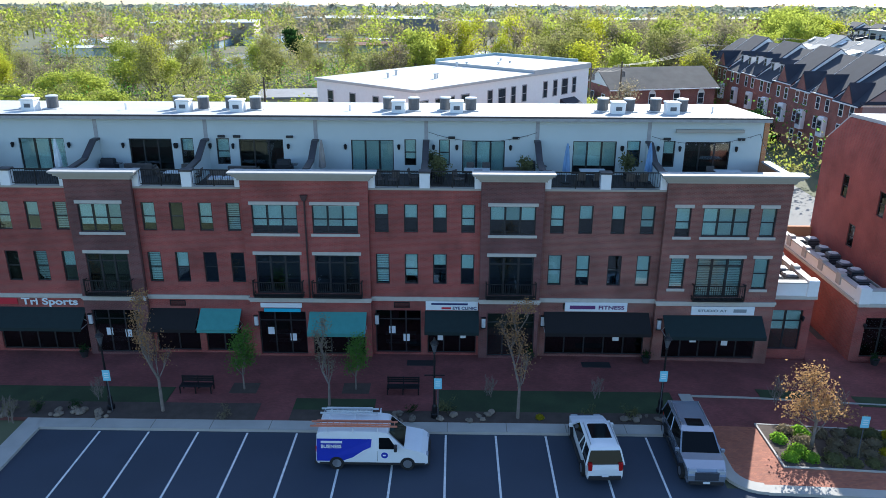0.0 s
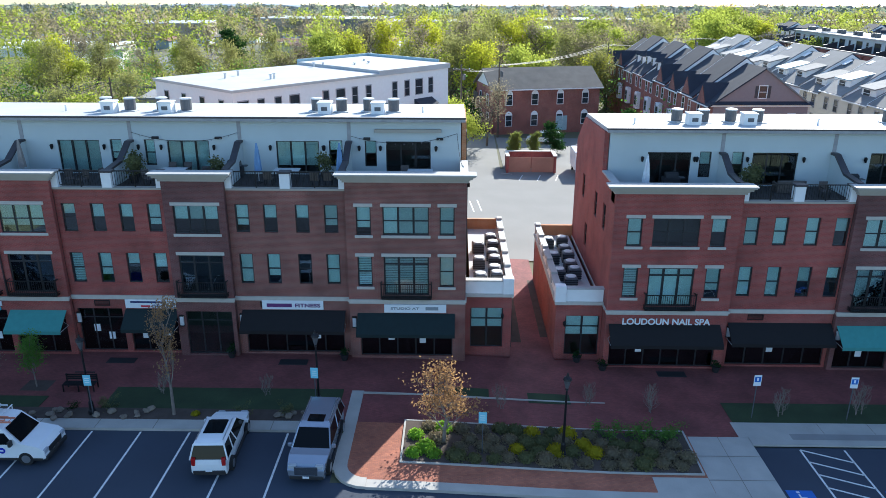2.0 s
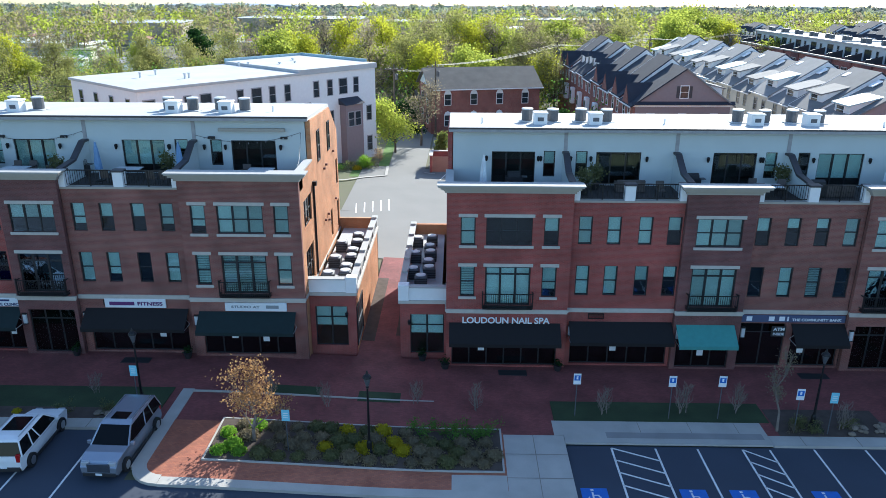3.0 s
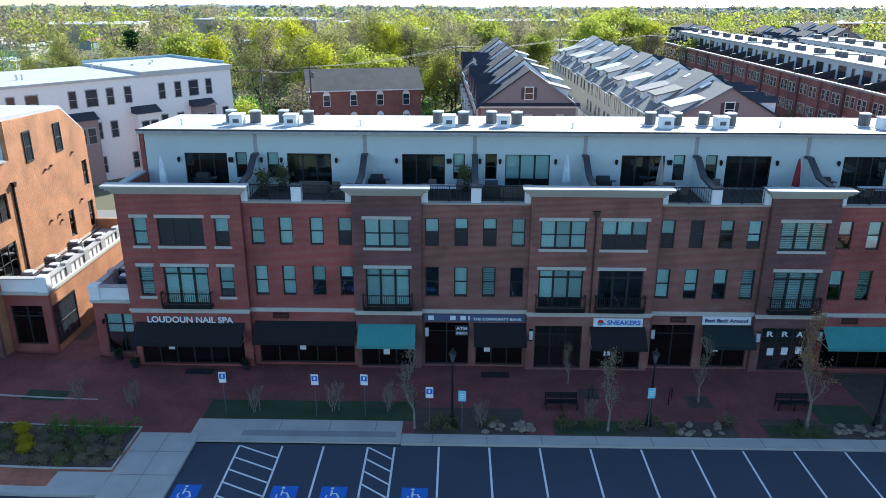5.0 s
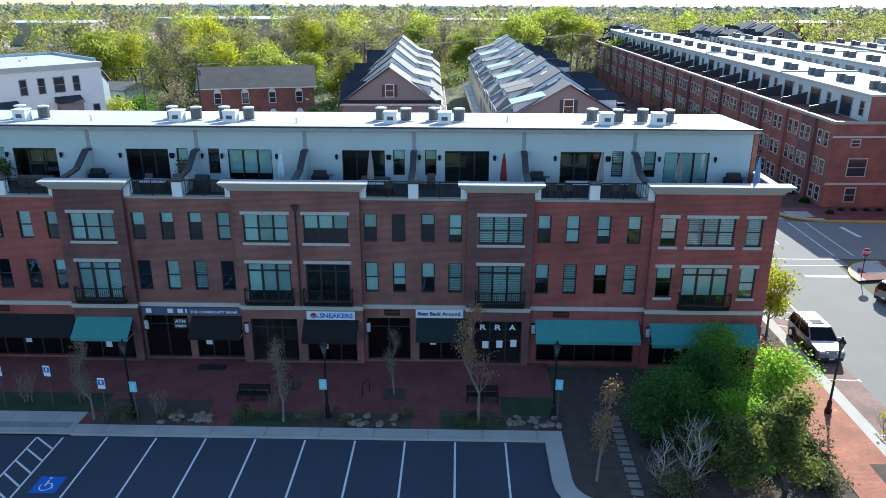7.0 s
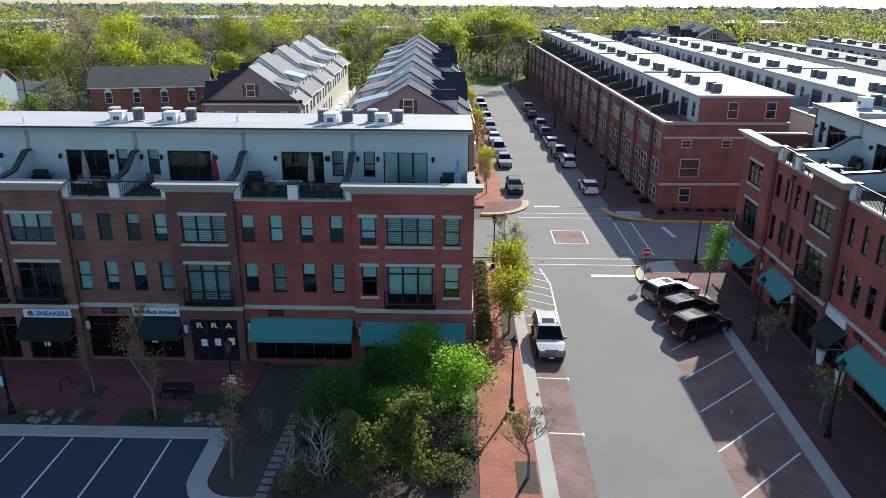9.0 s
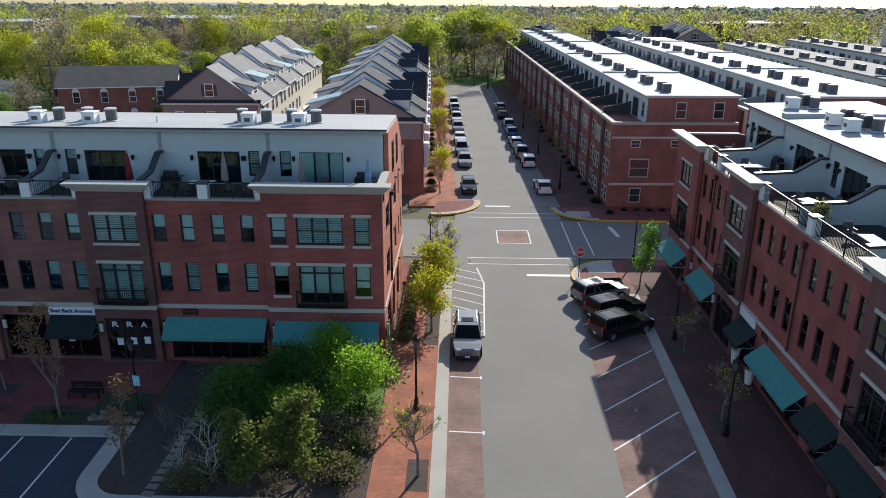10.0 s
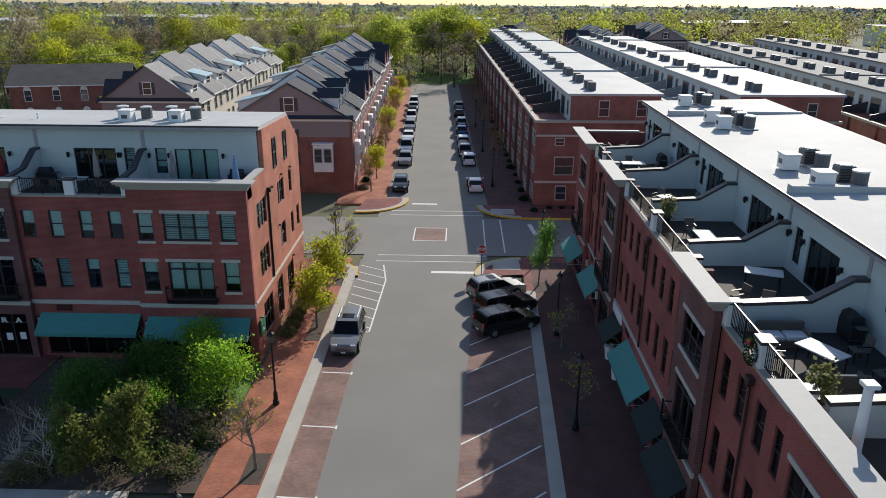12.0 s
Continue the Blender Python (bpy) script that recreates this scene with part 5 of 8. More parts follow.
KINDS = {
    "lime_a": ((11, 14, 0.2, 0.22, 0.55, 0.15, "leaf_lime", 4940, 0.22, 0.86), {}, "tall tree in fresh yellow-green spring leaf"),
    "lime_b": ((12, 12, 0.18, 0.2, 0.6, 0.1, "leaf_lime", 4560, 0.21, 0.92), {}, "broad tree in bright yellow-green leaf"),
    "lime_c": ((13, 15, 0.25, 0.24, 0.5, 0.25, "leaf_yellow", 3800, 0.20, 0.80), {}, "tall tree with thin yellow-green young leaf"),
    "green_a": ((14, 11, 0.15, 0.2, 0.6, 0.1, "leaf_green", 4940, 0.21, 0.80), {}, "mid-green leafy woodland tree"),
    "olive_a": ((15, 14, 0.2, 0.22, 0.55, 0.2, "leaf_olive", 3230, 0.17, 0.92), {}, "tall budding tree with olive haze of leaf"),
    "olive_b": ((16, 12, 0.2, 0.2, 0.55, 0.2, "leaf_olive", 2470, 0.17, 0.92), {}, "budding tree with sparse olive leaf"),
    "brown_a": ((17, 14, 0.2, 0.2, 0.55, 0.25, "leaf_brown", 1500, 0.16, 0.7), {"kids": 3}, "bare grey-brown tree with fine twigs"),
    "brown_b": ((18, 12, 0.2, 0.18, 0.55, 0.2, "leaf_brown", 1000, 0.15, 0.7), {"kids": 3}, "bare brown tree with dense twigs"),
    "bare_a": ((19, 15, 0.25, 0.24, 0.5, 0.2, None, 0, 0, 0), {"kids": 3, "bark": "bark"}, "tall leafless tree with dark limbs"),
    "pine": ((20, 11, 0.1, 0.2, 0.6, -0.15, "leaf_dark", 3000, 0.24, 0.5), {"limb": 0.3}, "dark green spreading conifer tree"),
    "street_a": ((21, 9.2, 0.22, 0.085, 0.16, 1.3, "leaf_rust", 1700, 0.055, 0.2), {"limb": 0.2, "bark": "bark", "kids": 2}, "slender columnar street tree with rusty young leaf"),
    "street_b": ((22, 6.7, 0.2, 0.07, 0.16, 1.3, "leaf_brown", 900, 0.05, 0.2), {"limb": 0.2, "bark": "bark", "kids": 2}, "slender budding street tree with upright twigs"),
    "street_c": ((23, 6.5, 0.2, 0.07, 0.16, 1.3, "leaf_rust", 1200, 0.055, 0.2), {"limb": 0.2, "bark": "bark", "kids": 2}, "slender upright street tree with golden tip"),
    "street_green": ((24, 4.7, 0.2, 0.05, 0.2, 1.1, "leaf_green", 2600, 0.06, 0.26), {"limb": 0.24, "bark": "bark", "kids": 2}, "small upright street tree in green leaf"),
    "plaza": ((25, 5.0, 0.16, 0.1, 0.65, 0.05, "leaf_rust", 2600, 0.07, 0.25), {"limb": 0.42, "bark": "bark"}, "spreading small tree with pinkish-bronze leaf"),
    "garden": ((26, 5.6, 0.1, 0.1, 0.6, 0.0, "leaf_shrub_shaded", 9000, 0.10, 0.5), {"limb": 0.5, "stems": 3}, "large multi-stemmed green shrub tree"),
    "garden_lime": ((27, 4.6, 0.1, 0.08, 0.6, 0.0, "leaf_fresh", 5200, 0.085, 0.42), {"limb": 0.45, "stems": 2}, "fresh bright green small tree"),
    "budding": ((28, 5.4, 0.25, 0.08, 0.5, 0.3, "leaf_yellow", 130, 0.1, 0.25), {"limb": 0.36, "bark": "bark", "kids": 3}, "bare street tree with a few yellow leaves"),
    "lime_street": ((29, 6.0, 0.2, 0.09, 0.5, 0.3, "leaf_yellow", 2600, 0.12, 0.35), {"limb": 0.36, "bark": "bark"}, "street tree in bright yellow-green leaf"),
    "tan_street": ((30, 6.5, 0.25, 0.09, 0.45, 0.4, "leaf_rust", 700, 0.09, 0.3), {"limb": 0.34, "bark": "bark", "kids": 3}, "bare tan street tree with budding twigs"),
    "bare_shrub": ((31, 2.6, 0.12, 0.035, 0.4, 0.6, None, 0, 0, 0), {"limb": 0.4, "stems": 3, "kids": 1, "levels": 3, "bark": "bark"}, "bare grey-brown shrub with forked stems"),
    "bare_stem": ((31, 4.3, 0.08, 0.05, 0.5, 0.4, None, 0, 0, 0), {"limb": 0.5, "stems": 2, "kids": 1, "levels": 2, "bark": "bark_pale"}, "bare pale grey shrub with forked stems"),
    "cypress": ((32, 3.4, 0.05, 0.08, 0.4, 0.5, "leaf_cypress", 5200, 0.06, 0.16), {"limb": 0.32}, "conical feathery olive-green evergreen"),
}
# greyed leaf copies for far woods, distance haze mixed into the colour
M["leaf_olive_haze"] = leaf_material("leaf_olive_haze", (0.26, 0.31, 0.24), (0.28, 0.33, 0.25))
M["leaf_brown_haze"] = leaf_material("leaf_brown_haze", (0.26, 0.28, 0.27), (0.26, 0.28, 0.27))
M["bark_pale"] = material("bark_pale", (0.40, 0.36, 0.31), 0.95, noise_scale=4, amount=0.3)
M["leaf_fresh"] = leaf_material("leaf_fresh", (0.18, 0.33, 0.05), (0.32, 0.56, 0.06))
# leaf_green darkened: shade over the garden is put into the leaf colour
M["leaf_shrub_shaded"] = leaf_material("leaf_shrub_shaded", (0.075, 0.16, 0.05), (0.12, 0.26, 0.05))
M["leaf_cypress"] = leaf_material("leaf_cypress", (0.15, 0.19, 0.07), (0.22, 0.26, 0.07))

G = "street trees before the shops"
for kind, x, y, s in (("street_a", -16.2, 35.7, 1.0), ("street_b", -7.0, 36.5, 1.0), ("street_a", 3.6, 35.4, 0.96), ("street_green", -12.3, 38.2, 1.0), ("street_green", -5.7, 38.3, 0.9), ("street_b", 47.2, 35.4, 0.92), ("street_b", 58.0, 35.4, 0.9), ("street_a", 69.0, 35.5, 0.98), ("street_c", 74.8, 30.6, 1.05), ("street_b", 64.0, 38.6, 0.8), ("street_c", -26.5, 34.6, 0.9), ("street_b", 56.5, 40.6, 0.5)):
    plant(kind, x, y, s, rng.uniform(0, 360), group=G)
plant("plaza", 18.7, 33.2, 1.0, 40)
for x, y, s in ((-20.3, 37.0, 0.75), (2.2, 37.6, 0.7), (8.4, 37.6, 0.7), (18.6, 37.4, 0.85), (21.8, 37.0, 0.8), (27.0, 37.6, 0.8), (30.6, 37.3, 0.9), (38.0, 37.0, 0.9), (42.6, 37.2, 1.0), (45.6, 37.2, 0.95), (50.8, 35.6, 0.9), (57.3, 36.6, 0.7), (75.5, 34.4, 0.9), (-24, 34.5, 0.8)):
    plant("bare_shrub", x, y, s * 0.9, rng.uniform(0, 360), group="bare young shrubs in the beds", name="shrub")
for kind, x, y, s in (("garden", 79.2, 35.2, 0.78), ("garden", 82.0, 37.2, 0.78), ("garden_lime", 86.0, 37.2, 1.0), ("garden_lime", 82.6, 34.2, 0.75), ("garden", 80.9, 33.8, 0.5), ("cypress", 81.4, 29.8, 1.5), ("cypress", 84.0, 30.2, 1.75), ("bare_stem", 79.0, 30.2, 1.15), ("bare_stem", 77.9, 30.6, 0.8), ("cypress", 79.9, 31.8, 0.8), ("bare_shrub", 84.2, 34.2, 1.0), ("bare_shrub", 80.5, 32.6, 1.1), ("garden_lime", 84.0, 41.0, 0.9)):
    plant(kind, x, y, s, rng.uniform(0, 360), group="garden planting", name="shrub" if kind.startswith("bare") else "tree")
for kind, x, y, s in (("budding", 89.75, 30.95, 1.0), ("lime_street", 89.8, 47.6, 0.9), ("lime_street", 89.9, 52.0, 1.0), ("budding", 90.2, 57.5, 1.2), ("street_green", 106.6, 56.2, 1.35), ("budding", 106.9, 36.5, 0.75), ("budding", 107.1, 45.0, 0.75)):
    plant(kind, x, y, s, rng.uniform(0, 360), group="street trees")
for k in range(15):
    plant(("tan_street", "lime_street", "budding", "tan_street")[k % 4], 89.6 + rng.uniform(-0.3, 0.3) - 0.0367 * (5 + 6.2 * k), 85 + 6.2 * k, rng.uniform(0.75, 1.0), rng.uniform(0, 360), group="street trees")
    if k % 2:
        plant("tan_street", 105.6 - 0.0367 * (12 + 6.2 * k), 92 + 6.2 * k, rng.uniform(0.6, 0.9), rng.uniform(0, 360), group="street trees")
fr = random.Random(3)


def wood(n, x0, x1, y0, y1, kinds, s0=0.7, s1=1.15, clear=()):
    for k in range(n):
        x, y = fr.uniform(x0, x1), fr.uniform(y0, y1)
        if any(a < x < b and c < y < d for a, b, c, d in clear):
            continue
        plant(fr.choice(kinds), x, y, fr.uniform(s0, s1), fr.uniform(0, 360), group="woodland trees", z=gz(x) - 0.1, sz=fr.uniform(0.85, 1.1))


MIX = ["lime_a", "lime_b", "lime_c", "olive_a", "olive_b", "brown_a", "brown_b", "brown_b", "olive_a", "brown_a", "bare_a", "brown_a"]
BRIGHT = ["lime_a", "lime_b", "lime_c", "lime_a", "olive_a"]
CLEAR = ((-34, -12, 112, 134), (-12, 6, 122, 148), (-20, 25, 76, 122), (22, 47, 108, 138), (50, 67, 95, 160), (70, 108, 75, 170), (10, 40, 60, 112))
wood(34, -72, -22, 84, 118, ["green_a", "lime_b", "lime_a", "olive_b"], 0.55, 0.8, CLEAR)
wood(56, -125, -12, 116, 190, MIX + BRIGHT, 0.6, 1.0, CLEAR)
wood(58, -15, 62, 140, 190, MIX + BRIGHT, 0.8, 1.2, CLEAR)
wood(44, 5, 125, 178, 232, BRIGHT + MIX, 0.95, 1.35, CLEAR)
plant("pine", 33.6, 108.0, 0.55, 0, z=0)
plant("pine", 46.5, 112, 0.7, 30, z=0)
plant("pine", 22.0, 118, 0.7, 30, z=0.2)
plant("pine", -48, 230, 1.3, 30, z=0.2)
for x, y, s in ((89, 214, 1.35), (95, 221, 1.45), (101, 216, 1.25), (83, 196, 1.1), (93, 228, 1.4)):
    plant("lime_a", x, y, s, x * 7, z=-0.1, group="woodland trees")
plant("lime_b", 20.5, 106, 0.75, 10, z=0.2)
plant("brown_a", 24, 112, 0.8, 10, z=0.2)

# far woods to the horizon, as one mass of clumps per belt
def woods(seed, n, y0, y1, half, mat, label, h=9):
    rg = random.Random(seed)
    mb = MB()
    for k in range(n):
        y = y0 + (y1 - y0) * rg.random() ** 1.4
        x = 60 + rg.uniform(-half, half) * (0.35 + 0.65 * y / y1)
        s = rg.uniform(0.6, 1.3)
        for j in range(3):
            c = (x + rg.uniform(-3, 3), y + rg.uniform(-3, 3), h * s * rg.uniform(0.4, 0.75) - fall(y))
            mb.blob(c, (7 * s, 4 * s, h * 0.36 * s), rg, 6, 5, 0.4)
    return tagged(part("woods", mb, mat), label, "woods", "", "stuff")


def far_trees(seed, n, x0, x1, y0, y1, mat, label, per=200, size=0.34):
    """Distant trees, each a trunk and a loose cloud of leaf clumps, joined."""
    rg = random.Random(seed)
    mb = MB()
    for k in range(n):
        y = y0 + (y1 - y0) * rg.random() ** 1.2
        x = 60 + (rg.uniform(x0, x1) - 60) * (0.4 + 0.6 * y / y1)
        s = rg.uniform(0.7, 1.35)
        z = gz(x) - fall(y) - 0.3
        mb.tube((x, y, z), (x, y, z + 5 * s), 0.25 * s, 0.12 * s, 5, caps=False)
        tips = [Vector((x + rg.gauss(0, 2.0 * s), y + rg.gauss(0, 2.0 * s), z + s * rg.uniform(4, 11))) for q in range(9)]
        leaf_cloud(mb, tips, rg, per, size * s * (1 + y / 900), 1.0 * s)
    return tagged(part("woods", mb, M[mat]), label, "woods", "", "stuff")


def understory(seed, n, x0, x1, y0, y1, mat, label, clear):
    """Undergrowth and saplings between the trees, joined."""
    rg = random.Random(seed)
    mb = MB()
    for k in range(n):
        x, y = rg.uniform(x0, x1), rg.uniform(y0, y1)
        if any(a - 1 < x < b + 1 and c - 1 < y < d + 1 for a, b, c, d in clear):
            continue
        s = rg.uniform(0.6, 1.6)
        tips = [Vector((x + rg.gauss(0, 1.3 * s), y + rg.gauss(0, 1.3 * s), gz(x) + s * rg.uniform(0.5, 4.6))) for q in range(6)]
        leaf_cloud(mb, tips, rg, 100, 0.22, 0.75 * s)
    return tagged(part("undergrowth", mb, M[mat]), label, "undergrowth", "", "stuff")


for k, (mat, lab) in enumerate((("leaf_olive", "olive undergrowth between the woodland trees"), ("leaf_brown", "brown leafless undergrowth between the trees"), ("leaf_lime", "fresh green saplings between the trees"), ("leaf_green", "green thickets between the trees"))):
    understory(70 + k, (400, 240, 520, 330)[k], -135, 64, 82, 215, mat, lab, CLEAR)
    understory(80 + k, (50, 60, 40, 20)[k], 60, 135, 172, 240, mat, lab, CLEAR + ((106, 126, 78, 204), (91, 103, 60, 186)))
far_trees(41, 210, -330, 380, 232, 480, "leaf_olive", "distant olive budding trees among the houses")
far_trees(42, 170, -330, 380, 232, 480, "leaf_lime", "distant yellow-green spring trees")
far_trees(43, 170, -330, 380, 225, 480, "leaf_brown", "distant bare brown trees")
far_trees(45, 420, -480, 560, 440, 1000, "leaf_olive_haze", "hazy far spring woods", 110, 0.6)
far_trees(46, 420, -480, 560, 440, 1000, "leaf_brown_haze", "hazy far bare woods", 110, 0.6)
woods(44, 1100, 900, 2700, 2000, M["leaf_far_haze"], "hazy blue-green woods at the horizon", 8)
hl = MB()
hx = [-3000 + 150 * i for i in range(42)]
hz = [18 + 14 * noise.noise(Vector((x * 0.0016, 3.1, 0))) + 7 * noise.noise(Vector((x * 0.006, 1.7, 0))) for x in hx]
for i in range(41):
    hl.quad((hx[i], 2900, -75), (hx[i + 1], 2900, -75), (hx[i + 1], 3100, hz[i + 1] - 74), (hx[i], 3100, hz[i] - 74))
setting("backdrop", hl, M["hill_haze"], "low hazy blue-grey ridge at the horizon")


# ---- vehicles ----
def side_loft(mb, poly, hw, nose=0.0):
    """A body from its side outline (x, z); hw(z) is the half width at a height; nose narrows both ends in plan."""
    n, k = len(poly), len(mb.v)
    a, b = min(x for x, z in poly), max(x for x, z in poly)
    ends = lambda x: 1 - nose * max(0.0, abs(2 * (x - a) / (b - a) - 1) - 0.6) ** 2 / 0.16
    mb.v += [(x, -hw(z) * ends(x), z) for x, z in poly] + [(x, hw(z) * ends(x), z) for x, z in poly]
    for i in range(n):
        j = (i + 1) % n
        mb.f.append((k + i, k + j, k + n + j, k + n + i))
    mb.f.append(tuple(k + n - 1 - i for i in range(n)))
    mb.f.append(tuple(k + n + i for i in range(n)))
    return mb


def paint(name, c, metal=0.0, rough=0.25):
    if name not in M:
        M[name] = material(name, c, rough, metal, noise_scale=1.5, amount=0.04)
    return M[name]


M["car_glass"] = material("car_glass", (0.006, 0.007, 0.008), 0.08, spec=0.2, amount=0.04)
paint("tyre", (0.015, 0.015, 0.016), 0, 0.9)
paint("rim", (0.45, 0.46, 0.48), 0.8, 0.3)
paint("lamp_red", (0.35, 0.01, 0.01), 0, 0.2)
paint("lamp_clear", (0.4, 0.42, 0.45), 0, 0.1)
paint("chrome", (0.3, 0.31, 0.33), 0.9, 0.25)
paint("plastic_black", (0.02, 0.02, 0.022), 0, 0.6)


def wheels(C, xs, w, r):
    key = ("wheel", r)
    if key not in KIT:
        KIT[key] = (MB().tube((0, -0.11, 0), (0, 0.11, 0), r, n=18).mesh("wheel", M["tyre"]), MB().tube((0, -0.115, 0), (0, 0.115, 0), r * 0.62, n=10).mesh("rim", M["rim"]))
    for x in xs:
        for s in (-1, 1):
            wh = at(part("wheel", KIT[key][0], None, C), x, s * (w / 2 - 0.1), r)
            part("rim", KIT[key][1], None, wh)


def suv(m, L, W, H, body, label, roof=None, rails=True, sunroof=True, belt=1.08, hood=0.98, estate=True, group="parked cars", far=False):
    C = thing("car", label, "car", group, "", m)
    r = 0.37
    x0, x1 = -L / 2, L / 2
    hw = lambda z: W / 2 - (0.05 if z < 0.45 else 0.0) - max(0, z - 0.75) * 0.1
    poly = [(x0 + 0.1, 0.26), (x0, 0.45), (x0, 0.85), (x0 + 0.06, belt), (x1 - 1.35, belt), (x1 - 0.75, hood + 0.02), (x1 - 0.2, hood - 0.1), (x1, 0.75), (x1, 0.42), (x1 - 0.12, 0.26)]
    part("body", side_loft(MB(), poly, hw, 0.13), body, C)
    xr0, xr1 = x0 + 0.1, x0 + (0.35 if estate else 0.9)
    xf1, xf0 = x1 - 2.15, x1 - 1.3
    cw = lambda z: W / 2 - 0.06 - (z - belt) / (H - belt) * 0.2
    part("window_glass", side_loft(MB(), [(xr0, belt - 0.01), (xr1, H - 0.06), (xf1, H - 0.06), (xf0, belt - 0.01)], cw), M["car_glass"], C)
    part("roof_panel", side_loft(MB(), [(xr1 - 0.06, H - 0.1), (xr1 + 0.05, H - 0.01), (xr1 + 0.4, H + 0.02), (xf1 - 0.4, H + 0.015), (xf1 + 0.05, H - 0.07), (xf1 - 0.02, H - 0.1)], lambda z: W / 2 - 0.2 - max(0, z - H + 0.06) * 1.1), roof or body, C)
    for s in (-1, 1):
        for xb, xt in () if far else ((xr0, xr1), (xr0 + 1.0, xr1 + 0.85), ((xr0 + xf0) / 2, (xr1 + xf1) / 2), (xf0, xf1)):
            part("pillar", MB().tube((xb, s * cw(belt), belt - 0.02), (xt, s * cw(H - 0.06), H - 0.07), 0.045, n=5), body, C)
        part("mirror", MB().bevel_box(xf0 - 0.25, xf0 - 0.1, *sorted((s * (W / 2 - 0.03), s * (W / 2 + 0.18))), belt - 0.02, belt + 0.16, 0.03), body, C)
        part("headlight", MB().bevel_box(x1 - 0.25, x1 - 0.02, *sorted((s * (W / 2 - 0.55), s * (W / 2 - 0.17))), hood - 0.28, hood - 0.1, 0.03), M["lamp_clear"], C)
        part("taillight", MB().bevel_box(x0 - 0.012, x0 + 0.15, *sorted((s * (W / 2 - 0.34), s * (W / 2 - 0.14))), 0.8, belt + 0.12, 0.02), M["lamp_red"], C)
        if rails:
            part("roof_rail", MB().tube((xr1 + 0.2, s * (W / 2 - 0.32), H + 0.06), (xf1 - 0.3, s * (W / 2 - 0.32), H + 0.06), 0.022, n=5), M["rim"], C)
        if far:
            continue
        part("sill_trim", MB().box(x0 + 0.9, x1 - 0.9, *sorted((s * (W / 2 - 0.05), s * (W / 2 + 0.01))), 0.27, 0.4), M["plastic_black"], C)
    if far:
        wheels(C, (x0 + 0.85, x1 - 0.9), W, r)
        return C
    part("grille", MB().bevel_box(x1 - 0.05, x1 + 0.012, -W * 0.28, W * 0.28, 0.5, hood - 0.16, 0.02), M["chrome"], C)
    part("bumper", MB().bevel_box(x1 - 0.1, x1 + 0.04, -W * 0.4, W * 0.4, 0.28, 0.46, 0.03), M["plastic_black"], C)
    part("bumper", MB().bevel_box(x0 - 0.05, x0 + 0.1, -W * 0.4, W * 0.4, 0.3, 0.52, 0.03), M["plastic_black"], C)
    for x in (x1 + 0.041, x0 - 0.052):
        part("number_plate", MB().box(min(x, x + 0.01), max(x, x + 0.01), -0.16, 0.16, 0.48 if x < 0 else 0.34, 0.62 if x < 0 else 0.46), M["sign_white"], C)
    if sunroof:
        part("sunroof", MB().box(xf1 - 1.0, xf1 - 0.35, -0.42, 0.42, H + 0.018, H + 0.026), M["car_glass"], C)
    wheels(C, (x0 + 0.85, x1 - 0.9), W, r)
    return C


paint("p_white", (0.78, 0.79, 0.8))
paint("p_grey", (0.33, 0.36, 0.42), 0.55, 0.25)
paint("p_silver", (0.27, 0.28, 0.29), 0.6, 0.35)
paint("p_black", (0.02, 0.02, 0.022), 0.0, 0.12)
paint("p_blue", (0.05, 0.12, 0.3), 0.3)
paint("p_red", (0.35, 0.02, 0.02))
paint("van_blue", (0.03, 0.045, 0.42))

c = suv(pose(7.25, 32.35, 0.6, 0, 0, 92), 4.9, 1.95, 1.85, M["p_white"], "white estate car with black glass roof panels", estate=True)
part("glass_roof", MB().box(-1.3, -0.1, -0.5, 0.5, 1.872, 1.88), M["car_glass"], c)
suv(pose(12.2, 32.3, 0.6, 0, 0, -92), 5.3, 2.05, 1.9, M["p_grey"], "large dark grey off-roader with chrome grille", belt=1.15, hood=1.12)
suv(pose(92.35, 45.8, 0.0, 0, 0, -90), 4.9, 1.95, 1.78, M["p_silver"], "silver estate car with roof bars parked at the kerb")
suv(pose(103.05, 54.3, 0.0, 0, 0, 26), 4.6, 1.9, 1.68, M["p_silver"], "silver-grey compact off-roader in an angled bay")
suv(pose(103.6, 51.2, 0.0, 0, 0, 28), 4.7, 1.9, 1.65, M["p_black"], "glossy black estate car in an angled bay", rails=False)
suv(pose(103.5, 48.2, 0.0, 0, 0, 29), 4.8, 1.95, 1.7, M["p_black"], "black off-roader with pale sunlit roof in an angled bay")
for k, (x, y, cname, lab) in enumerate(((93.05, 86.9, "p_black", "black"), (93.1, 100.7, "p_silver", "silver"), (93.0, 108.5, "p_grey", "dark grey"), (93.0, 116.7, "p_white", "white"), (93.0, 126.1, "p_silver", "silver"), (93.0, 135.3, "p_white", "white"), (93.0, 141.5, "p_black", "black"), (93.1, 146.6, "p_white", "white"), (93.0, 153, "p_white", "white"), (102.1, 87.0, "p_white", "white"), (101.9, 100.8, "p_white", "white"), (101.6, 106.4, "p_silver", "silver"), (101.6, 114.2, "p_white", "white"), (101.7, 121.7, "p_blue", "blue"), (101.9, 129.2, "p_grey", "dark grey"), (101.8, 139.4, "p_black", "black"), (102.1, 148.5, "p_silver", "silver"))):
    suv(VEER @ pose(x, y, 0.0, 0, 0, -90 if x < 97 else 90), 4.6, 1.85, 1.5 + 0.15 * (k % 3), M[cname], lab + " car parked along the far kerb", rails=False, sunroof=False, estate=k % 2 == 0, far=True)
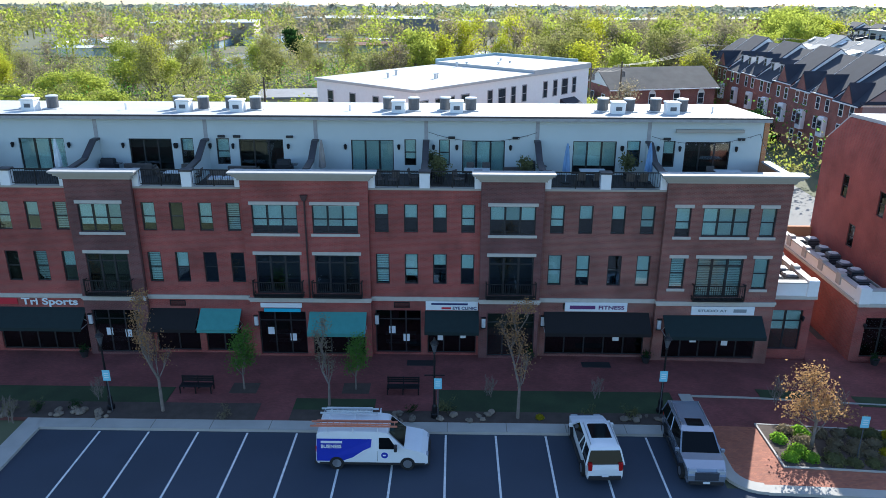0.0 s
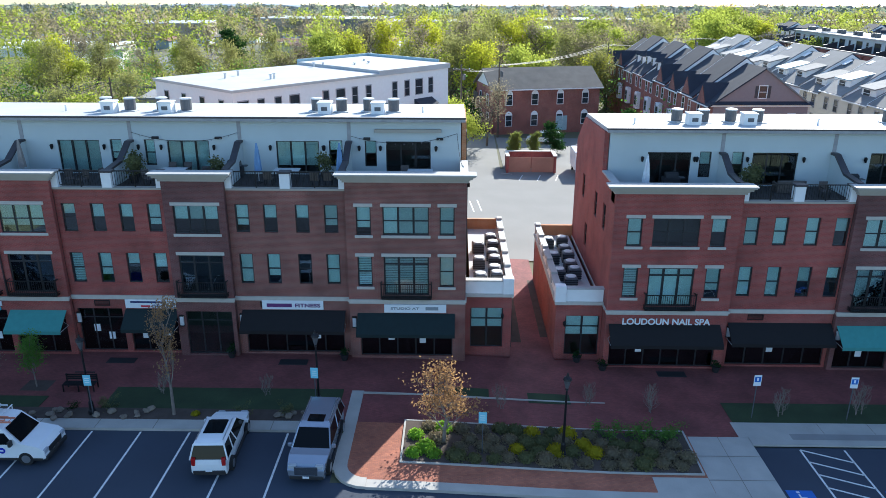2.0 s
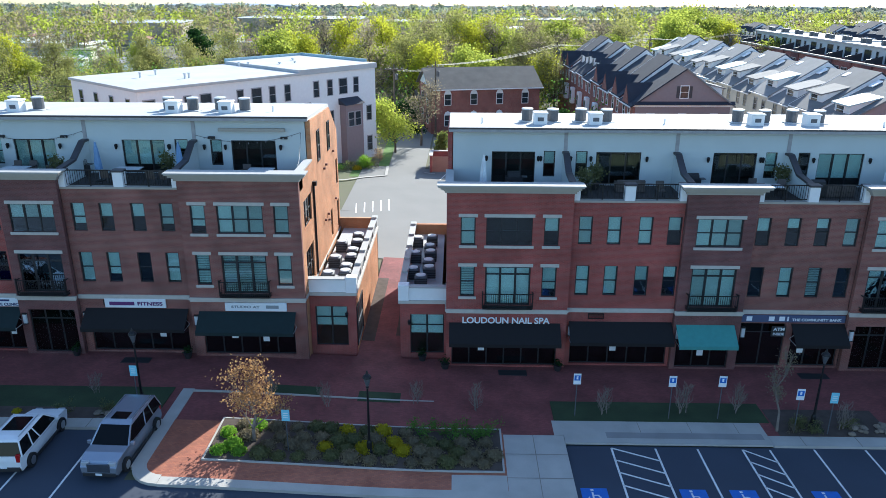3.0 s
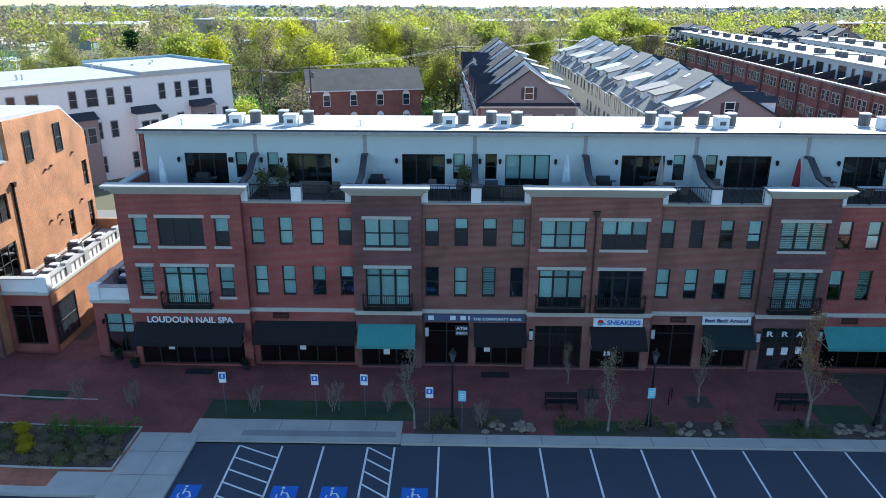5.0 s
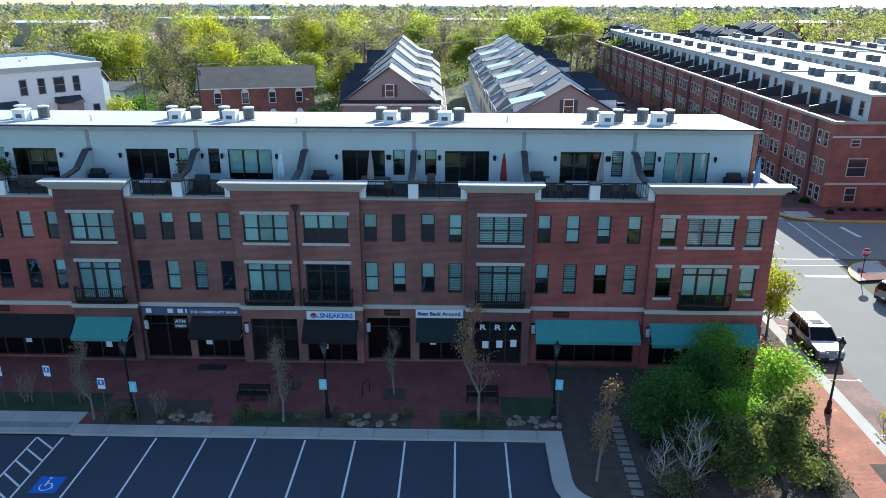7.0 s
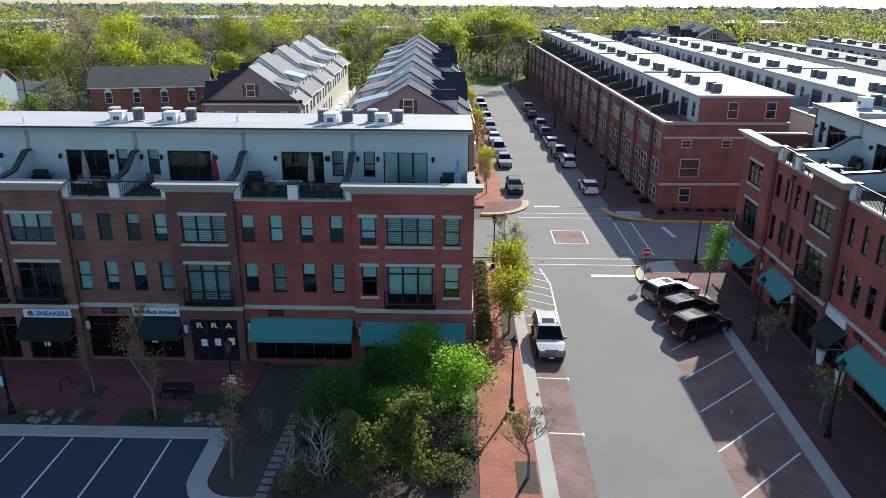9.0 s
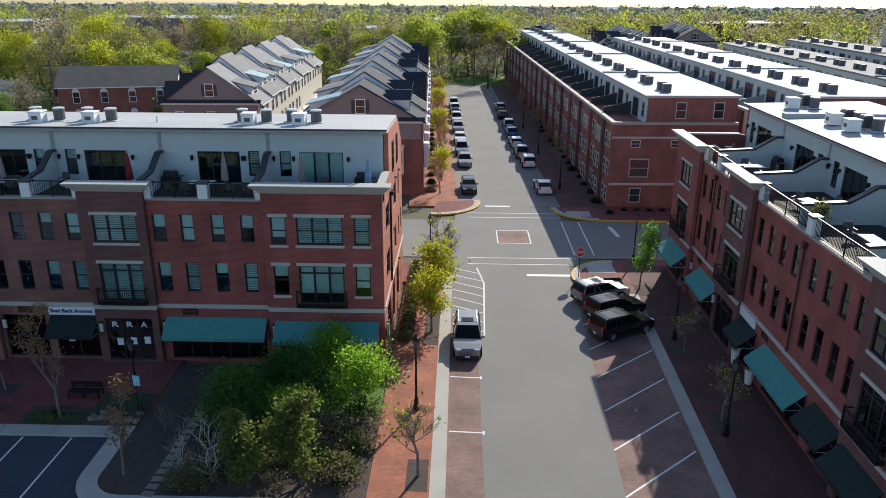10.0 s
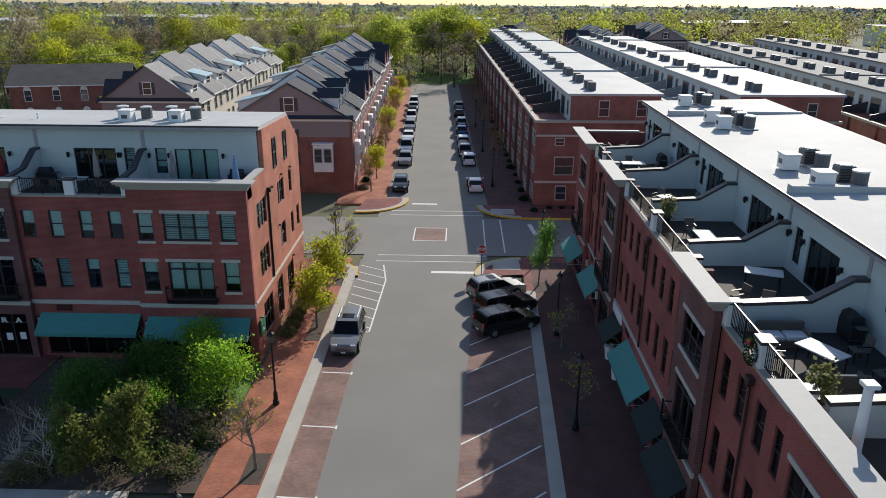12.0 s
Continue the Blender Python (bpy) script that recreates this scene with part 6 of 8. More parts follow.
suv(pose(33.0, 115.0, 0.0, 0, 0, 170), 5.4, 2.0, 1.85, M["p_white"], "white pickup parked in the rear court", rails=False, sunroof=False)
suv(pose(66.8, 112, 0.0, 0, 0, 90), 4.8, 1.9, 1.7, M["p_white"], "white car between the townhouse rows", rails=False, sunroof=False)
suv(pose(69.5, 118, 0.0, 0, 0, 90), 4.8, 1.9, 1.7, M["p_red"], "red car between the townhouse rows", rails=False, sunroof=False)

# service van with ladders
V = thing("van", "white and blue service van with ladders on its roof", "van", "", "", pose(-3.95, 31.85, 0.6))
L, W, H = 5.55, 2.02, 2.1
vh = lambda z: W / 2 - (0.06 if z < 0.4 else 0) - max(0, z - 1.1) * 0.14
part("body", side_loft(MB(), [(-2.7, 0.32), (-2.76, 0.5), (-2.76, 1.0), (-2.7, 1.95), (-2.55, H - 0.03), (-1.5, H), (0.3, H), (0.75, H - 0.08), (1.55, 1.25), (2.45, 1.05), (2.74, 0.82), (2.76, 0.45), (2.65, 0.3)], vh), M["p_white"], V)
for s in (-1, 1):
    y = lambda z: s * (vh(z) + 0.006)
    def panel(pts, name, mat, dy=0.0, lab=""):
        mb = MB()
        mb.quad(*[(x, y(z) + s * dy, z) for x, z in pts])
        mb.quad(*[(x, y(z) + s * (dy - 0.004), z) for x, z in reversed(pts)])
        return part(name, mb, M[mat], V, lab)
    panel([(-2.74, 0.5), (-1.5, 0.5), (-0.95, 0.72), (-0.45, 1.1), (-0.05, 1.3), (0.0, 1.72), (-2.7, 1.72)], "livery_panel", "van_blue", 0, "deep blue livery panel")
    panel([(0.35, 1.2), (1.25, 1.2), (0.85, 1.8), (0.35, 1.8)], "side_window", "car_glass", 0.004)
    part("mirror", MB().bevel_box(1.1, 1.25, *sorted((s * 1.0, s * 1.25)), 1.2, 1.5, 0.03), M["plastic_black"], V)
    part("headlight", MB().bevel_box(2.6, 2.77, *sorted((s * 0.62, s * 0.98)), 0.68, 0.88, 0.02), M["lamp_clear"], V)
    part("taillight", MB().bevel_box(-2.78, -2.7, *sorted((s * 0.86, s * 0.97)), 0.9, 1.3, 0.02), M["lamp_red"], V)
    part("sill_trim", MB().box(-2.6, 2.6, *sorted((s * 0.94, s * 1.015)), 0.3, 0.42), M["plastic_black"], V)
    part("door_seam", MB().box(0.25, 0.27, *sorted((s * 1.0, s * 1.012)), 0.5, 1.1), M["grey_metal"], V)
    lg = MB().tube((0.62, s * 1.005, 0.85), (0.62, s * 1.016, 0.85), 0.17, n=16)
    part("emblem", lg, M["van_blue"], V)
    part("emblem_bar", MB().box(0.54, 0.7, *sorted((s * 1.017, s * 1.021)), 0.81, 0.89), M["p_white"], V)
ws_ = MB()
ws_.quad((0.86, -0.74, 2.0), (0.86, 0.74, 2.0), (1.58, 0.86, 1.28), (1.58, -0.86, 1.28))
part("windscreen", ws_.quad((0.855, -0.74, 1.99), (1.575, -0.86, 1.27), (1.575, 0.86, 1.27), (0.855, 0.74, 1.99)), M["car_glass"], V)
part("grille", MB().bevel_box(2.74, 2.78, -0.6, 0.6, 0.55, 0.85, 0.02), M["plastic_black"], V)
part("bumper", MB().bevel_box(2.6, 2.84, -0.98, 0.98, 0.3, 0.52, 0.04), M["plastic_black"], V)
part("bumper", MB().bevel_box(-2.86, -2.7, -0.98, 0.98, 0.3, 0.5, 0.04), M["plastic_black"], V)
wheels(V, (-1.75, 1.75), W, 0.37)
for x in (-2.2, -0.9, 0.3):
    part("rack_bar", MB().tube((x, -0.95, 2.3), (x, 0.95, 2.3), 0.03, n=6).tube((x, -0.9, 2.0), (x, -0.9, 2.3), 0.025, n=6).tube((x, 0.9, 2.0), (x, 0.9, 2.3), 0.025, n=6), M["p_white"], V)
paint("ladder_orange", (0.55, 0.2, 0.12), 0, 0.5)
for y, x0, x1, mat in ((-0.62, -3.0, 1.25, "ladder_orange"), (0.55, -2.7, 0.2, "grey_light")):
    ld = thing("ladder", "long extension ladder strapped on a van roof", "ladder", "roof ladders", "", pose(-3.95, 31.85, 0.6))
    for s in (-0.2, 0.2):
        part("rail", MB().box(x0, x1, y + s - 0.02, y + s + 0.02, 2.335, 2.42), M[mat], ld)
    part("rail", MB().box(x0 + 0.3, x1 - 0.3, y - 0.17, y - 0.14, 2.425, 2.5).box(x0 + 0.3, x1 - 0.3, y + 0.14, y + 0.17, 2.425, 2.5), M[mat], ld)
    for k in range(int((x1 - x0) / 0.3)):
        part("rung", MB().tube((x0 + 0.2 + 0.3 * k, y - 0.19, 2.38), (x0 + 0.2 + 0.3 * k, y + 0.19, 2.38), 0.016, n=5), M[mat], ld)

# ---- street furniture ----
lamp_proto = thing("street_lamp", "black cast-iron lamp post with lantern head", "street lamp", "street lamps")
part("base", MB().lathe([(0.2, 0), (0.2, 0.25), (0.14, 0.3), (0.13, 0.75), (0.08, 0.85)], 0, 0, 10), M["black_metal"], lamp_proto)
part("pole", MB().lathe([(0.075, 0.85), (0.05, 3.9), (0.09, 3.95), (0.05, 4.05)], 0, 0, 8), M["black_metal"], lamp_proto)
part("lantern", MB().lathe([(0.08, 4.05), (0.19, 4.5), (0.2, 4.52)], 0, 0, 8), M["grey_metal"], lamp_proto)
part("cap", MB().lathe([(0.24, 4.52), (0.2, 4.62), (0.08, 4.72), (0.03, 4.9)], 0, 0, 8), M["black_metal"], lamp_proto)
first = True
for x, y in ((-1.0, 35.4), (11.6, 36.2), (-19.2, 35.9), (24.9, 32.6), (49.3, 35.8), (60.4, 36.0), (73.3, 36.3), (89.3, 37.2), (106.65, 35.1), (107.0, 47.0), (107.4, 62.2), (89.2, 60.6), (104.0, 88), (103.3, 108), (102.6, 128), (89.1, 22.9)):
    m = pose(x, y, gz(x) + 0.15 if not 63.5 < y < 75 else 0.05)
    if first:
        lamp_proto.matrix_basis = m
        first = False
    else:
        copy_thing(lamp_proto, m)
part("banner_bar", MB().box(-0.55, 0.55, -0.02, 0.02, 2.6, 2.66), M["black_metal"], lamp_proto)


M["sign_cyan"] = material("sign_cyan", (0.25, 0.6, 0.72), 0.5, amount=0.03)


def sign_post(x, y, z0, h, w, ph, face, label, bars=3):
    S = thing("parking_sign", label, "sign", "parking signs", "", pose(x, y, z0, 0, 0, rng.uniform(-6, 6)))
    part("post", MB().tube((0, 0, 0), (0, 0, h), 0.03, n=6), M["grey_metal"], S)
    pl = part("plate", MB().bevel_box(-w / 2, w / 2, -0.045, -0.03, h - ph, h + 0.03, 0.004), M["sign_cyan" if face == "sign_cyan" else "sign_white"], S)
    part("plate_band", MB().box(-w * 0.4, w * 0.4, -0.05, -0.046, h - ph * (0.62 if face == "blue_paint" else 0.9), h - ph * 0.12), M[face], pl)
    if face == "blue_paint":
        part("symbol", MB().box(-0.05, 0.05, -0.054, -0.051, h - ph * 0.5, h - ph * 0.2), M["sign_white"], pl)
    for k in range(bars):
        part("text_bar", MB().box(-w * 0.3, w * 0.3, -0.055, -0.0505, h - ph * (0.28 + 0.2 * k) - 0.02, h - ph * (0.28 + 0.2 * k) + 0.02), M["sign_white" if face != "blue_paint" else "blue_paint"], pl) if face != "blue_paint" else None
    return S


for x, y, h in ((-19.0, 35.6, 2.6), (-0.8, 35.1, 2.6), (11.5, 35.9, 2.75), (20.7, 32.4, 2.5), (49.85, 35.15, 2.6), (60.3, 35.7, 2.6), (73.5, 36.0, 2.6)):
    sign_post(x, y, gz(x) + 0.15, h, 0.42, 0.62, "sign_cyan", "pale blue parking notice on a grey post")
for x, y in ((36.2, 36.65), (41.5, 36.5), (44.3, 36.55), (48.05, 35.25)):
    sign_post(x, y, gz(x) + 0.15, 2.75, 0.42, 0.65, "blue_paint", "blue and white accessible parking sign on a post")

bench = thing("bench", "dark metal slatted bench on the brick pavement", "bench", "benches")
for k in range(4):
    part("seat_slat", MB().bevel_box(-0.95, 0.95, -0.3 + 0.14 * k, -0.19 + 0.14 * k, 0.42, 0.46, 0.01), M["black_metal"], bench)
for k in range(3):
    part("back_slat", MB().bevel_box(-0.95, 0.95, 0.27, 0.31, 0.52 + 0.13 * k, 0.62 + 0.13 * k, 0.01), M["black_metal"], bench)
for s in (-0.9, 0, 0.9):
    part("leg", MB().box(s - 0.03, s + 0.03, -0.3, -0.24, 0, 0.42), M["black_metal"], bench)
    part("leg", MB().box(s - 0.03, s + 0.03, 0.26, 0.32, 0, 0.9), M["black_metal"], bench)
bench.matrix_basis = pose(-15.0, 37.9, 0.75)
for x, y, rz in ((-2.9, 38.0, 0), (55.7, 37.8, 0), (69.3, 38.0, 0)):
    copy_thing(bench, pose(x, y, gz(x) + 0.15, 0, 0, rz))
for x, y in ((62.3, 38.6), (57.6, 38.8)):
    R = thing("bike_rack", "black hooped bicycle rack", "bike rack", "bike racks", "", pose(x, y, gz(x) + 0.15, 0, 0, 60))
    pts = [(-0.35, 0, 0), (-0.35, 0, 0.7), (-0.2, 0, 0.88), (0.2, 0, 0.88), (0.35, 0, 0.7), (0.35, 0, 0)]
    mb = MB()
    for a, b in zip(pts, pts[1:]):
        mb.tube(a, b, 0.03, n=6)
    part("hoop", mb, M["black_metal"], R)

S = thing("stop_sign", "red octagonal stop sign on a post at the junction", "sign", "", "", pose(101.95, 58.5, 0.15))
part("post", MB().tube((0, 0, 0), (0, 0, 2.3), 0.035, n=6), M["black_metal"], S)
oc = [(0.42 * math.cos(math.pi / 8 + k * math.pi / 4), 2.3 + 0.42 * math.sin(math.pi / 8 + k * math.pi / 4)) for k in range(8)]
M["stop_red"] = material("stop_red", (0.5, 0.015, 0.03), 0.4, amount=0.05)
plate = part("plate", MB().prism(oc, "y", -0.05, -0.036), M["sign_white"], S)
part("plate_face", MB().prism([(x * 0.92, 2.3 + (z - 2.3) * 0.92) for x, z in oc], "y", -0.055, -0.051), M["stop_red"], plate)


def text(parent, s, x, y, z, size, mat, width=None, rz=0, name="lettering", m=None):
    cu = bpy.data.curves.new(name, "FONT")
    cu.body, cu.size, cu.align_x, cu.align_y, cu.extrude, cu.offset = s, size, "CENTER", "CENTER", 0.01, size * 0.025
    cu.materials.append(M[mat])
    ob = new(name, cu)
    ob.parent = parent
    ob.matrix_basis = m if m is not None else pose(x, y, z, 90, 0, rz)
    if width:
        bpy.context.view_layer.update()
        w = ob.dimensions.x
        if w > 0:
            ob.matrix_basis = ob.matrix_basis @ Matrix.Diagonal((width / w, 1, 1, 1))
    return ob


text(plate, "STOP", 0, -0.068, 2.3, 0.34, "sign_white", 0.62)
text(V, "BUSINESS", -2.0, -(vh(1.3) + 0.025), 1.32, 0.26, "p_white", 1.0)
part("name_bar", MB().box(-2.5, -1.45, -(vh(1.5) + 0.03), -(vh(1.5) + 0.01), 1.5, 1.62), M["p_white"], V)

# ---- beds, plants, rocks ----
def bed(name, x0, x1, y0, y1, mat, label, dz=0.17):
    mb = MB()
    sheet(mb, x0, x1, y0, y1, dz, 0.05)
    return tagged(part(name, mb, M[mat]), label, "planting bed", "", "structure")


for x0, x1, y1 in ((-60, -10.9, 36.6), (-9.0, 12.6, 36.0), (47.2, 53.4, 37.6), (55.0, 65.2, 36.4), (66.8, 73.5, 36.8)):
    bed("planting_bed", x0, x1, 34.92, y1, "mulch", "dark bark-mulched planting bed behind the kerb")
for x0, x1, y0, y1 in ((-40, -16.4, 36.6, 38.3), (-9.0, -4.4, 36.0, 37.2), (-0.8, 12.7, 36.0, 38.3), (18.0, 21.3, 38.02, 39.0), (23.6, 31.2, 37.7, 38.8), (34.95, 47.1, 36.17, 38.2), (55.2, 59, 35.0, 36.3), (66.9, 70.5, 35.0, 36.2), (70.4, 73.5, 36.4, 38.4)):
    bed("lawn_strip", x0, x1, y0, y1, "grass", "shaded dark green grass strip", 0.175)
bed("planting_bed", 16.6, 31.8, 31.4, 35.1, "mulch", "raised mulched bed with rows of clipped shrubs", 0.2)
bed("garden_soil", 73.62, 87.28, 29.0, 42.2, "mulch", "dark garden soil under trees", 0.12)
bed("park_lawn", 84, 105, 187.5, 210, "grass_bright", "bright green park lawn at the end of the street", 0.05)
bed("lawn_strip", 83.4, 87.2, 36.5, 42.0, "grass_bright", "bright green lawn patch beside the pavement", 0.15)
for x, y, a, b in ((-12.3, 38.3, 1.6, 1.2), (-5.7, 38.4, 1.6, 1.2), (64.0, 38.6, 1.4, 1.3), (57.6, 39.4, 1.2, 1.2), (89.7, 31.0, 1.1, 2.6), (89.8, 49.2, 1.0, 7.5), (107.0, 45, 1.5, 1.8), (107.0, 36.4, 1.5, 1.8), (107.0, 55.8, 1.6, 2.2), (89.9, 57.0, 0.9, 3.0)):
    bed("tree_pit", x - a / 2, x + a / 2, y - b / 2, y + b / 2, "mulch", "dark mulched tree pit in the bricks", 0.157)
edge = MB()
for a in ((16.5, 31.9, 31.3, 31.4), (16.5, 31.9, 35.1, 35.2), (16.5, 16.6, 31.4, 35.1), (31.8, 31.9, 31.4, 35.1), (13.9, 28.1, 37.9, 38.0)):
    sheet(edge, *a, 0.215, 0.1)
setting("kerb", edge, M["concrete"], "thin pale concrete edging round the plaza bed")


def bush_mesh(seed, mat, rad, flat, count, leaf):
    rg = random.Random(seed)
    mb = MB()
    for k in range(count):
        d = Vector((rg.gauss(0, 1), rg.gauss(0, 1), abs(rg.gauss(0, 0.8)))).normalized()
        c = Vector((d.x * rad, d.y * rad, d.z * rad * flat)) * rg.uniform(0.75, 1.05)
        a = Vector((rg.uniform(-1, 1), rg.uniform(-1, 1), rg.uniform(-1, 1))).normalized()
        b = a.cross(d).normalized()
        s = leaf * rg.uniform(0.6, 1.3)
        mb.quad(c - a * s, c + b * s * 0.7, c + a * s, c - b * s * 0.7)
    mb.blob((0, 0, rad * 0.2), (rad * 0.72, rad * 0.72, rad * flat * 0.6), rg, 8, 5, 0.12)
    return mb.mesh("shrub", M[mat])


def lump_mesh(seed, mat, count, leaf):
    """A loose, uneven low shrub with gaps."""
    rg = random.Random(seed)
    mb = MB()
    tips = [Vector((rg.gauss(0, 0.38), rg.gauss(0, 0.38), rg.uniform(0.05, 0.75))) for q in range(9)]
    for q in tips[:6]:
        mb.tube((0, 0, 0), q, 0.02, 0.008, 4, caps=False)
    leaf_cloud(mb, tips, rg, count, leaf, 0.16)
    return mb.mesh("shrub", M[mat])


M["leaf_grey"] = leaf_material("leaf_grey", (0.24, 0.21, 0.15), (0.25, 0.22, 0.15))
M["leaf_gold"] = leaf_material("leaf_gold", (0.40, 0.36, 0.03), (0.45, 0.40, 0.03))
M["leaf_sage"] = leaf_material("leaf_sage", (0.16, 0.17, 0.09), (0.17, 0.19, 0.08))
BUSH = {k: bush_mesh(60 + i, mat, 0.5, f, 420, 0.05) for i, (k, mat, f) in enumerate((("grey", "leaf_grey", 0.8), ("gold", "leaf_gold", 0.85), ("green", "leaf_green", 1.0), ("sage", "leaf_sage", 0.8), ("dark", "leaf_dark", 1.0), ("bright", "leaf_fresh", 0.9)))}

for i, (k, mat) in enumerate((("l_grey", "leaf_grey"), ("l_sage", "leaf_sage"), ("l_green", "leaf_green"), ("l_dark", "leaf_dark"), ("l_fresh", "leaf_fresh"))):
    BUSH[k] = lump_mesh(120 + i, mat, 420, 0.055)


def bush(kind, x, y, s, label, group, dz=0.19, sz=1.0):
    ob = tagged(part("shrub", BUSH[kind], None), label, "shrub", group)
    ob.matrix_basis = pose(x, y, gz(x) + dz, 0, 0, rng.uniform(0, 360)) @ Matrix.Diagonal((s, s, s * sz, 1))
    return ob


LAB = {"grey": "rounded grey-brown dormant shrub in the mulch", "gold": "rounded golden-yellow shrub in the mulch", "green": "rounded green shrub in the bed", "sage": "low sage-green shrub in the bed", "dark": "dark green clipped evergreen shrub", "bright": "bright green low shrub in mulch", "l_grey": "twiggy grey-brown garden shrub", "l_sage": "loose sage-green garden shrub", "l_green": "leafy green garden shrub", "l_dark": "dark evergreen low garden shrub", "l_fresh": "fresh green low garden shrub"}
for r, y in enumerate((31.95, 32.75, 33.6, 34.5)):
    for k in range(15):
        x = 17.3 + k * 0.97 + (r % 2) * 0.45
        kind = rng.choice(("grey", "grey", "grey", "sage"))
        if x < 18.9:
            kind = rng.choice(("bright", "gold", "bright", "grey"))
        elif 22.3 < x < 26.6 and 0 < r:
            kind = rng.choice(("gold", "gold", "grey", "sage"))
        elif r == 3 and x > 27:
            kind = "l_green"
        if 18.3 < x < 19.6 and 32.6 < y < 34:
            continue
        bush(kind, x + rng.uniform(-0.15, 0.15), y + rng.uniform(-0.15, 0.15), rng.uniform(0.85, 1.2), LAB[kind], "plaza bed shrubs")
for k in range(34):
    x = rng.choice((rng.uniform(-28, -11.5), rng.uniform(-8, 12), rng.uniform(48, 53), rng.uniform(55.5, 65), rng.uniform(67, 73)))
    kind = rng.choice(("l_sage", "l_grey", "l_dark", "gold" if -1 < x < 6 else "l_sage"))
    bush(kind, x, rng.uniform(35.2, 36.2), rng.uniform(0.45, 0.8), LAB[kind], "kerbside shrubs")
for k in range(50):
    x, y = rng.uniform(78, 87), rng.uniform(29.5, 36.5)
    kind = rng.choice(("l_sage", "l_grey", "l_dark", "l_green", "l_sage", "l_grey"))
    bush(kind, x, y, rng.uniform(0.8, 1.6), LAB[kind], "garden shrubs", 0.12)
for k in range(13):
    bush("sage", 88.0, 46.4 + 1.2 * k, 1.25, "clipped grey-green evergreen hedge bush by the wall", "hedge along the wall", 0.15, 1.15)
for k in range(10):
    bush("dark", 108.2, 77.6 + 0 * k, 0.9, LAB["dark"], "far hedge", 0.15) if k == 0 else bush("dark", 108.6 + 1.4 * k, 78.8, 0.9, LAB["dark"], "far hedge", 0.0)
for k in range(15):
    bush("dark", 107.5 + rng.uniform(-0.3, 0.3) - 0.143 * k, 82 + 3.9 * k, rng.uniform(0.8, 1.3), LAB["dark"], "far hedge", 0.15)
    bush(rng.choice(("dark", "grey")), 88.3 - 0.143 * k, 86 + 3.9 * k, rng.uniform(0.9, 1.4), LAB["dark"], "far hedge", 0.15)

M["rock"] = material("rock", (0.21, 0.17, 0.13), 0.9, noise_scale=3, amount=0.2, spread=0.2)
ROCK = []
for i in range(4):
    rg = random.Random(90 + i)
    ROCK.append(MB().blob((0, 0, 0.1), (0.3, 0.22, 0.17), rg, 7, 4, 0.22).mesh("rock", M["rock"]))
for cx, cy, n, sx in ((-26.5, 35.3, 12, 1.8), (-20.8, 35.3, 16, 1.9), (-4.0, 35.3, 10, 2.2), (0.6, 35.3, 8, 1.6), (10.6, 35.3, 8, 1.2), (52.4, 35.6, 22, 1.4), (62.8, 35.6, 18, 1.6), (72.2, 35.7, 18, 1.5)):
    for k in range(int(n * 1.15)):
        x = cx + rng.uniform(-sx, sx)
        ob = tagged(part("rock", rng.choice(ROCK), None), "rough buff boulder in the planting bed", "rock", "bed boulders")
        ob.matrix_basis = pose(x, cy + rng.uniform(-0.55, 0.55), gz(x) + 0.17, 0, 0, rng.uniform(0, 360)) @ Matrix.Diagonal([rng.uniform(0.45, 0.95)] * 3 + [1])
for k in range(14):
    st = MB().bevel_box(-0.3, 0.3, -0.2, 0.2, 0, 0.05, 0.02)
    tagged(at(part("stepping_stone", st, M["stone_dark"]), 76.6 + 0.015 * k, 28.5 + 0.6 * k, 0.125, rng.uniform(-8, 8)), "flat grey stepping stone in the dark garden", "stepping stone", "garden stepping stones")

# ---- markings ----
def stripe(mb, p, q, w, dz=0.007):
    a, b = Vector((*p, 0)), Vector((*q, 0))
    n = (b - a).normalized().cross(Vector((0, 0, 1))) * (w / 2)
    mb.quad(*[(v.x, v.y, gz(v.x) + dz) for v in (a - n, b - n, b + n, a + n)])
    return mb


def marking(p, q, w, label="white painted road line", mat="line_white", dz=0.009):
    return tagged(part("road_line", stripe(MB(), p, q, w, dz), M[mat]), label, "road marking", "road lines", "structure")


for x0, x1 in ((37.75, 40.1), (44.75, 46.2)):
    for x in (x0, x1):
        marking((x, 28.2), (x, 33.8), 0.11)
    for k in range(5):
        marking((x0, 29.6 + 1.05 * k), (x1, 28.5 + 1.05 * k), 0.11)
marking((42.35, 28.2), (42.35, 33.8), 0.11)
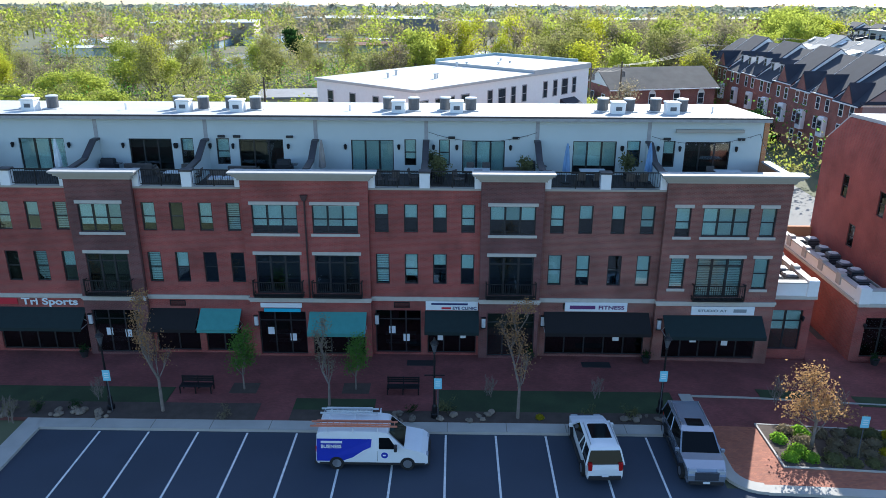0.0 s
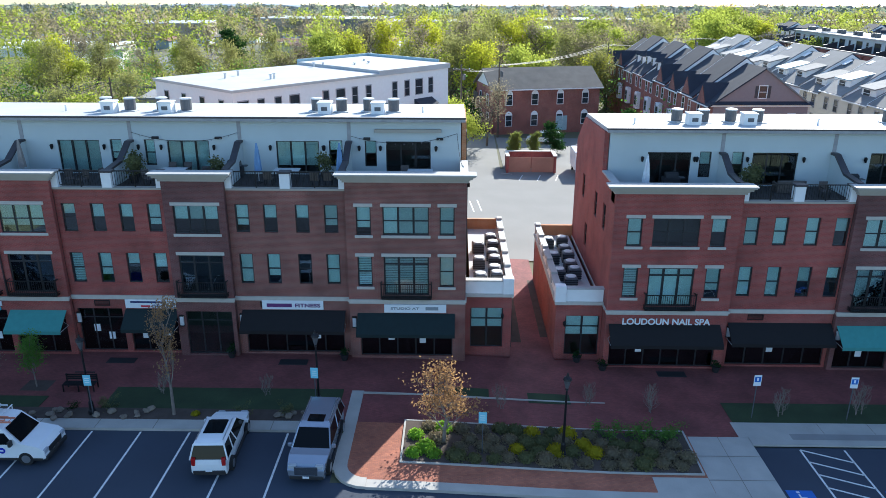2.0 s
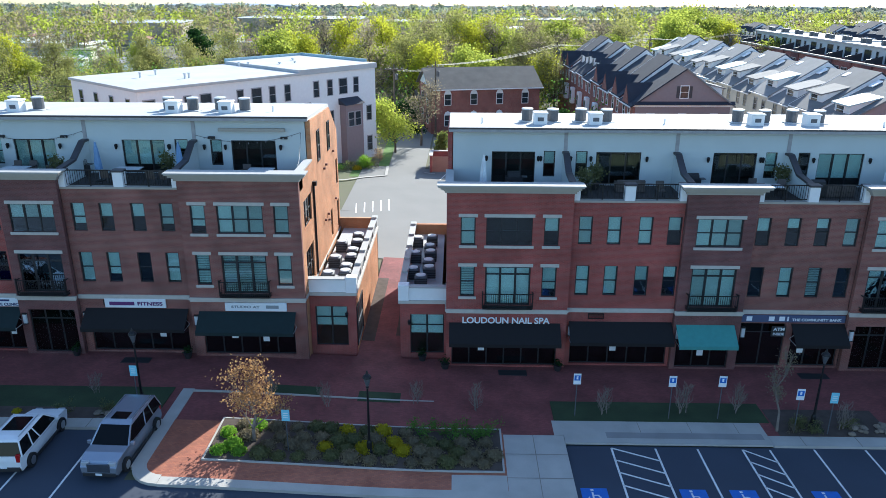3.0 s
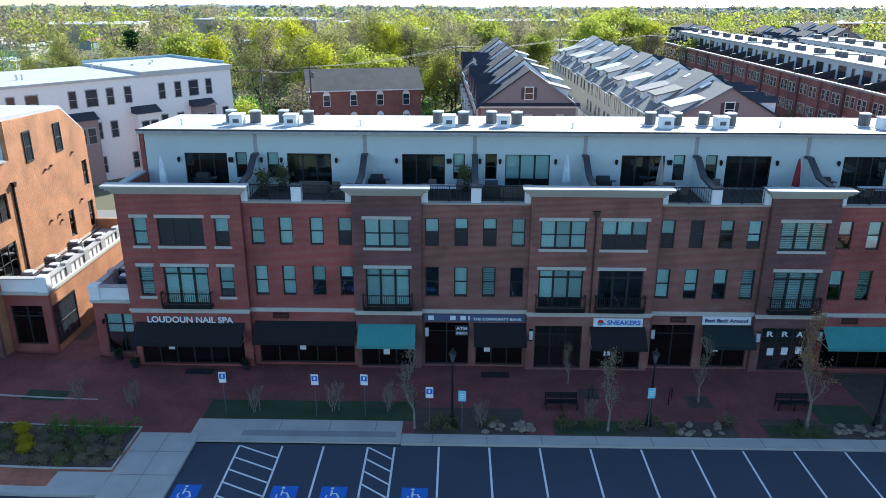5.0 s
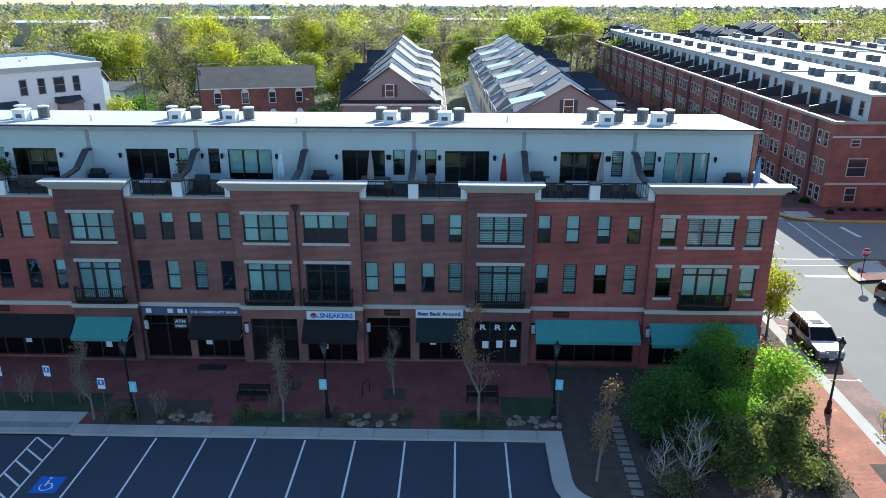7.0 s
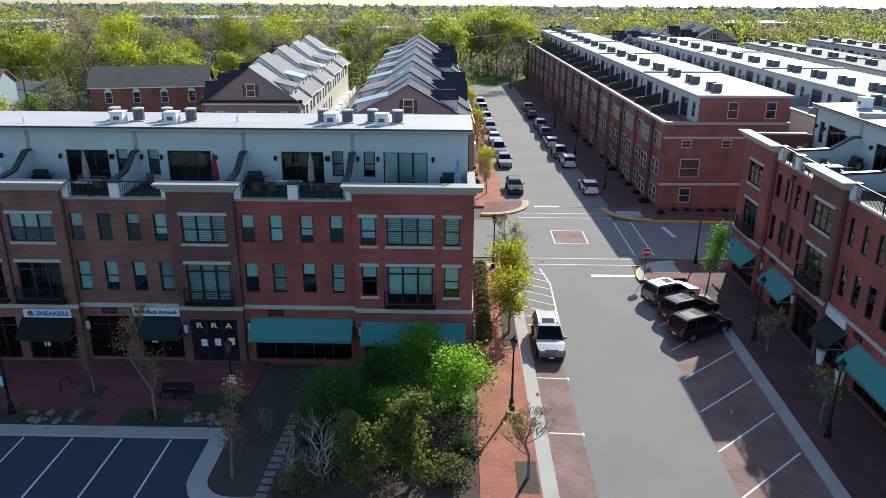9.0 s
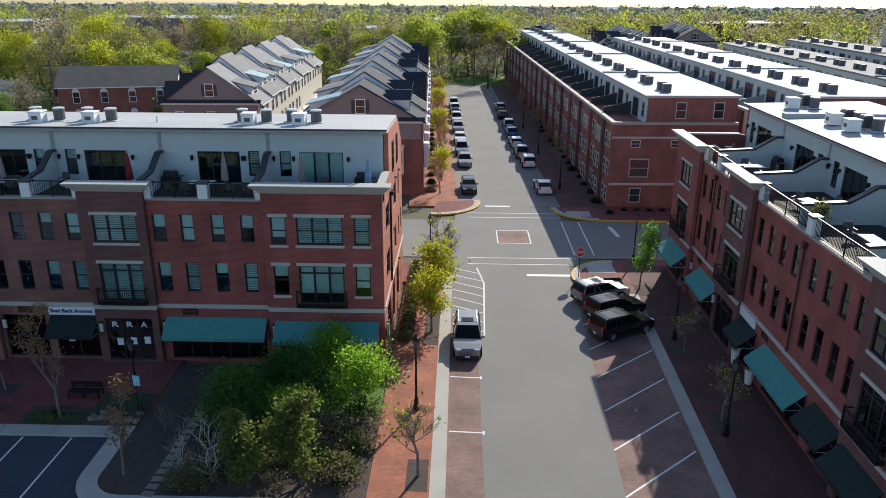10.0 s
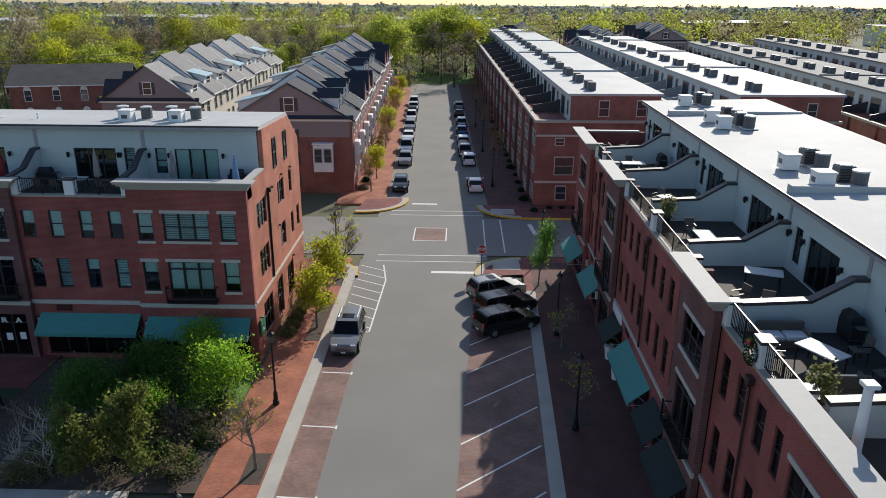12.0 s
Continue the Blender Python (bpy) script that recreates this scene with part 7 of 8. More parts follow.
for x in (36.2, 41.05, 43.5, 47.5):
    mb = MB()
    mb.quad((x - 0.65, 29.10, 0.011), (x + 0.65, 29.10, 0.011), (x + 0.65, 30.40, 0.011), (x - 0.65, 30.40, 0.011))
    sq = tagged(part("accessible_symbol", mb, M["blue_paint"]), "blue square with white wheelchair symbol on asphalt", "road marking", "accessible bay symbols", "structure")
    wc = MB()
    for k in range(14):
        a0, a1 = math.radians(150 + 17 * k), math.radians(150 + 17 * (k + 1))
        stripe(wc, (x - 0.03 + 0.3 * math.cos(a0), 29.60 + 0.3 * math.sin(a0)), (x - 0.03 + 0.3 * math.cos(a1), 29.60 + 0.3 * math.sin(a1)), 0.07, 0.016)
    stripe(wc, (x - 0.1, 29.65), (x - 0.1, 30.10), 0.09, 0.017)
    stripe(wc, (x - 0.1, 29.85), (x + 0.2, 29.85), 0.07, 0.018)
    stripe(wc, (x + 0.15, 29.85), (x + 0.35, 29.45), 0.08, 0.019)
    stripe(wc, (x - 0.17, 30.25), (x - 0.02, 30.25), 0.14, 0.018)
    part("symbol", wc, M["line_white"], sq)
for k in range(-2, 7):
    y = 29.75 + 3.92 * k
    marking((100.05 + 0.19 * k, y), (104.62 + 0.16 * k, y + 3.95), 0.11)
for y in (22.7, 28.9, 35.08, 41.25):
    marking((91.25, y + 0.1), (93.15, y), 0.11)
    marking((93.2, y - 0.18), (93.2, y + 0.18), 0.11)
marking((93.6, 47.3), (93.84, 57.2), 0.12)
marking((93.84, 57.2), (93.3, 60.8), 0.12)
marking((91.9, 47.0), (93.6, 47.3), 0.12)
for k in range(8):
    marking((91.3, 49.3 + 1.62 * k), (93.6 + 0.03 * k - 0.06 * max(0, k - 6), 47.9 + 1.62 * k), 0.1)
marking((97.6, 59.2), (101.4, 59.2), 0.5, "broad white stop line")
marking((94.6, 80.3), (97.45, 80.3), 0.45, "broad white stop line")
for y in (61.8, 63.4, 76.0, 77.6):
    marking((92.5, y), (102.5, y), 0.12)
for x in (102.5, 104.3):
    marking((x, 64.4), (x, 74.6), 0.13)
marking((107.65, 69.9), (107.3, 73.2), 0.45, "broad white stop line")
pad = MB()
sheet(pad, 95.6, 98.6, 67.6, 71.4, 0.012)
setting("paving_panel", pad, M["paver_street"], "square brick panel set in the junction")
for a, b in (((95.5, 67.5), (98.7, 67.5)), ((95.5, 71.5), (98.7, 71.5)), ((95.5, 67.5), (95.5, 71.5)), ((98.7, 67.5), (98.7, 71.5))):
    marking(a, b, 0.12, dz=0.02)


def corner(cx, cy, r, a0, a1, label):
    """A rounded pavement corner: bricks, concrete kerb and yellow face."""
    mb, kb, yb = MB(), MB(), MB()
    n = 10
    arc = [(cx + r * math.cos(math.radians(a0 + (a1 - a0) * i / n)), cy + r * math.sin(math.radians(a0 + (a1 - a0) * i / n))) for i in range(n + 1)]
    inn = [(cx + (r - 0.7) * math.cos(math.radians(a0 + (a1 - a0) * i / n)), cy + (r - 0.7) * math.sin(math.radians(a0 + (a1 - a0) * i / n))) for i in range(n + 1)]
    mb.v += [(cx, cy, 0.151)] + [(x, y, 0.151) for x, y in inn]
    mb.f += [(0, i + 1, i + 2) for i in range(n)]
    for i in range(n):
        kb.quad((*inn[i], 0.158), (*arc[i], 0.158), (*arc[i + 1], 0.158), (*inn[i + 1], 0.158))
        kb.quad((*arc[i], 0.0), (*arc[i + 1], 0.0), (*arc[i + 1], 0.158), (*arc[i], 0.158))
        o = [(cx + (x - cx) * 1.004, cy + (y - cy) * 1.004) for x, y in (arc[i], arc[i + 1])]
        q = [(cx + (x - cx) * 0.965, cy + (y - cy) * 0.965) for x, y in (arc[i], arc[i + 1])]
        yb.quad((*o[0], 0.01), (*o[1], 0.01), (*o[1], 0.163), (*o[0], 0.163))
        yb.quad((*o[0], 0.163), (*o[1], 0.163), (*q[1], 0.163), (*q[0], 0.163))
    setting("pavement", mb, M["paver"], "rounded brick pavement corner at the junction")
    setting("kerb", kb, M["concrete"], "rounded concrete kerb at the junction")
    setting("kerb", yb, M["kerb_yellow"], "yellow painted kerb face at the junction")


corner(105.6, 58.6, 4.2, 90, 190, "")
corner(106.5, 79.6, 4.6, 180, 272, "")
corner(87.4, 57.8, 4.0, 0, 90, "")
corner(89.2, 81.4, 4.9, 262, 372, "")
pv = MB()
sheet(pv, 105.5, 112, 55, 62.8, 0.149, 0.2)
sheet(pv, 106.5, 140, 75.0, 80, 0.149, 0.2)
sheet(pv, 84.5, 88.6, 57, 61.8, 0.149, 0.2)
setting("pavement", pv, M["paver"], "brick pavement at the junction corners")
kb = MB()
sheet(kb, 106.5, 140, 74.8, 75.1, 0.16, 0.2)
setting("kerb", kb, M["kerb_yellow"], "yellow painted kerb along the cross street")
ramp = MB()
sheet(ramp, 103.0, 105.4, 59.6, 62.0, 0.164, 0.02)
sheet(ramp, 103.4, 106.0, 76.2, 78.2, 0.164, 0.02)
setting("slab", ramp, M["concrete"], "pale concrete ramp slab at the corner")


# ---- side annexes in the passage ----
def annex(x0, x1, base, win_x, w, label, side):
    A = thing("annex", label, "annex", "side annexes", "", pose(0, 42.4, base))
    P = lambda a, d, z: (a, 1.1 + d, z)
    mb = MB()
    slab_wall(mb, x0, x1, -0.8, 3.9, [(win_x - w / 2, win_x + w / 2, 0.3, 3.1)], P)
    part("wall", mb, M["brick_red"], A)
    outer = x1 if side > 0 else x0
    u = (outer - 0.3, outer) if side > 0 else (outer, outer + 0.3)
    # sun side gets the brighter brick copy, shaded side the plain red
    part("wall", MB().box(*u, 1.4, 15.0, -0.8, 3.9), M["brick_sunlit" if side > 0 else "brick_red"], A)
    part("belt_course", MB().box(u[0] - 0.1, u[1] + 0.1, 1.402, 15.0, 3.9, 4.1), M["stone"], A)
    part("parapet", MB().box(u[0] + 0.03, u[1] - 0.03, 1.402, 14.98, 4.102, 4.84), M["white_paint"], A, "white panelled parapet")
    if side > 0:
        for k in range(20):
            part("panel_batten", MB().box(u[1] - 0.03, u[1] + 0.01, 1.75 + 0.65 * k, 1.85 + 0.65 * k, 4.16, 4.8), M["coping"], A)
        far_window(A, pose(outer + 0.003, 2.8, 0.25, 0, 0, 90), 2.7, 2.6, "frame_dark")
    part("wall", MB().box(x0, x1, 14.7, 15.0, -0.8, 4.85), M["brick_sunlit"], A)
    window(A, win_x, 1.12, 0.3, w, 2.8, 0, 2, 0.72, "half", name="window")
    part("belt_course", MB().box(x0 - 0.1, x1 + 0.1, 0.95, 1.16, 3.9, 4.1), M["stone"], A)
    part("parapet", MB().box(x0, x1, 1.1, 1.4, 4.1, 4.95), M["white_paint"], A, "white panelled parapet")
    part("coping", MB().box(x0 - 0.08, x1 + 0.08, 1.02, 1.5, 4.95, 5.03).box(u[0] - 0.08, u[1] + 0.08, 1.5, 15.1, 4.86, 4.95), M["coping"], A)
    cx = outer - 0.25 * side
    part("pier", MB().bevel_box(cx - 0.35, cx + 0.35, 0.98, 1.6, 4.1, 5.15, 0.03), M["white_paint"], A)
    for k in range(1, 6):
        part("pier", MB().bevel_box(u[0] - 0.06, u[1] + 0.06, 1.4 + 2.6 * k - 0.3, 1.4 + 2.6 * k + 0.3, 4.3, 5.1, 0.02), M["coping"], A)
    part("roof", MB().box(x0 + 0.3, x1 - 0.3, 1.4, 14.7, 3.9, 4.0), M["roof_white"], A)
    wall_lamp(A, (x0 + x1) / 2 + side * 0.9, 1.1, 2.6)
    return A


annex(19.92, 22.9, 0.7, 21.3, 2.1, "single-storey brick annex with white parapet beside the passage", 1)
annex(25.75, 28.73, 0.2, 27.5, 2.2, "single-storey brick annex with roof terrace of condensers", -1)

# condensers
cond = thing("air_conditioner", "grey louvred condenser unit on a flat roof", "air conditioner", "roof condensers")
part("casing", MB().bevel_box(-0.42, 0.42, -0.42, 0.42, 0.06, 0.85, 0.08), M["grey_metal"], cond)
part("fan_guard", MB().lathe([(0.34, 0.852), (0.34, 0.88), (0.28, 0.9), (0.05, 0.9)], 0, 0, 14), M["grey_light"], cond)
part("base_pad", MB().box(-0.46, 0.46, -0.46, 0.46, 0, 0.055), M["grey_light"], cond)
lv = MB()
for k in range(5):
    lv.box(-0.43, 0.43, -0.43, -0.421, 0.14 + 0.13 * k, 0.2 + 0.13 * k)
part("louvre_panel", lv, M["plastic_black"], cond)
drum = thing("air_conditioner", "dark round condenser on the white roof", "air conditioner", "roof condensers")
part("casing", MB().lathe([(0.37, 0.05), (0.37, 0.78), (0.33, 0.82)], 0, 0, 14), M["grey_metal"], drum)
part("fan_guard", MB().lathe([(0.39, 0.785), (0.39, 0.85), (0.28, 0.88), (0.05, 0.88)], 0, 0, 14), M["grey_light"], drum)
part("base_pad", MB().box(-0.5, 0.5, -0.5, 0.5, 0, 0.05), M["grey_light"], drum)
hatch = thing("roof_vent_box", "white square vent box on the roof", "vent box", "roof vent boxes")
part("box", MB().bevel_box(-0.42, 0.42, -0.42, 0.42, 0, 0.72, 0.03), M["siding_white"], hatch)
part("lid", MB().bevel_box(-0.47, 0.47, -0.47, 0.47, 0.722, 0.8, 0.02), M["siding_white"], hatch)
part("vent_grille", MB().box(-0.2, 0.2, -0.434, -0.424, 0.25, 0.5), M["grey_metal"], hatch)
cond.matrix_basis = pose(27.0, 46.0, 4.205)
for x0, ys, z in ((26.9, (47.4, 49.0, 50.6, 52.2, 54.0), 4.205), (21.4, (45.2, 46.6, 48.2, 49.8, 51.4, 53.2), 4.705)):
    for i, y in enumerate(ys):
        copy_thing(cond, pose(x0 + (0.5 if i % 2 else -0.5), y, z, 0, 0, rng.uniform(-5, 5)))
        if i % 2 == 0:
            copy_thing(cond, pose(x0 + 0.6, y + 0.3, z, 0, 0, rng.uniform(-5, 5)))
first = True
for xs_, z in (((-28.0, -17.8, -14.3, -3.7, 0.1, 10.6, 14.1), 15.37), ((34.8, 38.4, 48.9, 52.5, 63.2, 66.8, 77.5, 80.9), 14.77)):
    for k, x in enumerate(xs_):
        flip = 1 if k % 2 else -1
        if first:
            hatch.matrix_basis, drum.matrix_basis = pose(x, 48.7, z), pose(x - 0.75, 49.9, z)
            first = False
        else:
            copy_thing(hatch, pose(x, 48.7, z))
            copy_thing(drum, pose(x - 0.75, 49.9, z))
        copy_thing(drum, pose(x + 0.95, 49.7, z))
for x in (10.9, 17.0, 31.0, 43.0, 57.0, 71.0, -7.0, -22.0):
    z = (0.75 if x < 20 else 0.15) + 14.6
    V2 = thing("vent_pipe", "short white vent pipe on the roof", "vent pipe", "roof vent pipes", "", pose(x, 48.2 + (x % 3) * 0.6, z))
    part("pipe", MB().lathe([(0.07, 0), (0.06, 0.35), (0.09, 0.37), (0.08, 0.42)], 0, 0, 8), M["white_paint"], V2)
for u, v in ((3.2, 8.2), (10.4, 8.0), (12.9, 8.0), (24.2, 7.6), (28.0, 7.6), (37.5, 8.0), (41.0, 8.0)):
    x, y = 110 + v, 61.3 - u
    copy_thing(hatch, pose(x - 0.7, y, 14.78, 0, 0, -90))
    copy_thing(drum, pose(x + 0.9, y - 0.2, 14.8))
    copy_thing(cond, pose(x + 0.7, y + 0.9, 14.8))

# ---- shop signs ----
def board(B, u0, u1, v, z0, z1, mat="sign_white", name="sign_board"):
    return part(name, MB().bevel_box(u0, u1, v - 0.1, v - 0.004, z0, z1, 0.015), M[mat], B)


for k, c in (("ink_navy", (0.02, 0.03, 0.12)), ("ink_purple", (0.12, 0.03, 0.14)), ("ink_blue", (0.02, 0.15, 0.6)), ("ink_red", (0.5, 0.02, 0.04)), ("ink_grey", (0.25, 0.28, 0.3)), ("band_blue", (0.07, 0.09, 0.17)), ("cyan", (0.05, 0.45, 0.6)), ("sign_green", (0.02, 0.2, 0.1))):
    M[k] = material(k, c, 0.5, amount=0.04)
LB, RB = left_building, right_building
text(LB, "Tri Sports", -25.6, -0.1 + REC, 3.52, 0.62, "sign_white", 3.6)
part("name_bar", MB().box(-30.2, -27.7, REC - 0.06, REC - 0.01, 3.32, 3.72), M["ink_red"], LB)
b = part("name_bar", MB().box(-12.1, -9.5, -0.08, -0.01, 3.42, 3.72), M["sign_white"], LB)
part("name_bar", MB().box(-11.9, -9.6, -0.08, -0.01, 3.12, 3.34), M["cyan"], LB)
sb = board(LB, -1.75, 1.55, REC, 3.2, 3.78)
text(sb, "EYE CLINIC", 0.7, REC - 0.115, 3.34, 0.26, "ink_navy", 1.5)
part("name_bar", MB().box(-1.4, 0.9, REC - 0.112, REC - 0.101, 3.56, 3.68), M["ink_navy"], sb)
part("name_bar", MB().box(-0.75, -0.15, REC - 0.112, REC - 0.101, 3.27, 3.4), M["ink_red"], sb)
sb = board(LB, 7.0, 10.9, REC, 3.2, 3.8)
text(sb, "FITNESS", 9.9, REC - 0.115, 3.47, 0.34, "ink_purple", 1.6)
part("name_bar", MB().box(7.3, 8.9, REC - 0.112, REC - 0.101, 3.36, 3.6), M["ink_purple"], sb)
sb = board(LB, 14.8, 18.7, 0, 3.2, 3.75)
text(sb, "STUDIO AT", 16.1, -0.115, 3.48, 0.22, "ink_grey", 1.8)
part("name_bar", MB().box(17.4, 18.2, -0.112, -0.101, 3.38, 3.6), M["ink_grey"], sb)
text(RB, "LOUDOUN NAIL SPA", 32.5, -0.12, 3.32, 0.58, "sign_white", 5.5)
sb = board(RB, 47.4, 53.9, REC, 3.25, 3.72, "band_blue")
text(sb, "THE COMMUNITY BANK", 52.1, REC - 0.115, 3.42, 0.24, "sign_white", 3.1)
for a, w in ((47.7, 0.35), (49.1, 0.35), (49.75, 0.35), (50.25, 0.1)):
    part("name_bar", MB().box(a, a + w, REC - 0.112, REC - 0.101, 3.34, 3.64), M["sign_white"], sb)
sb = board(RB, 49.4, 50.3, REC, 2.25, 2.95, "plastic_black", "atm_sign")
text(sb, "ATM", 49.85, REC - 0.115, 2.75, 0.3, "sign_white", 0.7)
text(sb, "INSIDE", 49.85, REC - 0.115, 2.42, 0.24, "sign_white", 0.7)
sb = board(RB, 58.15, 61.25, 0, 3.15, 3.72)
text(sb, "SNEAKERS", 60.05, -0.115, 3.43, 0.42, "ink_blue", 2.1)
part("emblem", MB().tube((58.6, -0.112, 3.43), (58.6, -0.101, 3.43), 0.2, n=12), M["ink_red"], sb)
part("emblem", MB().box(58.4, 58.95, -0.118, -0.113, 3.3, 3.4), M["cyan"], sb)
sb = board(RB, 65.1, 68.15, REC, 3.2, 3.76)
text(sb, "Best Back Around", 66.6, REC - 0.115, 3.48, 0.34, "ink_navy", 2.7)
for i, ch in enumerate("RRA"):
    text(RB, ch, 69.4 + 0.95 * i, 0.13, 2.62, 0.5, "sign_white", 0.42)
gs = part("hanging_sign", MB().bevel_box(87.12, 87.2, 0.3, 1.3, 1.6, 2.8, 0.02), M["sign_green"], RB)
part("emblem", MB().box(87.202, 87.21, 0.55, 1.05, 1.9, 2.0).box(87.202, 87.21, 0.55, 0.65, 2.0, 2.5), M["sign_white"], gs)
part("hanging_bracket", MB().box(87.0, 87.3, 0.7, 0.76, 2.81, 2.86), M["black_metal"], RB)
def post_v(B, u):
    """Just before the shop glass."""
    segs = LEFT if B is LB else RIGHT
    rec = any(a <= u < b and k == "rec" for a, b, k, _, _ in segs)
    return (REC if rec else 0.0) + 0.135


for B, us in ((LB, (-22.0, -20.8, -11.6, -10.2, -3.9, -3.0, -0.8, 0.6, 7.2, 10.4, 15.2, 17.2)), (RB, (31.0, 33.4, 39.5, 45, 51.5, 52.6, 59.2, 60.4, 66.2, 67.2, 69.6, 70.5, 71.4, 74.5, 82.0))):
    for u in us:
        part("window_poster", MB().box(u - 0.2, u + 0.2, post_v(B, u), post_v(B, u) + 0.01, 0.9 + (u * 7 % 3) * 0.2, 1.4 + (u * 7 % 3) * 0.2), M["sign_white"], B)
for u in (-11.0, -3.4, -21.5):
    part("display_shelf", MB().box(u - 1.0, u + 1.0, 0.9, 1.4, 0.5, 0.56).box(u - 1.0, u + 1.0, 0.9, 1.4, 1.1, 1.15), M["grey_light"], LB)

# menu board, planters and bins by the doors
for x, y in ((-23.6, 42.0), (12.2, 42.0), (4.9, 42.2), (35.9, 42.0), (28.7, 42.0), (27.2, 43.0)):
    pz = gz(x) + 0.15
    F = thing("flower_pot", "dark round planter by a shop door", "planter", "door planters", "", pose(x, y, pz))
    part("pot", MB().lathe([(0.18, 0), (0.28, 0.4), (0.3, 0.42), (0.26, 0.42)], 0, 0, 12), M["plastic_black"], F)
    lf = MB()
    leaf_cloud(lf, [Vector((0, 0, 0.6))], random.Random(int(x * 10)), 90, 0.07, 0.16)
    part("plant", lf, M["leaf_dark"], F)
for x in (-2.0, 33.0, 9.0, 52.0):
    tagged(at(part("door_mat", MB().bevel_box(-0.9, 0.9, -0.35, 0.35, 0, 0.02, 0.005), M["plastic_black"]), x, 41.6, gz(x) + 0.152), "black rubber mat before a shop door", "door mat", "door mats")

# ---- terrace furniture ----
M["wicker"] = material("wicker", (0.10, 0.085, 0.075), 0.8, noise_scale=8)
M["cushion"] = material("cushion", (0.55, 0.57, 0.6), 0.9, amount=0.08)
M["umbrella_blue"] = material("umbrella_blue", (0.18, 0.3, 0.5), 0.85)
M["umbrella_tan"] = material("umbrella_tan", (0.3, 0.27, 0.25), 0.85)
M["umbrella_red"] = material("umbrella_red", (0.22, 0.02, 0.03), 0.85)
M["umbrella_white"] = material("umbrella_white", (0.65, 0.7, 0.74), 0.85)

PROTO = {}


def proto_chair():
    C = thing("patio_chair", "dark metal patio chair on a terrace", "chair", "terrace chairs")
    part("seat", MB().bevel_box(-0.26, 0.26, -0.26, 0.26, 0.42, 0.47, 0.02), M["wicker"], C)
    part("backrest", MB().prism([(0.24, 0.48), (0.28, 0.48), (0.38, 0.95), (0.34, 0.95)], "x", -0.25, 0.25), M["wicker"], C)
    for sx in (-0.23, 0.23):
        for sy in (-0.23, 0.23):
            part("leg", MB().tube((sx, sy, 0), (sx, sy, 0.42), 0.02, n=5), M["black_metal"], C)
        part("armrest", MB().box(sx - 0.03, sx + 0.03, -0.24, 0.26, 0.64, 0.67), M["black_metal"], C)
    return C


def proto_table():
    C = thing("patio_table", "terrace dining table with pale top", "table", "terrace tables")
    part("tabletop", MB().bevel_box(-0.8, 0.8, -0.45, 0.45, 0.7, 0.74, 0.015), M["grey_light"], C)
    for sx in (-0.7, 0.7):
        for sy in (-0.36, 0.36):
            part("leg", MB().tube((sx, sy, 0), (sx, sy, 0.7), 0.025, n=5), M["black_metal"], C)
    return C


def proto_sofa():
    C = thing("patio_sofa", "dark wicker terrace sofa with pale cushions", "sofa", "terrace sofas")
    part("frame", MB().bevel_box(-0.9, 0.9, -0.4, 0.4, 0.02, 0.34, 0.03), M["wicker"], C)
    part("backrest", MB().bevel_box(-0.9, 0.9, 0.25, 0.42, 0.345, 0.8, 0.04), M["wicker"], C)
    for s in (-0.45, 0.45):
        part("cushion", MB().bevel_box(s - 0.42, s + 0.42, -0.38, 0.24, 0.345, 0.48, 0.04), M["cushion"], C)
    for s in (-0.86, 0.86):
        part("armrest", MB().bevel_box(s - 0.07, s + 0.07, -0.38, 0.24, 0.345, 0.6, 0.03), M["wicker"], C)
    return C


def proto_grill():
    C = thing("barbecue", "covered dark barbecue on a terrace", "barbecue", "terrace barbecues")
    part("cart", MB().bevel_box(-0.55, 0.55, -0.28, 0.28, 0.05, 0.75, 0.03), M["plastic_black"], C)
    part("lid", MB().prism([(-0.28, 0.755), (0.28, 0.755), (0.24, 1.0), (0.0, 1.1), (-0.22, 1.0)], "x", -0.4, 0.4), M["plastic_black"], C)
    part("side_shelf", MB().box(-0.85, -0.56, -0.2, 0.2, 0.72, 0.76), M["grey_metal"], C)
    return C


def proto_plant():
    C = thing("potted_plant", "bushy potted plant on a terrace", "plant", "terrace plants")
    part("pot", MB().lathe([(0.2, 0), (0.28, 0.45), (0.24, 0.45)], 0, 0, 10), M["plastic_black"], C)
    lf = MB()
    leaf_cloud(lf, [Vector((0, 0, 0.8)), Vector((0.1, 0, 1.1)), Vector((-0.1, 0.1, 1.3))], random.Random(4), 420, 0.09, 0.22)
    part("plant", lf, M["leaf_sage"], C)
    return C


def umbrella(mat, label):
    C = thing("patio_umbrella", label, "umbrella", "terrace umbrellas")
    part("pole", MB().tube((0, 0, 0), (0, 0, 2.6), 0.025, n=6), M["grey_light"], C)
    part("base", MB().lathe([(0.28, 0), (0.28, 0.08), (0.06, 0.12)], 0, 0, 10), M["plastic_black"], C)
    mb = MB()
    n = 10
    for z, r in ((0.75, 0.2), (1.3, 0.17), (2.0, 0.11), (2.5, 0.04)):
        for i in range(n):
            t = 2 * math.pi * i / n
            k = r * (1.25 if i % 2 else 0.75)
            mb.v.append((k * math.cos(t), k * math.sin(t), z))
    for j in range(3):
        for i in range(n):
            a, b2 = j * n + i, j * n + (i + 1) % n
            mb.f.append((a, b2, b2 + n, a + n))
    part("canopy", mb, M[mat], C)
    return C


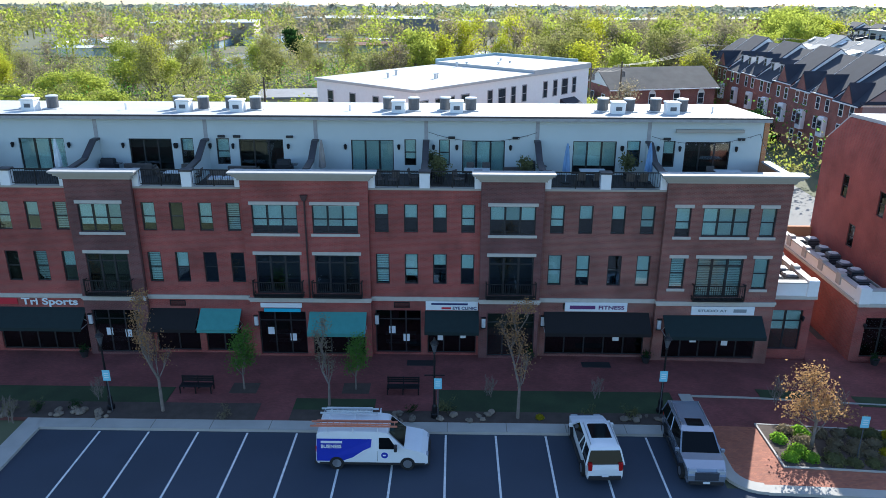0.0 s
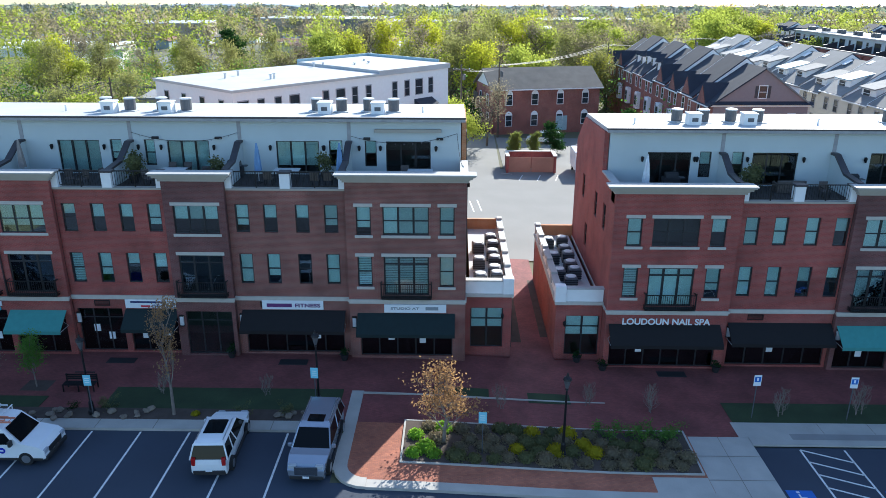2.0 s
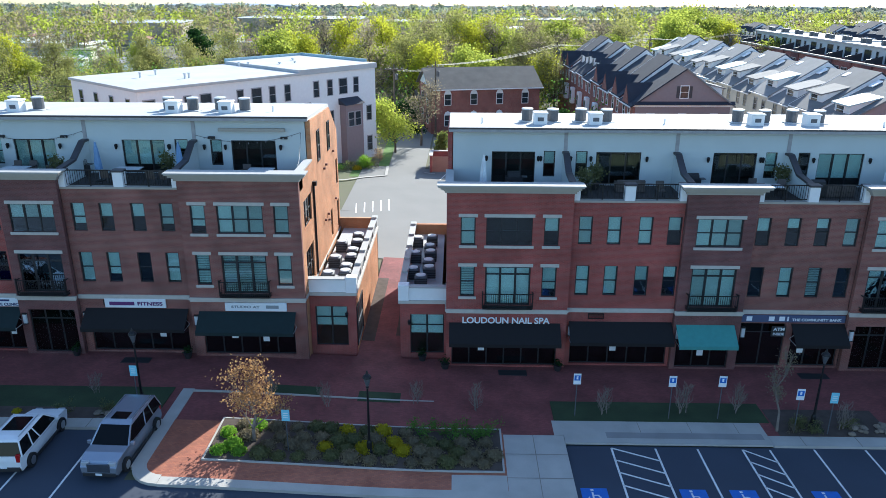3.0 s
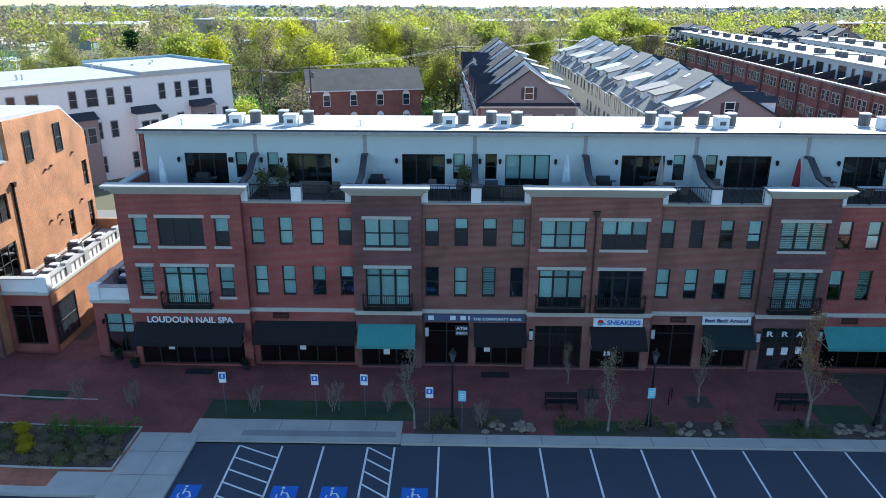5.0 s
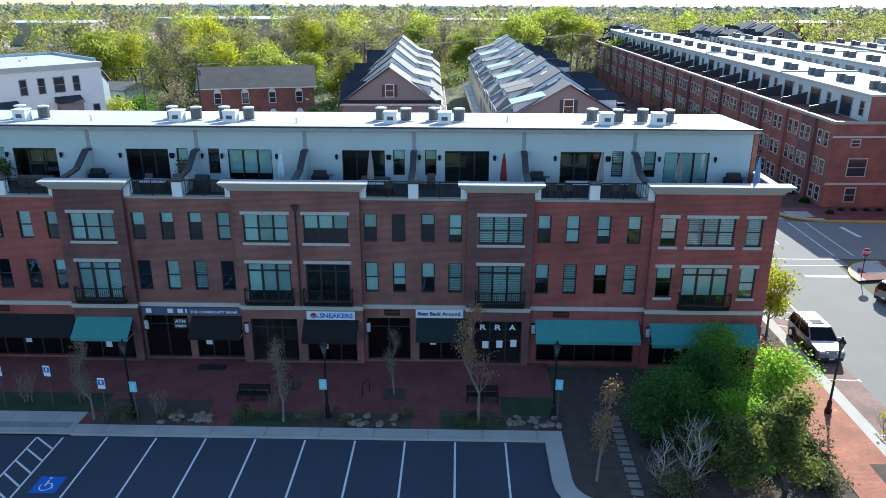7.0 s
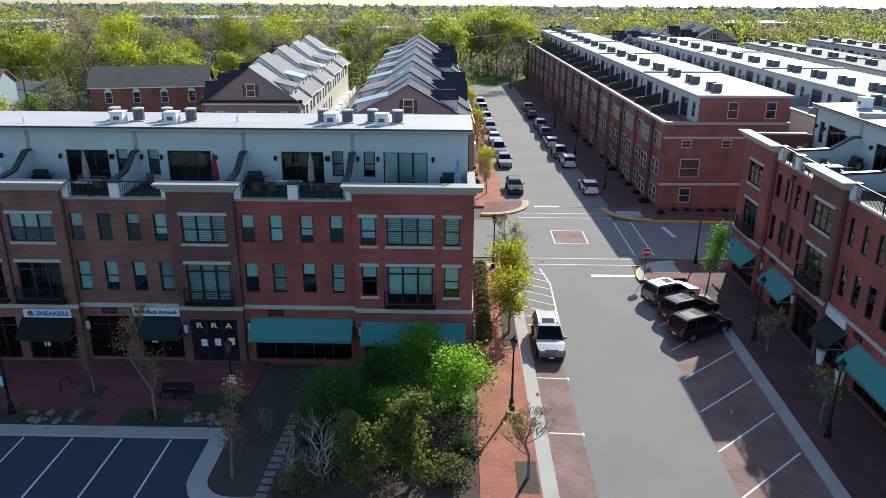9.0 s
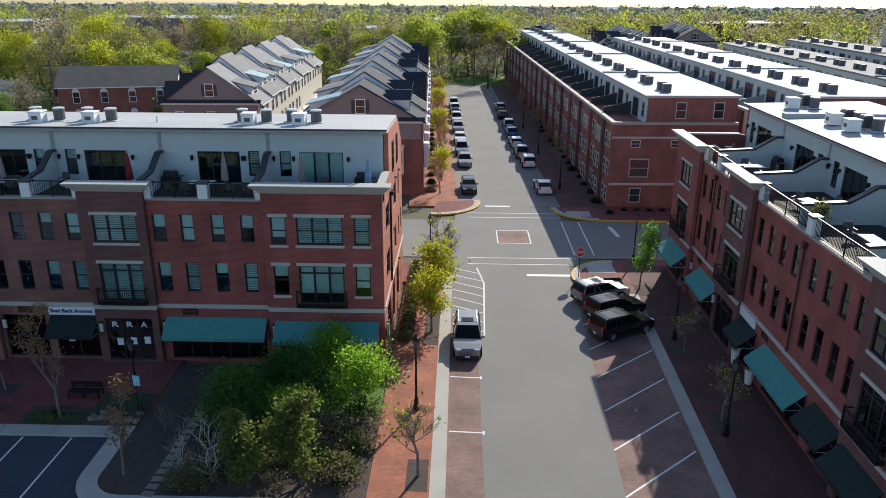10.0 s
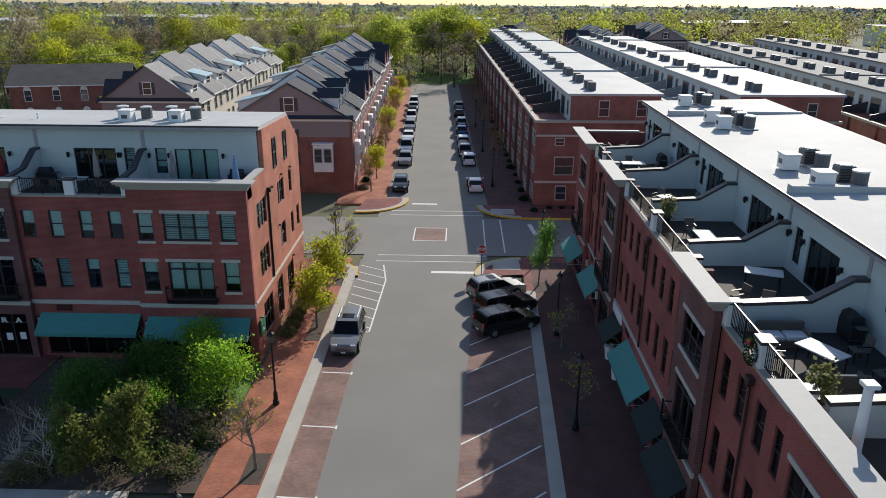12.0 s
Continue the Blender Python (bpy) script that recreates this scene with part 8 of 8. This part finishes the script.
def place_thing(kind, x, y, z, rz=0):
    if kind not in PROTO:
        PROTO[kind] = {"chair": proto_chair, "table": proto_table, "sofa": proto_sofa, "grill": proto_grill, "plant": proto_plant,
                       "blue": lambda: umbrella("umbrella_blue", "closed blue umbrella on a terrace"), "tan": lambda: umbrella("umbrella_tan", "closed taupe umbrella on a terrace"),
                       "red": lambda: umbrella("umbrella_red", "closed dark red umbrella on a terrace"), "white": lambda: umbrella("umbrella_white", "closed white umbrella on a terrace")}[kind]()
        PROTO[kind].matrix_basis = pose(x, y, z, 0, 0, rz)
        return PROTO[kind]
    return copy_thing(PROTO[kind], pose(x, y, z, 0, 0, rz))


TL, TR = 0.75 + TERR - 0.045, 0.15 + TERR - 0.045
for kind, x, y, rz in (("white", -24.9, 45.2, 0), ("grill", -22.2, 46.2, 180), ("sofa", -20.2, 46.3, 180), ("table", -17.0, 44.2, 0), ("chair", -18.0, 44.3, 90), ("chair", -16.9, 44.9, 0), ("chair", -15.9, 44.2, -90), ("sofa", -13.4, 45.8, 180), ("sofa", -14.2, 44.0, 0), ("grill", -10.9, 46.2, 180), ("tan", -8.3, 45.4, 0), ("chair", -4.6, 43.9, 30), ("chair", -3.7, 43.7, -20), ("chair", -2.5, 44.4, 80), ("plant", -0.9, 44.6, 0), ("plant", -1.3, 46.0, 0), ("chair", 0.3, 44.0, 60), ("table", 1.4, 45.2, 0), ("chair", 1.0, 45.9, 0), ("chair", 2.0, 45.9, 0), ("sofa", 4.0, 46.0, 180), ("plant", 4.4, 44.6, 0), ("blue", 6.9, 44.8, 0), ("chair", 7.7, 44.1, 180), ("chair", 8.7, 44.1, 180), ("table", 8.6, 45.2, 0), ("plant", 10.9, 45.8, 0), ("chair", 10.6, 43.9, 180), ("chair", 11.4, 43.9, 180), ("blue", 12.0, 45.0, 0), ("chair", 16.0, 45.3, 0), ("table", 17.0, 45.2, 0), ("grill", 5.0, 46.2, 180)):
    place_thing(kind, x, y, TL, rz)
for kind, x, y, rz in (("white", 31.0, 44.6, 0), ("grill", 33.0, 46.2, 180), ("plant", 37.3, 44.6, 0), ("plant", 38.2, 45.9, 0), ("sofa", 40.3, 45.6, 180), ("chair", 41.9, 44.2, 0), ("grill", 44.3, 46.0, 180), ("table", 48.6, 44.4, 0), ("chair", 47.9, 45.0, 0), ("chair", 49.5, 44.9, -30), ("plant", 50.0, 46.0, 0), ("grill", 51.6, 44.6, 0), ("sofa", 53.0, 44.8, 180), ("white", 56.4, 45.6, 0), ("grill", 58.8, 46.0, 180), ("tan", 62.2, 45.2, 0), ("table", 62.6, 44.4, 0), ("chair", 62.0, 44.9, 20), ("chair", 63.4, 44.2, 180), ("sofa", 62.4, 45.9, 180), ("chair", 66.0, 45.6, 0), ("red", 70.6, 45.0, 0), ("grill", 72.8, 46.1, 180), ("chair", 73.5, 44.0, 180), ("chair", 74.5, 44.0, 180), ("tan", 76.7, 45.1, 0), ("table", 75.3, 44.7, 0), ("chair", 77.4, 44.0, 180), ("chair", 78.4, 44.0, 180), ("tan", 81.6, 45.2, 0), ("chair", 83.2, 45.0, 30), ("grill", 85.4, 46.2, 180), ("blue", 86.0, 44.0, 0)):
    place_thing(kind, x, y, TR, rz)
for kind, u, v, rz in (("chair", 4, 2.8, 0), ("sofa", 4.4, 1.4, 0), ("table", 10.5, 2.2, 90), ("chair", 9.4, 2.2, 90), ("chair", 11.6, 2.6, -90), ("chair", 11.0, 3.4, 0), ("grill", 9.0, 4.6, 180), ("chair", 18.4, 2.0, 40), ("table", 19.6, 2.4, 20), ("chair", 20.6, 1.6, 190), ("chair", 19.2, 3.8, 10), ("plant", 22.6, 1.4, 0), ("chair", 24.5, 2.2, 90), ("table", 26.4, 2.4, 0), ("chair", 27.4, 3.2, -60), ("table", 31.4, 3.4, 70), ("chair", 33.6, 1.6, 20), ("chair", 34.4, 2.4, 60), ("table", 38.8, 2.6, 30), ("sofa", 37.0, 2.0, 90), ("sofa", 40.4, 2.4, -90), ("chair", 38.2, 4.2, 0), ("chair", 39.9, 4.2, 10), ("grill", 36.4, 4.8, 180), ("plant", 41.6, 1.2, 0), ("chair", 38.6, 1.1, 180), ("white", 45.0, 2.2, 0), ("sofa", 46.4, 2.6, 0)):
    place_thing(kind, 110 + v, 61.3 - u, TR, rz - 90)

# wreath on the railing
W_ = MB()
wr = random.Random(8)
for k in range(420):
    a = wr.uniform(0, 2 * math.pi)
    b2 = wr.uniform(0, 2 * math.pi)
    c = Vector((-0.02 + 0.1 * math.cos(b2), (0.38 + 0.1 * math.sin(b2)) * math.cos(a), (0.38 + 0.1 * math.sin(b2)) * math.sin(a)))
    d = Vector((wr.uniform(-1, 1), wr.uniform(-1, 1), wr.uniform(-1, 1))).normalized() * 0.05
    e = d.cross(Vector((wr.uniform(-1, 1), wr.uniform(-1, 1), 1))).normalized() * 0.03
    W_.quad(c - d, c + e, c + d, c - e)
wreath = thing("wreath", "green wreath with a red bow on a terrace railing", "wreath", "", "", pose(110.2, 22.6, TR + 0.55))
part("ring", W_, M["leaf_dark"], wreath)
part("bow", MB().blob((-0.12, 0, 0.36), (0.07, 0.14, 0.1), wr), M["ink_red"], wreath)

# string lights
def strings(B, pts, sag, label):
    for (a, b2) in zip(pts, pts[1:]):
        mb, bulbs = MB(), MB()
        p, q = Vector(a), Vector(b2)
        n = 12
        prev = p
        for i in range(1, n + 1):
            t = i / n
            c = p.lerp(q, t) - Vector((0, 0, sag * 4 * t * (1 - t)))
            mb.tube(prev, c, 0.012, n=4, caps=False)
            bulbs.blob((c.x, c.y, c.z - 0.06), (0.035, 0.035, 0.05), rng, 5, 3, 0.0)
            prev = c
        s_ = part("light_string", mb, M["black_metal"], B)
        part("bulbs", bulbs, M["lamp_clear"], s_)


strings(LB, [(-1.7, 4.4, 13.7), (5.2, 4.4, 13.7)], 0.6, "")
strings(LB, [(12.5, 4.4, 13.5), (19.3, 4.4, 13.7), (19.7, 1.0, 12.4)], 0.55, "")
for B, us in ((LB, (-15.0, -14.0, -10.6, -0.2, 3.9, 13.5, 18.2)),):
    for u in us:
        part("heater", MB().bevel_box(u - 0.22, u + 0.22, 4.42, 4.59, 13.25, 13.4, 0.02), M["plastic_black"], B)

part("awning_cassette", MB().bevel_box(14.0, 18.3, 4.35, 4.59, 13.75, 13.95, 0.03), M["cornice"], LB)

# brick bin enclosure in the rear court, with wooden gates
E_ = thing("bin_enclosure", "low brick bin enclosure with red gates in the rear court", "enclosure", "", "", pose(25.9, 94.7, 0.1))
part("wall", MB().box(0, 6.5, 3.2, 3.5, 0, 2.2).box(0, 0.3, 0.3, 3.2, 0, 2.2).box(6.2, 6.5, 0.3, 3.2, 0, 2.2), M["brick_red"], E_)
part("coping", MB().box(-0.1, 6.6, 3.1, 3.6, 2.202, 2.3).box(-0.1, 0.4, 0.2, 3.1, 2.202, 2.3).box(6.1, 6.6, 0.2, 3.1, 2.202, 2.3), M["stone"], E_)
for k in range(2):
    part("gate", MB().bevel_box(0.32 + 2.95 * k, 3.2 + 2.95 * k, 0.32, 0.4, 0.1, 2.1, 0.02), M["rust_roof"], E_)
bx = thing("box_truck", "white box truck parked in the rear court", "truck", "", "", pose(35.8, 95.5, 0.0, 0, 0, -90))
part("cargo_box", MB().bevel_box(-3.2, 1.2, -1.1, 1.1, 0.7, 3.0, 0.05), M["p_white"], bx)
part("cab", side_loft(MB(), [(1.25, 0.4), (1.25, 2.1), (2.0, 2.1), (2.7, 1.3), (3.4, 1.1), (3.5, 0.4)], lambda z: 1.0 - max(0, z - 1.1) * 0.12), M["p_white"], bx)
part("windscreen", MB().quad((2.05, -0.8, 2.08), (2.05, 0.8, 2.08), (2.72, 0.9, 1.34), (2.72, -0.9, 1.34)), M["car_glass"], bx)
wheels(bx, (-2.0, 2.5), 2.0, 0.4)

# utility poles and wires
def utility_pole(x, y, h, cross=True):
    U = thing("utility_pole", "weathered wooden utility pole with crossarm and wires", "utility pole", "utility poles", "", pose(x, y, gz(x) - 0.05))
    part("pole", MB().tube((0, 0, 0), (0, 0, h), 0.17, 0.11, 8), M["bark_dark"], U)
    if cross:
        part("crossarm", MB().box(-1.3, 1.3, -0.06, 0.06, h - 0.9, h - 0.75), M["bark_dark"], U)
        for k in (-1.2, -0.5, 0.5, 1.2):
            part("insulator", MB().lathe([(0.05, h - 0.75), (0.05, h - 0.6), (0.02, h - 0.55)], k, 0, 6), M["grey_light"], U)
        part("transformer", MB().lathe([(0.22, h - 2.3), (0.24, h - 1.5), (0.1, h - 1.4)], 0.38, 0, 10), M["grey_metal"], U)
    return Vector((x, y, gz(x) + h - 0.6))


tops = [utility_pole(x, y, h, c) for x, y, h, c in ((-75, 100, 11, True), (-35, 84, 10.5, True), (-23.5, 92, 12, False), (-12, 96, 11.5, True), (20, 112, 12, True), (26, 119, 12, True), (49, 150, 13, True), (72, 170, 13, True), (95, 186, 13, True), (125, 196, 13, True))]
for a, b2 in zip(tops, tops[1:]):
    for off in (-0.9, 0.0, 0.9):
        mb = MB()
        prev = a + Vector((off, 0, 0))
        for i in range(1, 9):
            t = i / 8
            c = a.lerp(b2, t) + Vector((off, 0, -1.2 * 4 * t * (1 - t) * 0.6))
            mb.tube(prev, c, 0.022, n=3, caps=False)
            prev = c
        tagged(part("power_line", mb, M["plastic_black"]), "thin sagging black overhead power line", "cable", "power lines")

# ---- rear court, drive and lawn behind the passage ----
court = MB()
flat_poly(court, [(20.4, 91.5), (25.2, 95.5), (25.6, 128), (20.0, 128)], -0.02)
setting("road", court, M["asphalt_road"], "narrow asphalt drive leading away from the rear court")
court = MB()
flat_poly(court, [(4, 92), (17.6, 90.9), (20.3, 92.4), (19.9, 126), (4, 126)], -0.01)
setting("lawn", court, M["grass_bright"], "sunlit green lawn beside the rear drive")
court = MB()
for a, b in (((8, 87.6), (15.5, 88.6)), ((15.5, 88.6), (17.8, 90.4)), ((17.8, 90.4), (20.4, 91.9)), ((25.2, 94.4), (26.6, 94.0)), ((20.4, 91.9), (20.2, 97))):
    stripe(court, a, b, 0.35, 0.1)
setting("kerb", court, M["concrete"], "pale concrete kerb round the rear court")
for k in range(5):
    marking((18.7 + 0.85 * k, 75.2 + 0.4 * k), (18.3 + 0.85 * k, 78.8 + 0.6 * k), 0.14, "white hatched line in the rear court", dz=0.02)
for x in (27.3, 29.6, 31.9):
    marking((x, 91.2), (x + 0.7, 94.2), 0.12, "white bay line in the rear court", dz=0.02)
for k in range(7):
    P_ = thing("fence_panel", "dark iron fence panel beside the lawn", "fence", "lawn fence", "", pose(6.0 + 2.0 * k, 118.5 + 0.5 * k, 0.4, 0, 0, 14))
    part("rail", MB().box(0, 2, -0.03, 0.03, 1.15, 1.22), M["black_metal"], P_)
    part("rail", MB().box(0, 2, -0.03, 0.03, 0.2, 0.27), M["black_metal"], P_)
    for i in range(8):
        part("picket", MB().box(0.06 + 0.25 * i, 0.1 + 0.25 * i, -0.02, 0.02, 0, 1.3), M["black_metal"], P_)
plant("cypress", 27.2, 100.5, 1.5, 20, z=0.2)
plant("cypress", 30.6, 103.5, 1.3, 80, z=0.2)
plant("garden_lime", 17.2, 95.5, 0.5, 20, z=0.2)
plant("tan_street", 19.0, 96.5, 0.5, 50, z=0.2)
plant("green_a", 14.5, 124, 0.6, 50, z=0.2)
for k in range(5):
    bush(("l_green", "l_sage", "gold")[k % 3], 14.5 + 0.9 * k, 94.0 + 0.4 * k, 1.3, LAB[("l_green", "l_sage", "gold")[k % 3]], "rear court shrubs", 0.0)

# white pergola column on the nearest terrace of the street row
col = thing("pergola_post", "round white pergola post on a terrace", "post", "", "", pose(111.0, 16.9, TR))
part("shaft", MB().lathe([(0.16, 0.12), (0.13, 2.5)], 0, 0, 14), M["white_paint"], col)
part("plinth", MB().bevel_box(-0.2, 0.2, -0.2, 0.2, 0, 0.12, 0.01), M["white_paint"], col)
part("capital", MB().bevel_box(-0.2, 0.2, -0.2, 0.2, 2.5, 2.62, 0.02), M["white_paint"], col)

# tall white planters and a white shop board under the street row
for x, y in ((110.03, 43.58), (109.96, 40.86)):
    F = thing("flower_pot", "tall white tapered planter by a shop door", "planter", "white planters", "", pose(x, y, 0.155))
    part("pot", MB().lathe([(0.2, 0), (0.3, 0.95), (0.32, 1.0), (0.26, 1.0)], 0, 0, 14), M["white_paint"], F)
    lf = MB()
    leaf_cloud(lf, [Vector((0, 0, 1.2)), Vector((0.1, 0, 1.4))], random.Random(int(y)), 160, 0.07, 0.18)
    part("plant", lf, M["leaf_dark"], F)
part("sign_board", MB().bevel_box(15.9, 19.4, REC - 0.12, REC - 0.004, 3.25, 3.85, 0.015), M["sign_white"], far_building, "plain white shop board")
